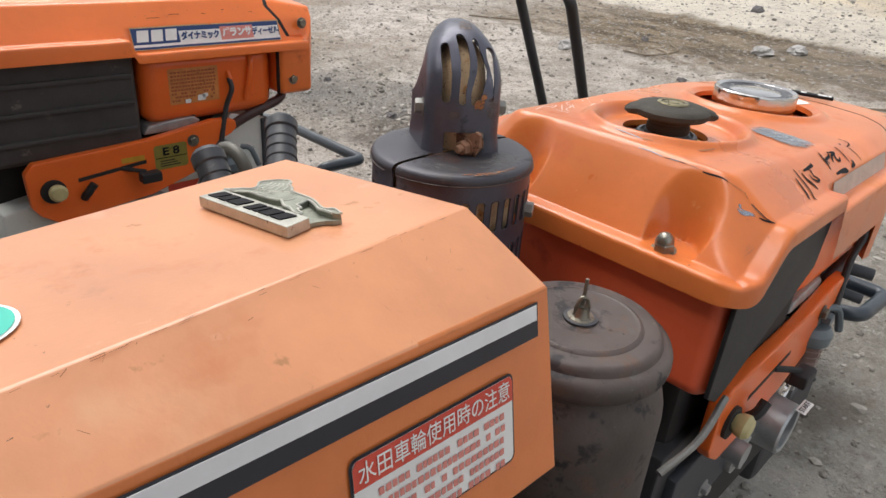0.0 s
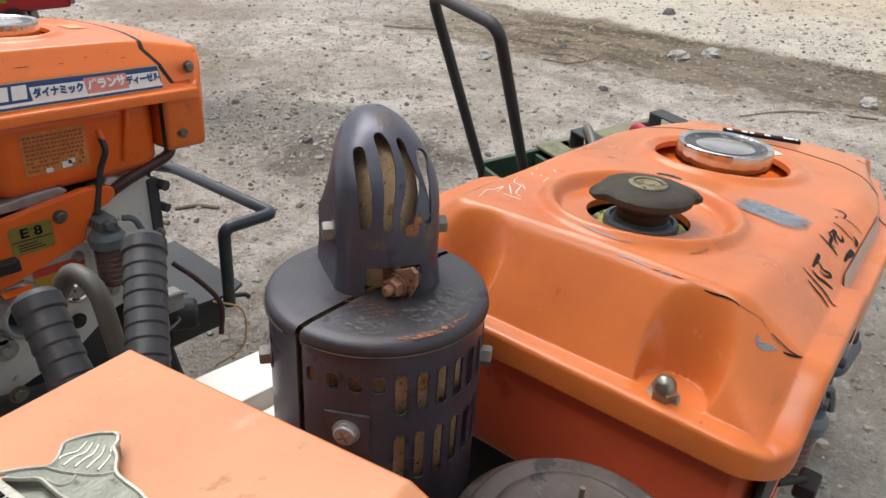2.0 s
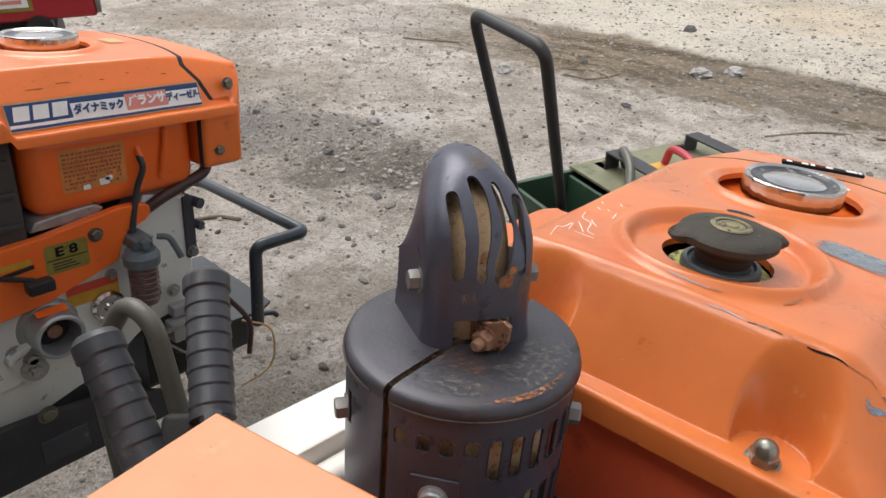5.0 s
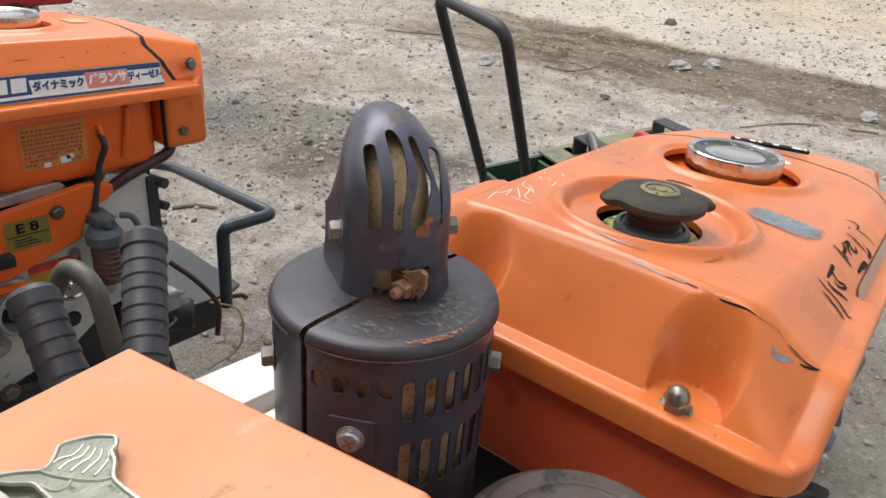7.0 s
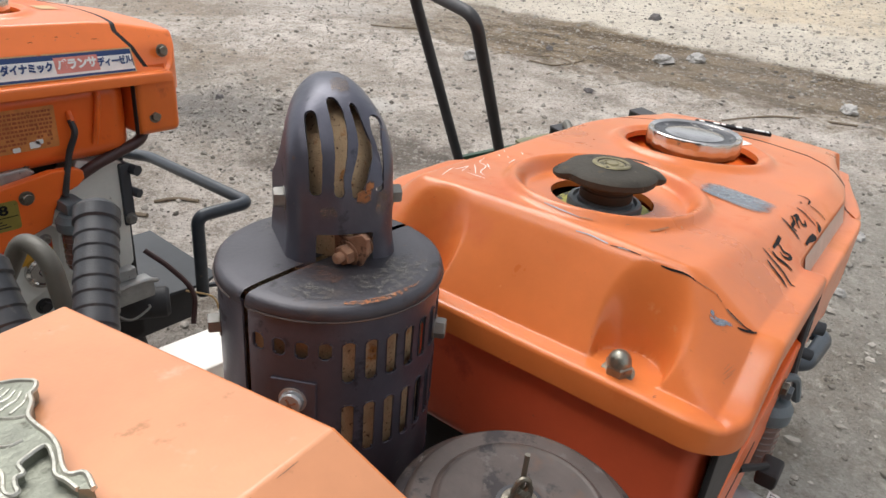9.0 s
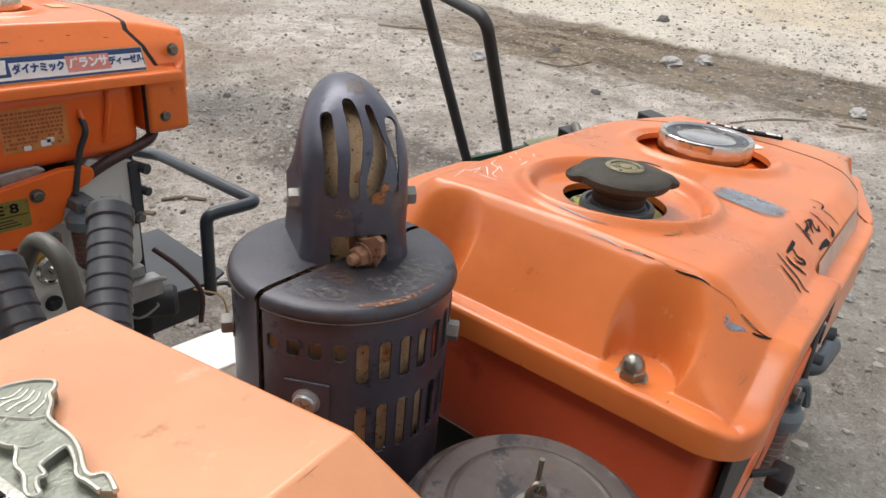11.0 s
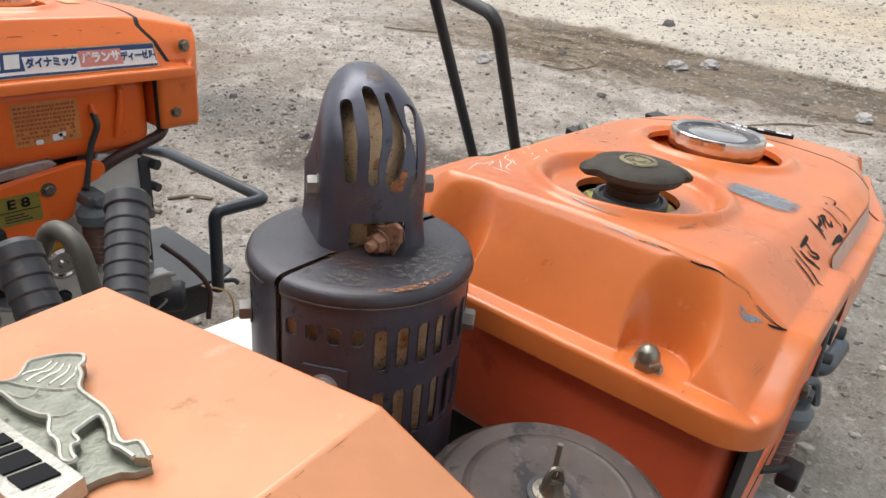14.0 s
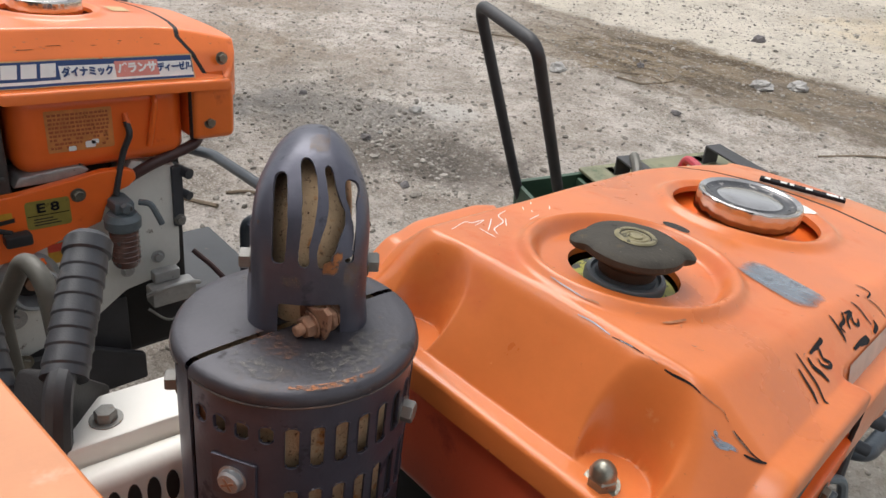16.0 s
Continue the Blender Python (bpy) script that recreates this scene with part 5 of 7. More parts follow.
def shield():
    """The hood over the exhaust outlet: a bent sheet with four slots, one torn, and a square opening at its foot."""
    bm, nu, nv, vs = bmesh.new(), 300, 204, {}
    rows = [(len(SPROF) - 1) * j / nv for j in range(nv + 1)]
    for j, k in enumerate(rows):
        full = shield_row(k)[4]
        span = 2 * full - 0.019 * ease(5.0, 7.5, k) * ease(17.0, 13.0, k)
        for i in range(nu + 1):
            vs[i, j] = bm.verts.new(shield_at(-full + span * i / nu, k))
    for j in range(nv):
        (pn, z), _, _, _, full = shield_row((rows[j] + rows[j + 1]) / 2)
        bent = rows[j] > 15
        for i in range(nu):
            q = -full + (2 * full - 0.019 * ease(5.0, 7.5, rows[j]) * ease(17.0, 13.0, rows[j])) * (i + 0.5) / nu
            skip = -0.0135 < q < 0.0145 and z < 0.671
            for lo, hi, edges in SLOTS:
                if lo < z < hi and not bent:
                    f = (hi - z) / (hi - lo)
                    for (f0, a0, b0), (f1, a1, b1) in zip(edges, edges[1:]):
                        if f0 <= f <= f1:
                            u = (f - f0) / (f1 - f0)
                            a, b = a0 + (a1 - a0) * u, b0 + (b1 - b0) * u
                            shrink = (b - a) / 2 * (1 - math.sqrt(max(0.0, 1 - abs(2 * f - 1) ** 20)))
                            if a + shrink < q < b - shrink:
                                skip = True
            if not skip:
                bm.faces.new((vs[i, j], vs[i + 1, j], vs[i + 1, j + 1], vs[i, j + 1]))
    bmesh.ops.delete(bm, geom=[v for v in bm.verts if not v.link_faces], context="VERTS")
    bmesh.ops.recalc_face_normals(bm, faces=bm.faces[:])
    for _ in range(9):
        place = {}
        for v in bm.verts:
            near_by = [e.other_vert(v).co for e in v.link_edges if e.is_boundary]
            if len(near_by) == 2:
                place[v] = v.co * 0.4 + (near_by[0] + near_by[1]) * 0.3
        for v, co in place.items():
            v.co = co
    inner = [v for v in bm.verts if not v.is_boundary]
    for _ in range(45):
        bmesh.ops.smooth_vert(bm, verts=inner, factor=0.5, use_axis_x=True, use_axis_y=True, use_axis_z=True)
    thicken(bm, 0.0013)
    return bm


tail = part("tail_shield", shield(), m_muffler, near, "bent steel heat shield with four slots")
cen = SO + SN * 0.108
part("tailpipe", tube(rounded([cen + Vector((0, 0, z)) + SN * d for z, d in ((0.645, 0.004), (0.675, 0.005), (0.692, 0.002), (0.703, -0.006), (0.707, -0.014), (0.708, -0.022))]), 0.0185, 24), m_ash, tail, "rusty sand-coloured exhaust outlet")
for w in (-0.0262, 0.0262):
    p = SO + SW * w + SN * 0.1175 + Vector((0, 0, 0.6835))
    part("shield_bolt", hexagon(0.0052, 0.0055, p, SW * (1 if w > 0 else -1), 1.3), m_zinc, tail, "zinc-plated bolt")
for q0, q1, k0, k1, mat, lab in ((0.0055, 0.0125, 5.0, 6.1, m_rust_bloom, "soft orange rust bloom"), (0.0100, 0.0140, 5.9, 6.7, m_rust_bloom, "soft orange rust bloom"), (-0.002, 0.007, 13.0, 15.4, m_tan_bloom, "faint tan rust bloom"), (-0.0125, -0.0035, 4.2, 5.0, m_tan_bloom, "faint tan rust bloom"), (0.015, 0.024, 4.0, 6.2, m_tan_bloom, "faint tan rust bloom")):
    part("rust_stain", sheet(lambda u, v: shield_at(u, v, 0.0006), q0, q1, k0, k1, 14, 12, 0), mat, tail, lab)
cl = basis(SO + SN * 0.1375 + SW * 0.0015 + Vector((0, 0, 0.6618)), SW * 0.80 - SN * 0.60 + Vector((0, 0, 0.08)), SN) @ Matrix.Diagonal((0.9, 1.0, 0.95, 1))
part("clamp_ear", placed(prism([(-0.018, -0.008), (0.002, -0.0085), (0.0100, -0.0125), (0.0135, -0.0105), (0.0120, -0.0010), (0.0070, 0.0075), (-0.018, 0.0090)], 0.0030, Matrix(((0, 0, 1, 0.0000), (1, 0, 0, 0), (0, 1, 0, 0), (0, 0, 0, 1))), 0.0007), cl), m_rusty, tail, "rusty pipe clamp")
part("clamp_ear", placed(prism([(-0.018, -0.006), (0.001, -0.0065), (0.0062, -0.0040), (0.0068, 0.003), (0.003, 0.0078), (-0.018, 0.0078)], 0.0030, Matrix(((0, 0, 1, 0.0085), (1, 0, 0, 0), (0, 1, 0, 0), (0, 0, 0, 1))), 0.0007), cl), m_rusty, tail)
part("clamp_bolt", placed(join(lathe([(0, -0.0105), (0.0022, -0.0105), (0.0028, -0.0098), (0.0028, 0.013), (0, 0.013)], (0, 0.001, 0.0), (1, 0, 0), 18), hexagon(0.0055, 0.0052, (-0.0008, 0.001, 0.0), (-1, 0, 0), 1.25), hexagon(0.0052, 0.004, (0.0118, 0.001, 0.0), (1, 0, 0), 1.15)), cl), m_rusty, tail, "rusty clamp bolt and nut")

for a, z, r in ((236, 0.620, 0.0055), (30, 0.620, 0.0055)):
    d = Vector((math.cos(radians(a)), math.sin(radians(a)), 0))
    part("shell_bolt", hexagon(r, 0.006, Vector((*MC, z)) + d * 0.0555, d, 1.25), m_zinc, muffler, "plated screw")
d = Vector((math.cos(radians(299)), math.sin(radians(299)), 0))
sm = basis(Vector((*MC, 0.606)) + d * 0.0565, Vector((0, 0, 1)).cross(d), (0, 0, 1))
pan = part("shell_bolt", placed(lathe([(0, 0), (0.0066, 0), (0.0068, 0.0008), (0.0056, 0.0010), (0.0056, 0.0034), (0.0048, 0.0044), (0, 0.0047)], seg=28), sm), m_boss, muffler, "pale cross-head screw")
part("cross_slot", placed(join(box(-0.0034, 0.0034, -0.0005, 0.0005, 0.0046, 0.0049, 0), box(-0.0005, 0.0005, -0.0034, 0.0034, 0.0046, 0.0049, 0)), sm @ pose(0, 0, 0, 0, 0, 30)), m_rusty, pan)
part("screw_boss", placed(box(-0.011, 0.011, -0.013, 0.010, 0, 0.0018, 0.0008), basis(Vector((*MC, 0.6065)) + d * 0.0550, Vector((0, 0, 1)).cross(d), (0, 0, 1))), m_muffler, muffler)

# ---- air cleaner ----
AC = (0.0970, -0.2862)
cleaner = part("air_cleaner", lathe([(0.0, 0.4), (0.0560, 0.4), (0.0598, 0.42), (0.0596, 0.5360), (0.0588, 0.5430), (0.0566, 0.5510), (0.0528, 0.5585), (0.0508, 0.5640), (0.0535, 0.5665), (0.0565, 0.5695), (0.0575, 0.5735), (0.0573, 0.5775), (0.0559, 0.581), (0.0525, 0.5829), (0.0506, 0.5833), (0.0497, 0.586), (0.0485, 0.588), (0.0463, 0.5893), (0.0382, 0.5891), (0.0371, 0.5905), (0.0355, 0.5911), (0.034, 0.5899), (0.0181, 0.5905), (0.0158, 0.5893), (0.0115, 0.5895), (0.0, 0.5905)], (*AC, 0), seg=72), m_cleaner, near, "brown stained round tin air cleaner", 50)
NW = basis((AC[0], AC[1], 0.5905), (0.62, 0.78, 0), (-0.78, 0.62, 0)) @ Matrix.Diagonal((0.82, 0.82, 0.82, 1))  # its z points up, the ring's face looks back along the machine
ring_pts = [(0.0034 * math.cos(2 * math.pi * k / 24), 0, 0.0125 + 0.0044 * math.sin(2 * math.pi * k / 24)) for k in range(25)]
wing = part("wing_nut", placed(join(lathe([(0, 0), (0.0102, 0), (0.0104, 0.0008), (0.0098, 0.0015), (0.0066, 0.0020), (0.0058, 0.0032), (0.0046, 0.0070), (0.0040, 0.0092), (0, 0.0094)], seg=28),
    tube(ring_pts, 0.0016, 8), tube([(-0.0044, 0, 0.0030), (-0.0046, 0, 0.0090), (-0.0034, 0, 0.0125)], 0.0017, 8), tube([(0.0044, 0, 0.0030), (0.0046, 0, 0.0090), (0.0034, 0, 0.0125)], 0.0017, 8)), NW), m_nut, cleaner, "zinc ring nut on a domed washer")
part("stud", tube([(AC[0] - 0.001, AC[1] + 0.001, 0.597), (AC[0] - 0.001, AC[1] + 0.0015, 0.616)], 0.0012, 10), m_nut, wing)
part("seal", lathe([(0.0080, 0.5900), (0.0105, 0.5902), (0.0103, 0.5911), (0.0080, 0.5913)], (*AC, 0), seg=28), m_rubber, cleaner)
part("fuel_pipe", tube(rounded([(0.150, -0.235, 0.47), (0.158, -0.20, 0.485), (0.155, -0.16, 0.50)]), 0.0028, 8), m_zinc, near, "thin steel pipe")

# ---- belt cover with badge, stripe and warning label ----
CV = pose(0.0, -0.3845, 0, 0, 0, 4.0)


def cover():
    outline = [(-0.058, 0.50), (-0.0600, 0.6638), (0.0800, 0.6804), (0.1260, 0.6545), (0.1468, 0.5590), (0.1428, 0.5570), (0.10, 0.557), (0.09, 0.50)]
    bm = bmesh.new()
    rows = []
    for y in (0.0, -0.02, -0.08, -0.16, -0.26, -0.40):
        rows.append([bm.verts.new((x + (0.071 * y if x > 0.085 else 0.0 if x > 0.02 else -0.055 * y), y + (0.0065 if x > 0.085 else 0.0), z - (0.0366 * y if x > 0.085 else 0.0))) for x, z in outline])
    n = len(outline)
    for a, b in zip(rows, rows[1:]):
        for k in range(n):
            bm.faces.new((a[k], a[(k + 1) % n], b[(k + 1) % n], b[k]))
    bm.faces.new(rows[0])
    bm.faces.new(rows[-1])
    bmesh.ops.recalc_face_normals(bm, faces=bm.faces[:])
    bm.normal_update()
    sharp = [e for e in bm.edges if len(e.link_faces) == 2 and e.calc_face_angle(0) > radians(8)]
    edge_faces = bmesh.ops.bevel(bm, geom=sharp, offset=0.0012, segments=3, profile=0.5, affect="EDGES")["faces"]
    for f in edge_faces:
        f.material_index = 1 if f.calc_center_median().y > -0.01 or f.calc_center_median().x > 0.12 else 0
    bm.transform(CV)
    return bm


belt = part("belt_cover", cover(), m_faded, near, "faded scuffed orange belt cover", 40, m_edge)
# steep faces, picked by normal, take a deeper orange than the top
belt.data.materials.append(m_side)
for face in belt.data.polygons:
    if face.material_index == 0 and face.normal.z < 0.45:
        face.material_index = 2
side_m = CV @ basis((0.1263, 0.0065, 0.6545), (-0.071, -1, 0.0366), (0.0180, 0, -0.0825))  # x runs rearwards, y down the side
SZ = -0.0006 if (side_m.to_3x3() @ Vector((0, 0, 1))).x < 0 else 0.0006


def flat(x0, x1, y0, y1, z, m, th=0.0003):
    return placed(box(x0, x1, y0, y1, min(z, z + math.copysign(th, SZ)), max(z, z + math.copysign(th, SZ)), 0), m)


part("stripe", flat(0.0095, 0.40, 0.0042, 0.0208, SZ, side_m), m_navy, belt, "navy decal stripe")
part("stripe", flat(0.0108, 0.40, 0.0052, 0.0124, SZ * 1.8, side_m), m_silver, belt, "silver decal stripe")


def round_rect(x0, x1, y0, y1, r, n=5):
    pts = []
    for cx, cy, a0 in ((x1 - r, y1 - r, 0), (x0 + r, y1 - r, 90), (x0 + r, y0 + r, 180), (x1 - r, y0 + r, 270)):
        pts += [(cx + r * math.cos(radians(a0 + 90 * k / n)), cy + r * math.sin(radians(a0 + 90 * k / n))) for k in range(n + 1)]
    return pts


def decal(outline, z, material, parent, m, label="", name="decal"):
    bm = bmesh.new()
    bm.faces.new([bm.verts.new((x, y, z)) for x, y in outline])
    bm.transform(m)
    return part(name, bm, material, parent, label)


lid_patina()
WX0, WX1, WY0, WY1 = 0.0275, 0.118, 0.0314, 0.0760
warn = decal(round_rect(WX0, WX1, WY0, WY1, 0.004), SZ, m_navy, belt, side_m, "white and red printed caution label", "caution_label")
decal(round_rect(WX0 + 0.0012, WX1 - 0.0012, WY0 + 0.0012, WY1 - 0.0012, 0.003), SZ * 1.5, m_paper, warn, side_m, "", "label_field")
decal([(WX0 + 0.0012, WY0 + 0.0135), (WX0 + 0.0012, WY0 + 0.004), (WX0 + 0.003, WY0 + 0.0012), (WX1 - 0.003, WY0 + 0.0012), (WX1 - 0.0012, WY0 + 0.004), (WX1 - 0.0012, WY0 + 0.0135)], SZ * 2, m_redprint, warn, side_m, "", "label_heading")
read_m = side_m @ Matrix.Translation(((WX0 + WX1) / 2, WY0 + 0.0078, SZ * 2.6)) @ Matrix.Diagonal((-1, -1, 1, 1))
lettering("\u6c34\u7530\u8eca\u8f2a\u4f7f\u7528\u6642\u306e\u6ce8\u610f", 0.0098, read_m, m_paper, warn, depth=0.0001, width=0.86)
rng = random.Random(11)
for row in range(5):
    x = WX1 - 0.012 - (0.004 if row % 2 else 0)
    yy = WY0 + 0.0170 + row * 0.0058
    while x > WX0 + 0.008:
        w = rng.uniform(0.0020, 0.0032)
        if rng.random() < 0.9:
            decal([(x, yy), (x - w, yy), (x - w, yy + 0.0032), (x, yy + 0.0032)], SZ * 2.2, m_pink, warn, side_m, "", "text_bar")
        x -= w + rng.uniform(0.0005, 0.0009)

# cast badge on the cover: a bar with dark blocks and a plain wavy relief behind it
top_m = CV @ basis((0.0, 0.0, 0.6712), (1, 0, 0.117), (0, 1, 0))
BD = top_m @ pose(-0.0182, -0.0812, 0.0, 0, 0, 1.0)
badge = part("badge_bar", prism([(0, 0), (0.068, 0), (0.066, 0.0138), (0, 0.0138)], 0.0055, BD, 0.0007), m_cast, belt, "cast metal badge with dark raised blocks")
x = 0.0035
for w, s in ((0.0066, 1), (0.0056, 1), (0.0086, 1), (0.0, 0), (0.0052, 1), (0.0028, 1), (0.0070, 1), (0.0068, 1)):
    if s:
        slant = 0.0022
        for a, b in ((0.0, 1.0),):
            part("badge_block", prism([(x + w * a, 0.0032), (x + w * b, 0.0032), (x + w * b + slant, 0.0108), (x + w * a + slant, 0.0108)], 0.0006, BD @ Matrix.Translation((0, 0, 0.0055))), m_ink, badge, "black enamel block")
        x += w + 0.0017
    else:
        x += 0.0028
crest = [(0.0, 0.0138), (0.002, 0.0162), (0.0055, 0.0200), (0.0098, 0.0235), (0.0092, 0.0265), (0.0066, 0.0292), (0.0038, 0.0318), (0.0043, 0.0348), (0.0075, 0.0396), (0.0107, 0.0420), (0.0136, 0.0432), (0.0172, 0.0412), (0.0188, 0.0389), (0.0238, 0.0368), (0.0293, 0.0330), (0.0356, 0.0320), (0.0435, 0.0315), (0.0505, 0.0297), (0.0585, 0.0263), (0.0625, 0.0258), (0.0652, 0.0282), (0.0722, 0.0262), (0.0705, 0.0228), (0.0674, 0.0208), (0.0655, 0.0166), (0.0650, 0.0138)]
under = [(0.0038, 0.0142), (0.0087, 0.0168), (0.0131, 0.0196), (0.0186, 0.0195), (0.0256, 0.0192), (0.0328, 0.0202), (0.0359, 0.0212), (0.0427, 0.0176), (0.0483, 0.0169), (0.0545, 0.0142), (0.0577, 0.0142), (0.0580, 0.0158), (0.0551, 0.0166), (0.0523, 0.0181), (0.0523, 0.0200), (0.0482, 0.0209), (0.0468, 0.0235), (0.0463, 0.0288), (0.0536, 0.0268), (0.0594, 0.0240), (0.0638, 0.0242), (0.0690, 0.0240)]
part("badge_field", prism(crest, 0.0022, BD, 0.0003), m_castfield, badge, "recessed grey-green back of the badge")
part("badge_relief", prism(crest[1:22] + under[::-1], 0.0050, BD), m_castfield, badge, "raised cast relief on the badge")


def ridge(points, r=0.0006, z=0.0050):
    return part("relief_ridge", placed(tube(rounded([(x_, y_, z) for x_, y_ in points], 4), r, 6), BD), m_cast, badge)


ridge(crest[:22], 0.0008)
ridge(under, 0.0007)
ridge([(0.0095, 0.0232), (0.0150, 0.0245), (0.0210, 0.0268), (0.0262, 0.0295), (0.0293, 0.0328)])
ridge([(0.0150, 0.0205), (0.0205, 0.0212), (0.0222, 0.0238), (0.0205, 0.0262)], 0.0005)
ridge([(0.0359, 0.0214), (0.0385, 0.0232), (0.0390, 0.0265)], 0.0005)
for k in range(5):
    ridge([(0.0098 + 0.0036 * k, 0.0250 + 0.0014 * k), (0.0092 + 0.0034 * k, 0.0290 + 0.0012 * k), (0.0108 + 0.0026 * k, 0.0322 + 0.0010 * k), (0.0090 + 0.0022 * k, 0.0362 + 0.0006 * k)], 0.00045)
seal_m = top_m @ pose(0.034, -0.1975, 0.0006)
rim = [(0.020 * math.cos(2 * math.pi * k / 40), 0.020 * math.sin(2 * math.pi * k / 40)) for k in range(40)]
st = decal(rim, 0.0, m_paper, belt, seal_m, "round white-edged teal sticker", "round_sticker")
decal([(0.92 * a, 0.92 * b) for a, b in rim], 0.0003, m_teal, st, seal_m, "", "sticker_field")
for k in range(3):
    decal([(-0.008, 0.004 - 0.005 * k), (0.010, 0.004 - 0.005 * k), (0.010, 0.0065 - 0.005 * k), (-0.008, 0.0065 - 0.005 * k)], 0.0006, m_ink, st, seal_m, "", "text_bar")
# scratches in the cover's edge and chamfer
cham_m = CV @ basis((0.0800, 0, 0.6804), (0, -1, 0), (0.0460, 0, -0.0259))
CZ = -0.0004 if (cham_m.to_3x3() @ Vector((0, 0, 1))).z < 0 else 0.0004
for k in range(46):
    x, y = rng.uniform(0.01, 0.26), abs(rng.gauss(0, 0.018)) if k > 22 else rng.gauss(0.0012, 0.0006)
    ln, w = (rng.uniform(0.002, 0.007), rng.uniform(0.00008, 0.00018)) if k <= 22 else (rng.uniform(0.0006, 0.0028), rng.uniform(0.0001, 0.0003))
    if y < 0.050:
        dy = rng.gauss(0, 0.002) if k > 22 else 0.0002
        decal([(x, y), (x + ln, y + dy), (x + ln, y + dy + w), (x, y + w * 1.6)], CZ, m_scuff if k % 4 else m_rusty, belt, cham_m, "", "scratch")

# ---- control levers with rubber grips, cream frame ----
def grip(parent, a, b, r):
    """A ribbed rubber grip from its free end a to its foot b."""
    a, b = Vector(a), Vector(b)
    n, pts, rad = 66, [], []
    for k in range(n + 1):
        t = k / n
        pts.append(a + (b - a) * t)
        rr = r * (0.90 + 0.04 * (1 - t))
        if t < 0.035:
            rr *= 0.82 + 0.18 * (t / 0.035) ** 0.5
        elif t < 0.15:
            rr = r * 1.02
        else:
            rr *= 0.97 + 0.075 * (((t - 0.15) * 9) % 1.0)
        rad.append(rr)
    return part("lever_grip", tube(pts, r, 28, rad), m_rubber, parent, "ribbed black rubber grip", 30)


def lever(top, foot, low):
    g = grip(near, top, foot, 0.0127)
    f = Vector(foot)
    d = (f - Vector(top)).normalized()
    part("lever_rod", tube(rounded([f - d * 0.01, f + d * 0.02, low]), 0.007, 10), m_frame, g)
    return f, d


f1, d1 = lever((-0.189, -0.312, 0.643), (-0.130, -0.350, 0.595), (-0.125, -0.365, 0.46))
part("lever_bracket", placed(box(-0.015, 0.015, -0.019, 0.013, -0.050, 0.003, 0.004), basis(f1 + d1 * 0.010 + Vector((-0.013, -0.006, -0.004)), (0.7, 0.7, 0), (-0.5, 0.5, 0.7))), m_black, near, "black plastic lever housing")
f2, d2 = lever((-0.197, -0.374, 0.626), (-0.1325, -0.381, 0.566), (-0.097, -0.41, 0.46))
part("lever_bracket", placed(box(-0.016, 0.016, -0.018, 0.016, -0.040, 0.004, 0.003), basis(f2 + d2 * 0.012, (0.7, 0.7, 0), (-0.5, 0.5, 0.7))), m_black, near)
part("bent_tube", tube(filleted([(-0.245, -0.350, 0.44), (-0.268, -0.350, 0.560), (-0.242, -0.336, 0.612), (-0.218, -0.332, 0.606), (-0.188, -0.335, 0.54), (-0.172, -0.335, 0.48)], 0.012), 0.0060, 14), m_olive, near, "olive-grey bent steel tube")
BM = pose(-0.1265, -0.330, 0, 0, 0, -5.0)  # the cream beam runs a little askew
part("frame_beam", placed(box(-0.0195, 0.0195, -0.29, 0.21, 0.5275, 0.565, 0.003), BM), m_white, near, "cream-painted steel frame beam")
part("frame_channel", placed(box(0.0200, 0.0385, -0.22, 0.19, 0.470, 0.556, 0.008, 6), BM), m_white, near, "cream-painted slotted channel")
for k in range(5):
    part("channel_slot", placed(lathe([(0, 0), (0.0036, 0), (0.0036, 0.003), (0, 0.003)], (0, 0, 0), (0, 0, 1), 14), BM @ Matrix.Translation((0.0365, -0.022 + 0.010 * k, 0.535)) @ Matrix.Rotation(radians(90), 4, "Y") @ Matrix.Diagonal((3.0, 1, 1, 1))), m_void, near)
part("beam_bolt", hexagon(0.0060, 0.0065, (-0.1232, -0.3345, 0.565), (0, 0, 1), 1.45), m_zinc, near, "dull hexagon bolt with a washer")
# gear case, wheels and stand, below the covers
part("gear_case", box(-0.05, 0.11, -0.62, -0.22, 0.22, 0.43, 0.02), m_frame, near, "dark gear case")
part("chassis", box(-0.06, 0.10, -0.30, 0.34, 0.19, 0.26, 0.008), m_frame, near)


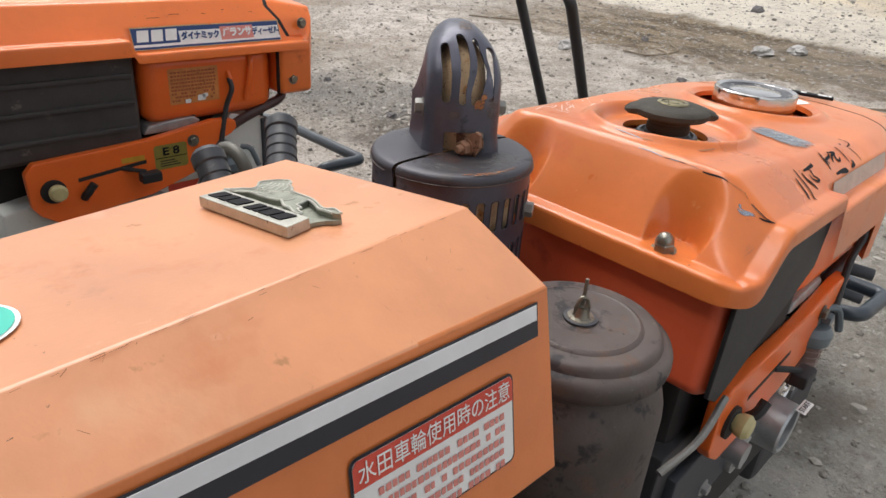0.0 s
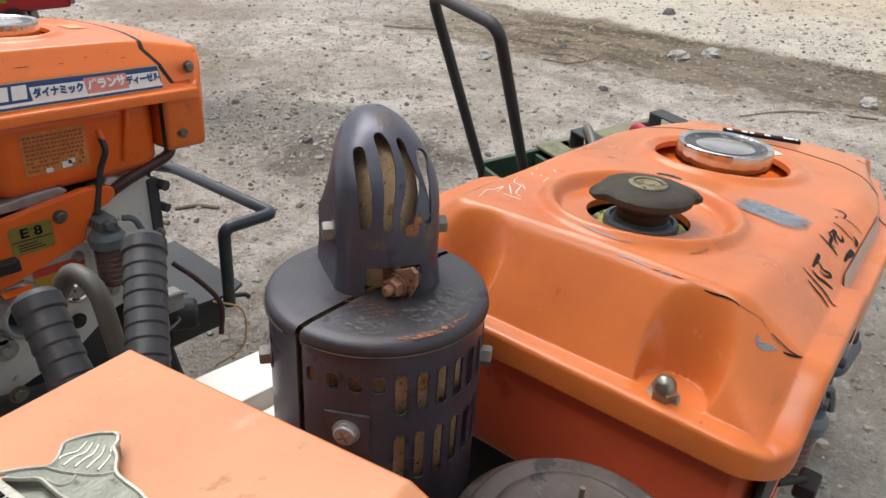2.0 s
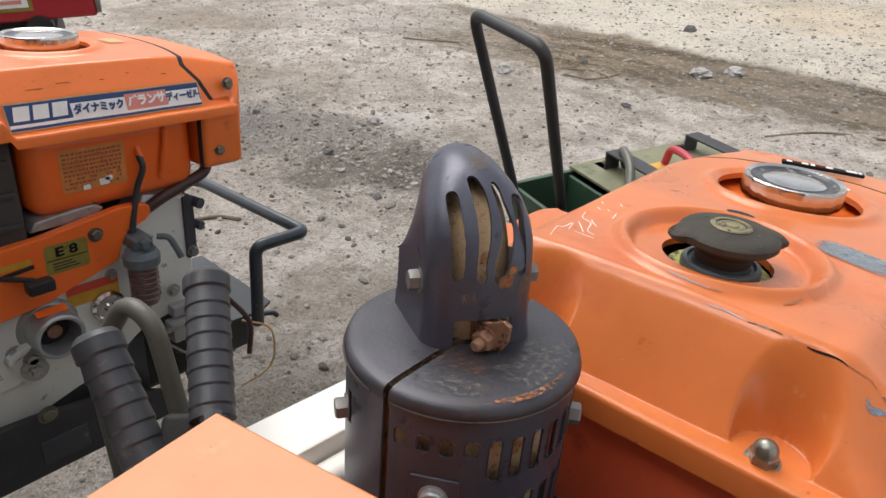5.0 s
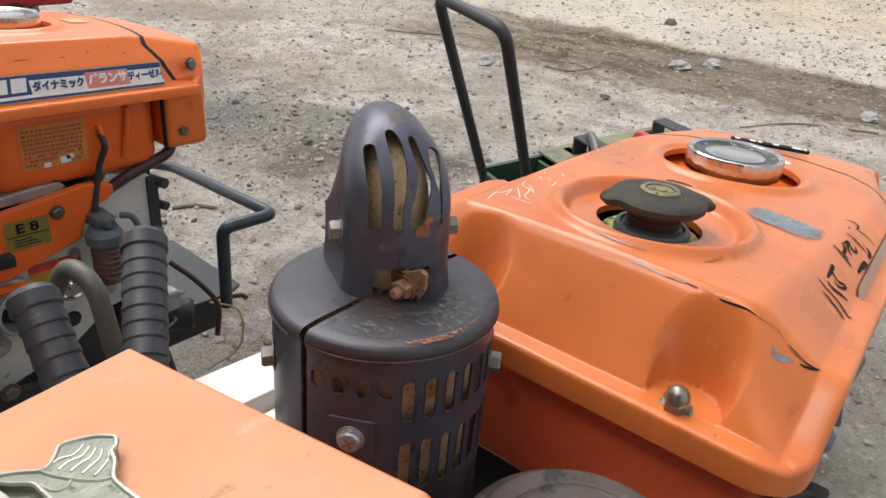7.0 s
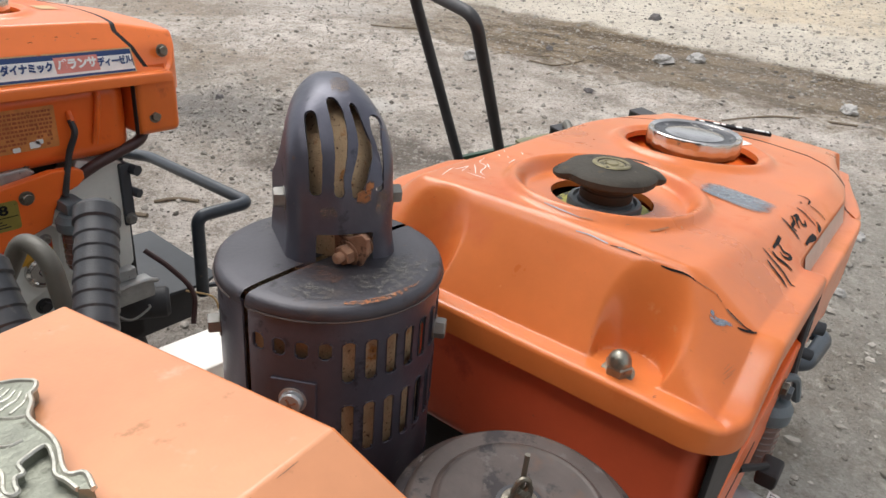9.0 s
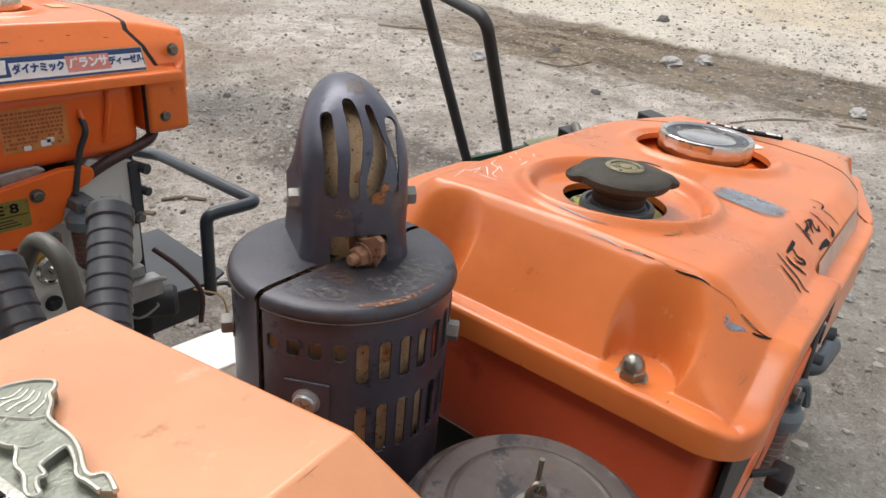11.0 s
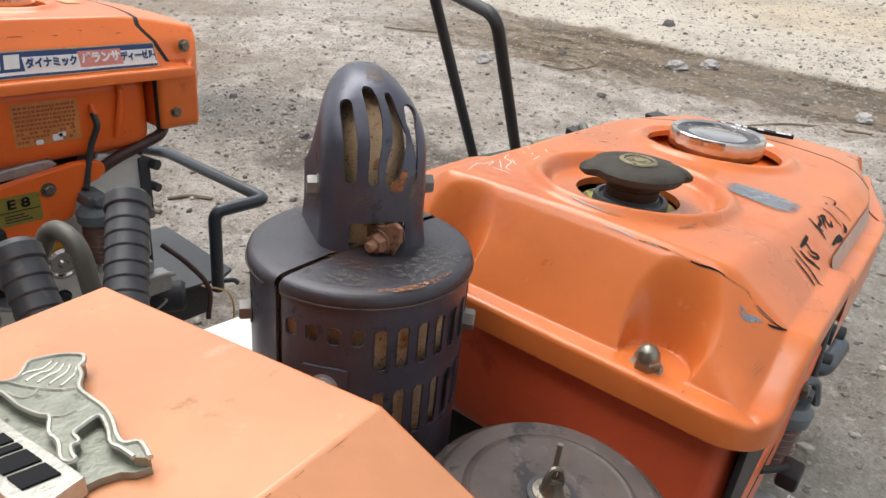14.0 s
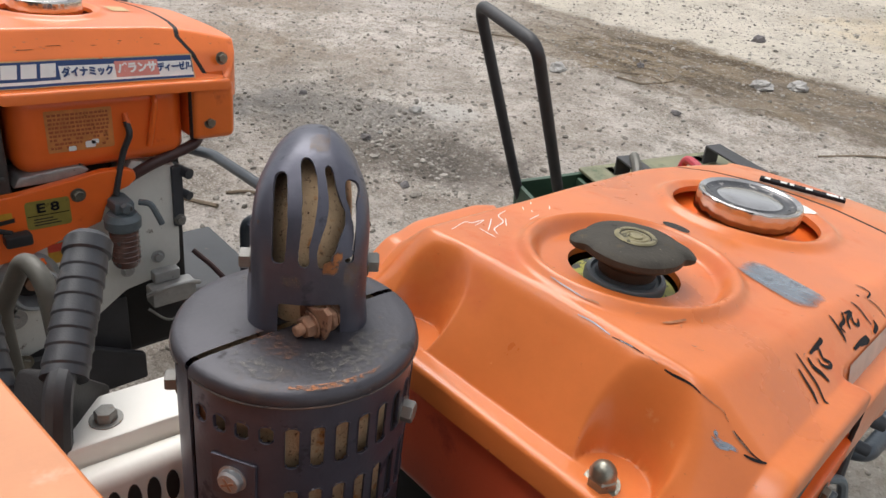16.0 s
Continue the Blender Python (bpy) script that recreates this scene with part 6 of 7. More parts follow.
def engine_side(parent, ox, oy, oz, orange, detail):
    """The right side of an engine below its hood. Offsets are from the far machine's place."""

    def P(x, y, z):
        return Vector((x + ox, y + oy, z + oz))

    def bx(x0, x1, y0, y1, z0, z1, bev=0.002, seg=2):
        return box(x0 + ox, x1 + ox, y0 + oy, y1 + oy, z0 + oz, z1 + oz, bev, seg)

    def slab(outline, x, depth, bev=0.0015):
        """An outline in (y, z), thickened outward from x."""
        return prism([(y + oy, z + oz) for y, z in outline], depth, Matrix(((0, 0, 1, x + ox), (1, 0, 0, 0), (0, 1, 0, 0), (0, 0, 0, 1))), bev)

    X = (1, 0, 0)

    def Q(x, y, z):
        """Places of the fuel filter, shifted inwards on the near machine to fit the camera's view."""
        return P(x - (0 if detail else 0.022), y - (0 if detail else 0.032), z + (0 if detail else 0.007))

    def R(x, y, z):
        """Places of the rail and pipes, shifted outwards on the near machine to fit the camera's view."""
        return P(x + (0 if detail else 0.019), y, z)

    # fuel tank with its hollow corner, and the sheet behind
    part("fuel_tank", bx(-0.80, -0.611, -0.256, -0.0615, 0.514, 0.612, 0.022, 6), orange, parent, "bulging orange fuel tank")
    # near machine: near-black screen, the gloom under its hood put into the colour
    part("shroud", bx(-0.82, -0.612, -0.455 if detail else -0.402, -0.262, 0.490, 0.640 if detail else 0.634, 0.008, 3), m_shroud if detail else m_void, parent, "dark fan screen")
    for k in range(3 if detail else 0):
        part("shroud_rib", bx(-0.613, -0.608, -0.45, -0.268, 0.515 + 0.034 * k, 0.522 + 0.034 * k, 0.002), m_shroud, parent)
    # near machine: castings in dark paints instead of grey, low gloom coloured in
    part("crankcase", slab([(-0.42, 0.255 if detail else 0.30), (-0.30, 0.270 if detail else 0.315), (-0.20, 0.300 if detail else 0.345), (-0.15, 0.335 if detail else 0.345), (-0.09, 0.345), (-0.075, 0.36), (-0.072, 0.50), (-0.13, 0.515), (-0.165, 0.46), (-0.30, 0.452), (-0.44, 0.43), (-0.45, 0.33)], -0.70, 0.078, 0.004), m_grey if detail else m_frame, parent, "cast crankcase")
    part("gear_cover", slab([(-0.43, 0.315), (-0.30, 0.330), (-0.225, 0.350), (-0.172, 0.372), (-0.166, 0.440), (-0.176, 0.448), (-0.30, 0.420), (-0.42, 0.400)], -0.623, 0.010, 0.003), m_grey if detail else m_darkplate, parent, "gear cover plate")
    panel = part("control_panel", slab([(-0.412, 0.440), (-0.404, 0.428), (-0.385, 0.414), (-0.33, 0.418), (-0.262, 0.426), (-0.236, 0.434), (-0.178, 0.452), (-0.172, 0.470), (-0.163, 0.485), (-0.142, 0.492), (-0.133, 0.500), (-0.134, 0.510), (-0.145, 0.515), (-0.17, 0.516), (-0.26, 0.503), (-0.402, 0.496), (-0.413, 0.484)], -0.612, 0.013, 0.003), orange, parent, "pressed orange control panel")
    part("panel_slot", slab([(-0.355, 0.4635), (-0.268, 0.472), (-0.268, 0.477), (-0.355, 0.4685)], -0.6, 0.0013, 0), m_void, panel, "dark speed-control slot")
    part("speed_lever", join(tube([P(-0.60, -0.30, 0.4705), P(-0.585, -0.275, 0.466)], 0.003, 8), bx(-0.590, -0.574, -0.285, -0.258, 0.452, 0.466, 0.003)), m_black, panel, "black speed lever")
    part("panel_bolt", hexagon(0.006, 0.005, P(-0.5985, -0.201, 0.492), X, 1.4), m_nut, panel)
    part("stop_knob", join(lathe([(0, 0), (0.015, 0), (0.015, 0.004), (0, 0.004)], P(-0.600, -0.385, 0.458), X, 24)), m_void, panel)
    part("stop_knob", lathe([(0.007, 0), (0.010, 0.004), (0.011, 0.010), (0.008, 0.014), (0, 0.015)], P(-0.596, -0.383, 0.459), X, 24), m_knob, panel, "yellowed plastic knob")
    part("toggle_lever", tube(rounded([P(-0.598, -0.352, 0.442), P(-0.590, -0.348, 0.452), P(-0.588, -0.340, 0.462)]), 0.005, 8), m_black, panel)
    part("starter_boss", lathe([(0.036, 0.0), (0.033, 0.008), (0.0275, 0.012), (0.0265, 0.040), (0.0245, 0.042), (0.0215, 0.041), (0.0205, 0.012), (0.0, 0.012)], P(-0.620, -0.262, 0.392), X, 40), m_boss, parent, "cast starting-handle boss")
    # the bore's inner shade, put in as a near-black disc
    part("boss_bore", lathe([(0.0203, 0.0), (0.0203, 0.0012), (0, 0.0012)], P(-0.608, -0.262, 0.392), X, 28), m_void, parent, "dark disc painting the shade of the bore")
    part("starter_shaft", lathe([(0.008, 0), (0.008, 0.012), (0.0, 0.012)], P(-0.607, -0.262, 0.392), X, 20), m_rusty, parent)
    part("brace", slab([(-0.31, 0.372), (-0.285, 0.385), (-0.285, 0.379), (-0.312, 0.365)], -0.615, 0.014, 0.001), m_grey, parent)
    part("drain_cover", join(lathe([(0.014, 0), (0.014, 0.006), (0, 0.006)], P(-0.613, -0.285, 0.345), X, 24), hexagon(0.0065, 0.006, P(-0.607, -0.285, 0.345), X, 1.2)), m_alu, parent, "small flange with a bolt")
    part("oil_filler", lathe([(0.020, 0.0), (0.020, 0.006), (0.016, 0.008), (0.014, 0.006), (0.006, 0.006), (0.004, 0.009), (0, 0.009)], P(-0.613, -0.195, 0.392), X, 32), m_chrome, parent, "bright round filler plug")
    part("sight_plug", hexagon(0.007, 0.008, P(-0.612, -0.20, 0.345), X, 1.5), m_black, parent)
    for y, z, r in ((-0.300, 0.372, 0.0065), (-0.285, 0.358, 0.0065), (-0.345, 0.345, 0.006), (-0.185, 0.430, 0.005), (-0.15, 0.37, 0.006), (-0.11, 0.38, 0.006)):
        part("crankcase_bolt", hexagon(r, 0.006, P(-0.613, y, z), X, 1.5), m_alu, parent)
    part("oil_pipe", tube([P(-0.62, -0.335, 0.395), P(-0.590, -0.335, 0.395)], 0.012, 20), m_boss, parent, "round cast oil plug")
    # fuel filter
    fl = part("fuel_filter", lathe([(0, 0.396), (0.013, 0.396), (0.0155, 0.400), (0.0165, 0.408), (0.0168, 0.452), (0, 0.452)], Q(-0.583, -0.160, 0.0), (0, 0, 1), 32), m_cup, parent, "dark stained glass filter cup")
    part("filter_ring", lathe([(0.0175, 0.446), (0.0205, 0.449), (0.0210, 0.460), (0.0190, 0.463), (0.0165, 0.467), (0.0, 0.468)], Q(-0.583, -0.160, 0.0), (0, 0, 1), 32), m_bluegrey, fl, "blue-grey filter ring")
    part("filter_head", join(placed(box(-0.018, 0.018, -0.012, 0.012, -0.008, 0.008, 0.004), Matrix.Translation(Q(-0.594, -0.158, 0.474))), tube(rounded([Q(-0.580, -0.140, 0.478), Q(-0.572, -0.130, 0.476), Q(-0.568, -0.124, 0.462), Q(-0.566, -0.120, 0.450)]), 0.004, 8), hexagon(0.007, 0.008, Q(-0.576, -0.158, 0.476), X, 1.0)), m_bluegrey, fl, "blue-grey filter head with a tap")
    for z in (0.405, 0.412, 0.419, 0.426, 0.433, 0.440):
        part("cup_rib", lathe([(0.0166, z), (0.0172, z + 0.001), (0.0166, z + 0.002)], Q(-0.583, -0.160, 0.0), (0, 0, 1), 32), m_cup, fl)
    # hoses
    part("fuel_nipple", tube([P(-0.612, -0.136, 0.578), P(-0.604, -0.136, 0.568)], 0.0035, 8), orange, parent)
    part("fuel_hose", tube(rounded([P(-0.606, -0.137, 0.570), P(-0.600, -0.137, 0.556), P(-0.602, -0.145, 0.535), P(-0.600, -0.153, 0.510), P(-0.597, -0.160, 0.484)]), 0.0037, 10), m_hose, parent, "black rubber fuel hose")
    part("tank_pipe", tube(rounded([P(-0.611, -0.102, 0.596), P(-0.607, -0.102, 0.588), P(-0.607, -0.107, 0.560), P(-0.611, -0.111, 0.536)]), 0.0038, 8), orange, parent, "orange tank seam pipe")
    part("water_hose", tube(rounded([P(-0.632, -0.036, 0.552), P(-0.618, -0.048, 0.530), P(-0.616, -0.080, 0.518), P(-0.616, -0.110, 0.508), P(-0.622, -0.138, 0.492)]), 0.0070, 12), m_maroon, parent, "dark maroon water hose")
    part("inlet_cover", slab([(-0.262, 0.505), (-0.255, 0.517), (-0.215, 0.521), (-0.190, 0.522), (-0.180, 0.514), (-0.20, 0.506)], -0.66, 0.048, 0.003), m_alu, parent, "cast aluminium cylinder cover")
    part("cover_bolt", hexagon(0.005, 0.005, P(-0.620, -0.190, 0.521), (0, 0, 1), 1.3), m_nut, parent)
    part("side_pipe", join(tube([R(-0.64, -0.072, 0.492), R(-0.610, -0.062, 0.490)], 0.007, 12), tube([R(-0.64, -0.072, 0.462), R(-0.612, -0.062, 0.458)], 0.006, 12)), m_darkplate, parent)
    part("side_bracket", bx(-0.632, -0.617, -0.082, -0.068, 0.415, 0.50, 0.002), m_darkplate, parent)
    part("side_bolt", hexagon(0.006, 0.006, P(-0.617, -0.075, 0.425), X, 1.3), m_zinc, parent)
    # front bumper rail
    part("front_rail", tube(filleted([R(-0.93, 0.085, 0.40), R(-0.88, 0.105, 0.402), R(-0.612, 0.108, 0.400), R(-0.618, 0.022, 0.399), R(-0.632, 0.030, 0.262) if detail else R(-0.680, 0.015, 0.392)], 0.016, 7), 0.0095, 14), m_bar, parent, "dark enamelled tubular bumper rail")
    part("front_platform", prism([(-0.87 + ox, -0.06 + oy), (-0.655 + ox, -0.06 + oy), (-0.645 + ox, 0.045 + oy), (-0.66 + ox, 0.075 + oy), (-0.87 + ox, 0.085 + oy)], 0.006, Matrix.Translation((0, 0, 0.266 + oz)), 0.002), m_darkplate, parent, "dark grey front platform plate")
    part("platform_hook", tube(rounded([P(-0.640, 0.045, 0.268), P(-0.632, 0.058, 0.268), P(-0.628, 0.064, 0.262)]), 0.004, 8), m_darkplate, parent)
    return P, bx, slab


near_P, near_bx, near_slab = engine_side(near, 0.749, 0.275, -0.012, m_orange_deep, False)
part("front_weight", box(-0.08, 0.12, 0.20, 0.36, 0.14, 0.26, 0.01), m_frame, near)


def wheel(parent, x, y, r, w):
    """A cleated tyre on a disc, resting on the level ground."""
    c = BODY.inverted() @ Vector((x, y, r))
    t = part("tyre", lathe([(r * 0.55, -w / 2), (r * 0.9, -w / 2), (r, -w * 0.35), (r, w * 0.35), (r * 0.9, w / 2), (r * 0.55, w / 2)], c, (1, 0, 0), 40), m_tyre, parent, "dusty black tyre")
    part("rim", lathe([(0, -0.01), (r * 0.56, -0.02), (r * 0.56, 0.02), (0, 0.01)], c, (1, 0, 0), 32), m_white, t)


def stand(parent, x, y, zb):
    """A front stand leg from the chassis down to the ground."""
    foot = BODY.inverted() @ Vector((x, y, 0.0))
    part("stand_leg", tube([Vector((foot.x, foot.y - 0.04, zb)), foot + Vector((0, 0, 0.012))], 0.012, 10), m_frame, parent)
    part("stand_foot", box(foot.x - 0.04, foot.x + 0.04, foot.y - 0.03, foot.y + 0.03, foot.z - 0.006, foot.z + 0.012, 0.003), m_frame, parent)


for x in (-0.13, 0.17):
    wheel(near, x, -0.42, 0.22, 0.08)
part("axle", tube([BODY.inverted() @ Vector((-0.13, -0.42, 0.22)), BODY.inverted() @ Vector((0.17, -0.42, 0.22))], 0.018, 14), m_frame, near)
stand(near, 0.02, 0.22, 0.2)

# ---- the far walking tractor ----
far = thing("walking_tractor", "orange diesel walking tractor with a blue decal on its hood side", "walking tractor", (-0.72, -0.25, 0.0), BODY, "parked walking tractors")
lz, main, end, lseam = hood(LEFT)
f_hood = part("engine_hood", main, m_orange_left, far, "clean orange pressed-steel hood", 60)
part("hood_end", end, m_orange_left, far, "", 60)
part("seam_shade_strip", seam_shade_strip(lz, lseam, -0.737, 0.1290, 0.0), m_void, far, "dark strip painting the shade in the hood's seam gap")
# solid dark strip in place of the gap's shade
part("panel_gap_strip", box(-0.606, -0.5980, -0.0612, -0.0598, 0.540, 0.612, 0.0004), m_void, far, "dark strip painting the shaded gap beside the front panel")
fuel_cap(far, (-0.733, -0.172, 0.689), 9)
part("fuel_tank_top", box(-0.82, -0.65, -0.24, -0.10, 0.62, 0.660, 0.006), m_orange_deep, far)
part("radiator_top", box(-0.80, -0.66, -0.41, -0.27, 0.62, 0.650, 0.004), m_yellow, far)
radiator_cap(far, (-0.733, -0.345, 0.700), 40)
part("engine_block", box(-0.83, -0.66, -0.44, -0.05, 0.21, 0.62, 0.01), m_void, far, "near-black engine block")
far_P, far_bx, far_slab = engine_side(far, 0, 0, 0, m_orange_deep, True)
part("front_panel", box(-0.85, -0.5985, -0.0595, -0.0010, 0.537, 0.612, 0.009, 4), m_orange_left, far, "orange front panel below the hood")
for x, y, z in ((-0.6065, -0.015, 0.638), (-0.5990, -0.037, 0.560)):
    part("hood_bolt", hexagon(0.0058, 0.005, (x, y, z), (1, 0, 0.1), 1.35), m_nut, far, "dull hood bolt")
part("frame_rail", box(-0.66, -0.624, -0.46, -0.15, 0.20, 0.325, 0.004), m_frame, far, "black frame rail")
part("frame_plate", far_slab([(-0.46, 0.294), (-0.30, 0.286), (-0.20, 0.272), (-0.14, 0.24), (-0.14, 0.20), (-0.46, 0.20)], -0.614, 0.012, 0.003), m_frame, far, "black frame plate")
part("frame_foot", box(-0.66, -0.60, -0.30, -0.245, 0.215, 0.25, 0.003), m_darkplate, far)
part("frame_bolt", hexagon(0.008, 0.006, (-0.602, -0.285, 0.285), (1, 0, 0), 1.4), m_nut, far)
part("chassis", box(-0.83, -0.67, -0.55, 0.04, 0.20, 0.262, 0.006), m_frame, far)
part("gear_case", box(-0.80, -0.68, -0.95, -0.50, 0.20, 0.50, 0.02), m_frame, far)
for x in (-0.88, -0.58):
    wheel(far, x, -0.78, 0.22, 0.08)
part("axle", tube([BODY.inverted() @ Vector((-0.88, -0.78, 0.22)), BODY.inverted() @ Vector((-0.58, -0.78, 0.22))], 0.018, 14), m_frame, far)
stand(far, -0.74, 0.0, 0.22)

# decal on the hood side
def on_side(u, v, up=0.0008):
    """u along the hood in metres (y), v up the sloping side from the crease of the lip."""
    x = LEFT["right"] - 0.0062 - v * 0.42
    return Vector((x + (up + 0.0006) * 0.92, u, lz(x, u) + (up + 0.0006) * 0.38))


def strip(y0, y1, v0, v1, up, material, parent, name, label="", slant=0.0):
    bm = sheet(lambda a, b: on_side(a + slant * (b - v0), b, up), y0, y1, v0, v1, max(1, int((y1 - y0) / 0.006)), 4, 0)
    return part(name, bm, material, parent, label)


V0, V1 = 0.0022, 0.0232
dec = strip(-0.262, -0.050, V0 - 0.0012, V1 + 0.0012, 0.0005, m_cream, far, "side_decal", "blue and white decal strip with printed letters")
strip(-0.261, -0.0515, V0, V1, 0.0007, m_blue, dec, "blue_field")
strip(-0.261, -0.0515, V0 + 0.003, V0 + 0.0055, 0.0009, m_paper, dec, "white_line")
strip(-0.200, -0.0525, V0 + 0.0055, V0 + 0.0165, 0.0009, m_paper, dec, "white_field")
strip(-0.142, -0.093, V0 + 0.0050, V0 + 0.0185, 0.0011, m_pink, dec, "red_field")


def side_word(text, yc, vc, size, material, up, width=1.0):
    o, e, w = on_side(yc, vc, up), on_side(yc + 0.01, vc, up), on_side(yc, vc + 0.006, up)
    lettering(text, size, basis(o, e - o, w - o), material, dec, depth=0.0001, width=width, bold=0.055)


side_word("\u30c0\u30a4\u30ca\u30df\u30c3\u30af", -0.171, V0 + 0.0108, 0.0105, m_blue, 0.0014, 0.86)
side_word("\u30d0\u30e9\u30f3\u30b5", -0.1175, V0 + 0.0118, 0.0122, m_paper, 0.0016, 0.92)
side_word("\u30c7\u30a3\u30fc\u30bc\u30eb", -0.0735, V0 + 0.0110, 0.0100, m_blue, 0.0014, 0.84)
# plain white blocks in the maker's place
for k in range(3):
    y = -0.2565 + 0.0185 * k
    strip(y, y + 0.0150, V0 + 0.0080, V0 + 0.0190, 0.0010, m_paper, dec, "white_block", "", 0.25)

# tank label, plates
YZ = Matrix(((0, 0, 1, 0), (1, 0, 0, 0), (0, 1, 0, 0), (0, 0, 0, 1)))


def side_plate(y0, y1, z0, z1, x, material, parent, name, label="", r=0.002):
    return decal(round_rect(y0, y1, z0, z1, r), x, material, parent, YZ, label, name)


tl = side_plate(-0.222, -0.151, 0.541, 0.589, -0.6104, m_tanklabel, far, "tank_label", "peeling aged instruction label on the tank")
rng = random.Random(5)
for row in range(9):
    y, z = -0.219, 0.585 - 0.0047 * row
    while y < -0.158:
        w = rng.uniform(0.002, 0.0045)
        if not (row > 5 and rng.random() < 0.5):
            side_plate(y, min(y + w, -0.155), z - 0.0026, z, -0.6101, m_tankink, tl, "text_bar", "", 0.0003)
        y += w + rng.uniform(0.0006, 0.0014)
for y, z, s in ((-0.196, 0.5445, 0.005), (-0.176, 0.5475, 0.007), (-0.171, 0.550, 0.005)):
    side_plate(y - s, y + s * 0.6, z - s * 0.6, z + s * 0.5, -0.6099, m_paper, tl, "torn_patch", "", 0.0015)
ep = side_plate(-0.257, -0.211, 0.459, 0.493, -0.5985, m_plate, far, "type_plate", "yellowed foil type plate with dark print", 0.004)
side_plate(-0.2555, -0.2125, 0.4745, 0.4755, -0.5982, m_ink, ep, "plate_line", "", 0.0002)
lettering("E 8", 0.0150, Matrix.Translation((-0.5980, -0.234, 0.4832)) @ YZ, m_ink, ep, depth=0.0001, width=1.25, bold=0.03)
for k in range(3):
    side_plate(-0.250, -0.222 - 0.004 * k, 0.463 + 0.0034 * k, 0.4645 + 0.0034 * k, -0.5981, m_capdark, ep, "text_bar", "", 0.0003)
am = side_plate(-0.238, -0.178, 0.404, 0.430, -0.6122, m_gold, far, "caution_plate", "amber caution plate with a red band", 0.001)
side_plate(-0.2375, -0.1785, 0.419, 0.4295, -0.6119, m_redprint, am, "red_band", "", 0.0008)
side_plate(-0.300, -0.270, 0.477, 0.484, -0.5985, m_gold, far, "speed_plate", "small amber speed plate", 0.001)
part("starter_tag", placed(box(-0.016, 0.016, -0.006, 0.006, 0, 0.0006, 0), Matrix.Translation((-0.5941, -0.262, 0.4193)) @ basis((0, 0, 0), (0, 1, 0), (-1, 0, 0.2))), m_orange_deep, far, "small orange starter tag")
lettering("START", 0.0075, Matrix.Translation((-0.5935, -0.262, 0.4195)) @ basis((0, 0, 0), (0, 1, 0), (-1, 0, 0.2)), m_redprint, far, "starter_lettering", 0.0001)
tg = part("starter_tag", placed(box(-0.012, 0.012, -0.0045, 0.0045, 0, 0.0004, 0), Matrix.Translation((0.1755, 0.020, 0.4072)) @ basis((0, 0, 0), (0, 1, 0), (-1, 0, 0.05))), m_paper, near, "small white starter tag")
lettering("START", 0.0068, Matrix.Translation((0.1755, 0.020, 0.4080)) @ basis((0, 0, 0), (0, 1, 0), (-1, 0, 0.05)), m_ink, tg, "starter_lettering", 0.0001)
top_tag = part("hood_tag", sheet(lambda u, v: Vector((-0.752 + 0.03 * u, -0.100 + 0.022 * v, lz(-0.752 + 0.03 * u, -0.100 + 0.022 * v) + 0.0008)), 0, 1, 0, 1, 6, 6, 0), m_cream, far, "small pale sticker on the hood")

# carburettor clutter and cables under the far engine
part("linkage", join(box(-0.60, -0.575, -0.135, -0.075, 0.325, 0.352, 0.004), tube(rounded([(-0.58, -0.14, 0.345), (-0.57, -0.12, 0.356), (-0.57, -0.09, 0.356), (-0.58, -0.07, 0.345)]), 0.003, 8), box(-0.606, -0.59, -0.125, -0.09, 0.352, 0.368, 0.003)), m_alu, far, "small cast linkage")
part("wire_loop", tube(rounded([(-0.60, -0.075, 0.30), (-0.572, -0.09, 0.312), (-0.565, -0.12, 0.310), (-0.58, -0.14, 0.325)]), 0.0018, 6), m_zinc, far)
part("cable", tube(rounded([(-0.66, -0.04, 0.35), (-0.63, -0.02, 0.325), (-0.61, 0.0, 0.285), (-0.60, -0.01, 0.24)]), 0.004, 8), m_maroon, far, "brown sheathed cable")
part("loose_wire", tube(rounded([(-0.63, 0.0, 0.28), (-0.60, 0.03, 0.265), (-0.59, 0.02, 0.21), (-0.61, -0.02, 0.18)]), 0.0016, 6), m_cream, far, "loose pale wire")
part("drive_motor", join(lathe([(0, -0.035), (0.020, -0.035), (0.022, -0.030), (0.022, 0.030), (0.018, 0.035), (0, 0.035)], (-0.615, -0.075, 0.295), (0.5, 0.86, 0), 28)), m_frame, far, "black cylindrical dynamo")

# ---- green steel box with battery straps and a tubular hoop ----
GB = pose(-0.463, 0.484, 0.0, 0, 0, -24.0)
chest = thing("tool_box", "worn dark green steel box with a black tube hoop", "box", (-0.35, 0.60, 0.0), GB)
for name, b in (("side_wall", (0, 0.010, 0, 0.42, 0.0, 0.392)), ("side_wall", (0.33, 0.34, 0, 0.42, 0.0, 0.392)), ("end_wall", (0.010, 0.33, 0, 0.008, 0.0, 0.388)), ("end_wall", (0.010, 0.33, 0.412, 0.42, 0.0, 0.388)), ("partition", (0.010, 0.33, 0.112, 0.120, 0.0, 0.386)), ("floor_plate", (0.010, 0.33, 0.008, 0.112, 0.26, 0.27))):
    part(name, box(*b, 0.002), m_green, chest)
deck = part("deck", box(-0.002, 0.342, 0.121, 0.424, 0.393, 0.399, 0.002), m_greentan, chest, "worn green and tan deck plate")


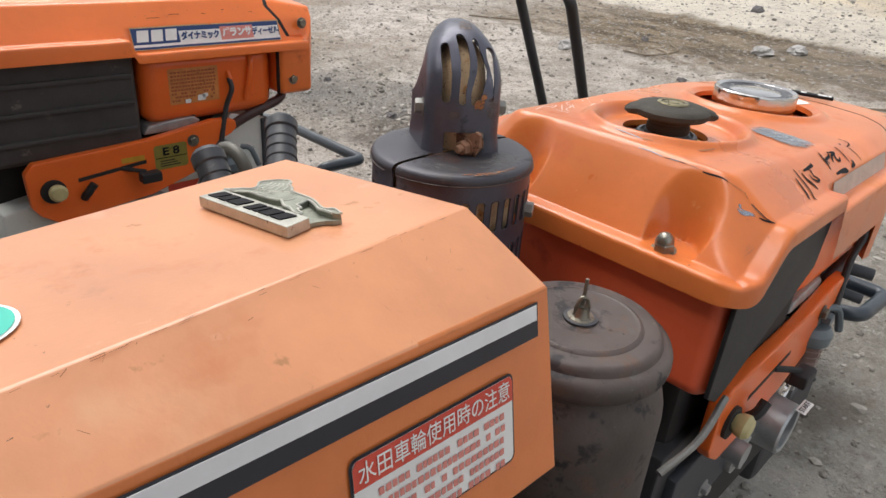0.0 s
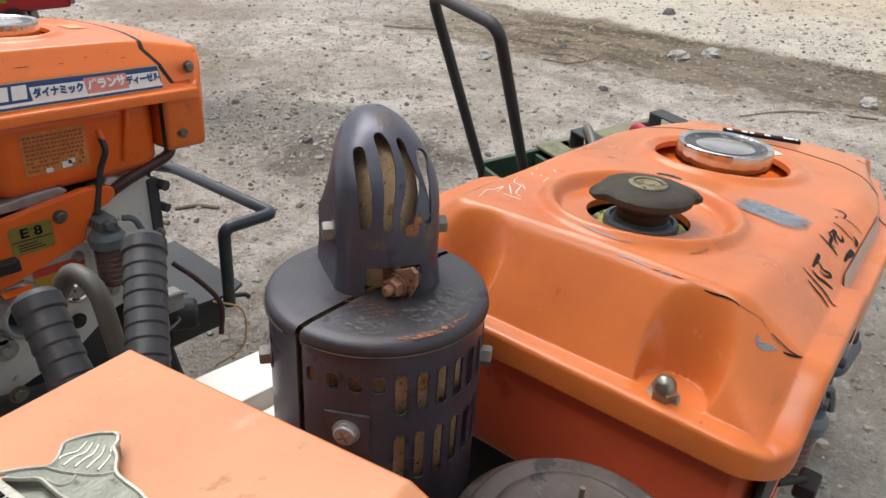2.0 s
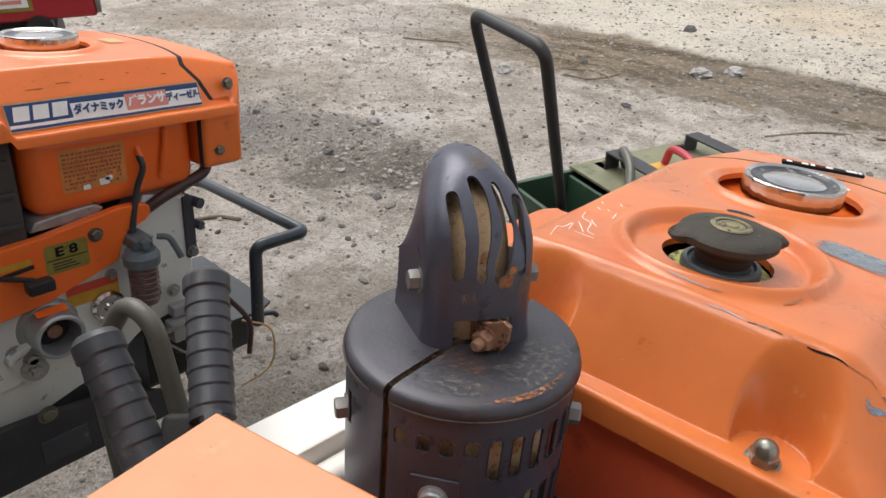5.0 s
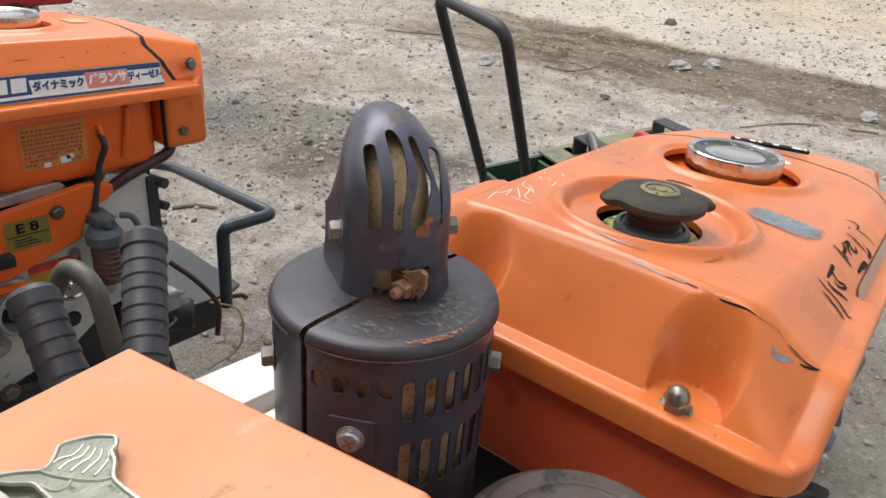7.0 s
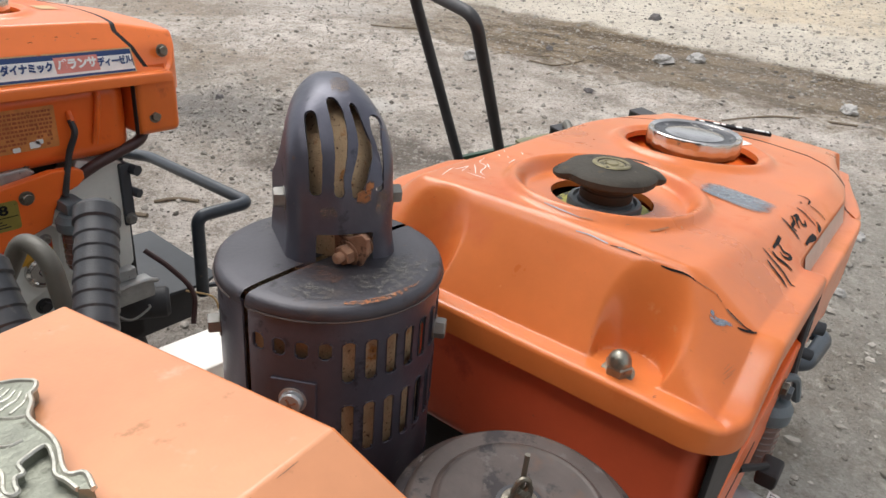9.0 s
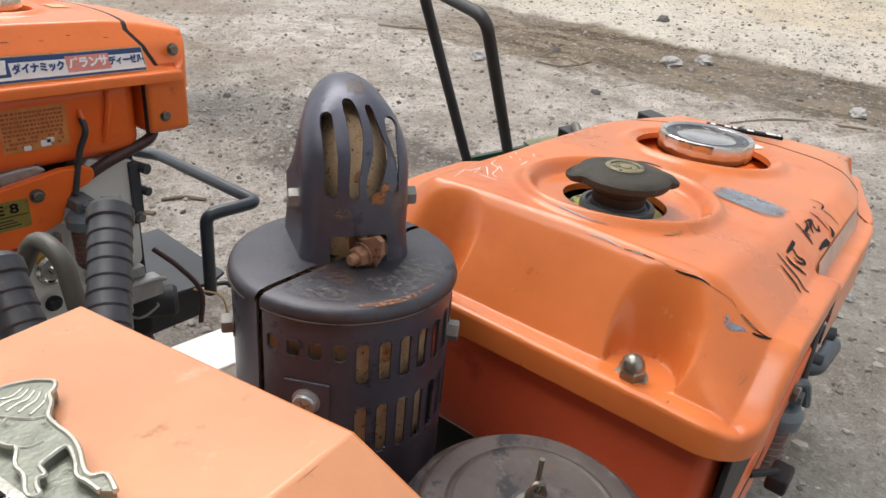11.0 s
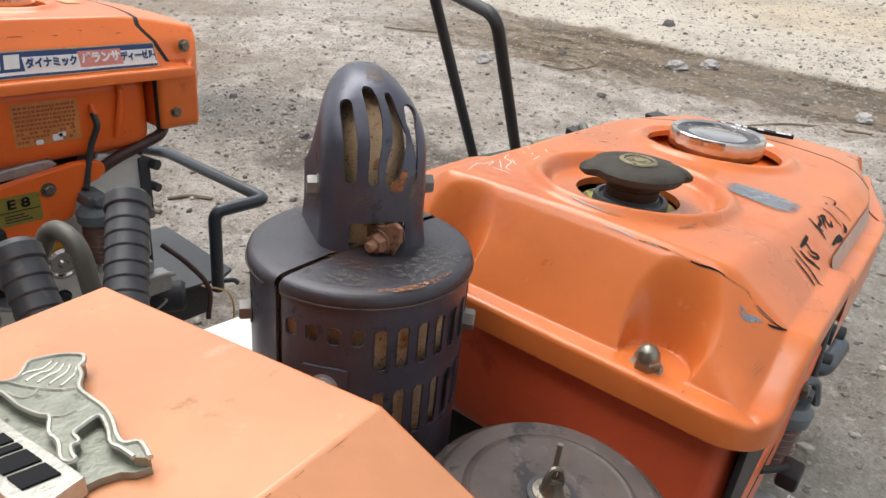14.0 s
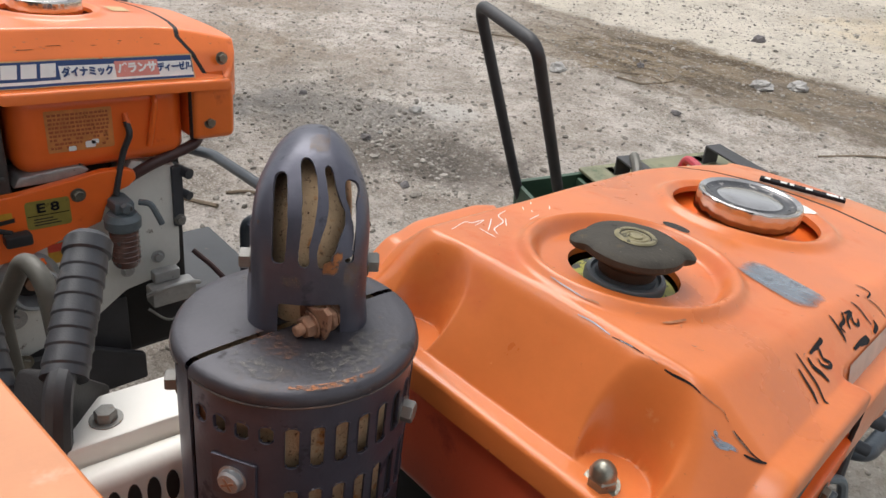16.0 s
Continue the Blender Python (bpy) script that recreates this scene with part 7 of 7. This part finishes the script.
def strap(y):
    """A flat black strap bent into a low bridge, bolted at its foot."""
    pts = [(0.012, 0.399), (0.040, 0.399), (0.040, 0.432), (0.26, 0.432), (0.26, 0.399), (0.288, 0.399)]
    bm = bmesh.new()
    prev = None
    for x, z in pts:
        cur = (bm.verts.new((x, y, z)), bm.verts.new((x, y + 0.03, z)))
        if prev:
            bm.faces.new((prev[0], prev[1], cur[1], cur[0]))
        prev = cur
    bmesh.ops.recalc_face_normals(bm, faces=bm.faces[:])
    bmesh.ops.solidify(bm, geom=bm.faces[:], thickness=0.003)
    bm.transform(GB)
    return bm


for b in (chest,):
    for y in (0.165, 0.345):
        bm = strap(y)
        bm.transform(GB.inverted())
        s = part("strap", bm, m_frame, deck, "black bent steel strap")
        part("strap_bolt", hexagon(0.005, 0.004, (0.025, y + 0.015, 0.402), (0, 0, 1), 1.3), m_nut, s)
part("paper_label", box(0.06, 0.15, 0.215, 0.28, 0.3992, 0.4002, 0), m_gold, deck, "yellow label on the deck")
part("battery_cable", tube(rounded([(0.055, 0.20, 0.404), (0.06, 0.185, 0.438), (0.11, 0.16, 0.43), (0.16, 0.12, 0.40)]), 0.008, 10), m_olive, chest, "grey battery cable")
part("battery_cable", tube(rounded([(0.075, 0.27, 0.404), (0.09, 0.27, 0.435), (0.16, 0.25, 0.437), (0.23, 0.22, 0.41)]), 0.007, 10), m_redcable, chest, "red battery cable")
part("lead", tube(rounded([(0.06, 0.05, 0.27), (0.09, 0.06, 0.33), (0.13, 0.06, 0.335), (0.17, 0.05, 0.27)]), 0.005, 8), m_redcable, chest, "dark red lead")
gi = GB.inverted()
hp = [gi @ Vector(p) for p in ((-0.440, 0.520, 0.27), (-0.452, 0.476, 0.39), (-0.475, 0.385, 0.686), (-0.308, 0.311, 0.677), (-0.347, 0.450, 0.42), (-0.369, 0.528, 0.275))]
part("hoop", tube(filleted(hp, 0.028, 8), 0.0083, 14), m_frame, chest, "black tubular steel hoop")

# ---- red machine beyond ----
RM = pose(-1.99, 0.55, 0.0, 0, 0, -25.0)
red = thing("red_engine", "red engine cover with a white label, on a black frame", "engine", (-2.25, 0.30, 0.0), RM)
part("cover", box(-0.38, 0.0, -0.75, -0.012, 0.455, 0.78, 0.012, 3), m_red, red, "red engine cover")
part("trim", box(-0.37, 0.004, -0.012, 0.0, 0.465, 0.77, 0.003), m_zinc, red, "bare metal edge trim")
lab = part("cover_label", box(0.0, 0.0015, -0.33, -0.175, 0.485, 0.62, 0), m_plate, red, "white printed label with a yellow edge")
part("label_field", box(0.0015, 0.0022, -0.32, -0.185, 0.495, 0.61, 0), m_paper, lab)
for k in range(4):
    part("text_bar", box(0.0022, 0.0028, -0.31, -0.20, 0.505 + 0.024 * k, 0.515 + 0.024 * k, 0), m_pink, lab)
part("mount", lathe([(0, -0.03), (0.035, -0.03), (0.035, 0.03), (0, 0.03)], (-0.02, -0.17, 0.435), (1, 0, 0), 24), m_black, red, "black rubber mount")
part("base_frame", box(-0.36, -0.03, -0.72, -0.13, 0.05, 0.43, 0.01), m_frame, red, "black base frame")
part("skid", box(-0.36, -0.32, -0.74, -0.11, 0.0, 0.052, 0.004), m_frame, red)
part("skid", box(-0.07, -0.03, -0.74, -0.11, 0.0, 0.052, 0.004), m_frame, red)

# scratches in the far hood's paint
srng = random.Random(31)
for y, v, ln in ((-0.205, 0.046, 0.014), (-0.13, 0.052, 0.004), (-0.16, 0.045, 0.005), (-0.235, 0.041, 0.016), (-0.09, 0.044, 0.006)):
    strip(y, y + ln, v, v + 0.0009, 0.0004, m_ink, far, "paint_scratch", "", -1.5)
for k in range(24):
    y, v = srng.uniform(-0.26, -0.02), srng.uniform(0.037, 0.06)
    strip(y, y + srng.uniform(0.001, 0.003), v, v + srng.uniform(0.0003, 0.0008), 0.0004, m_rusty, far, "paint_scratch")
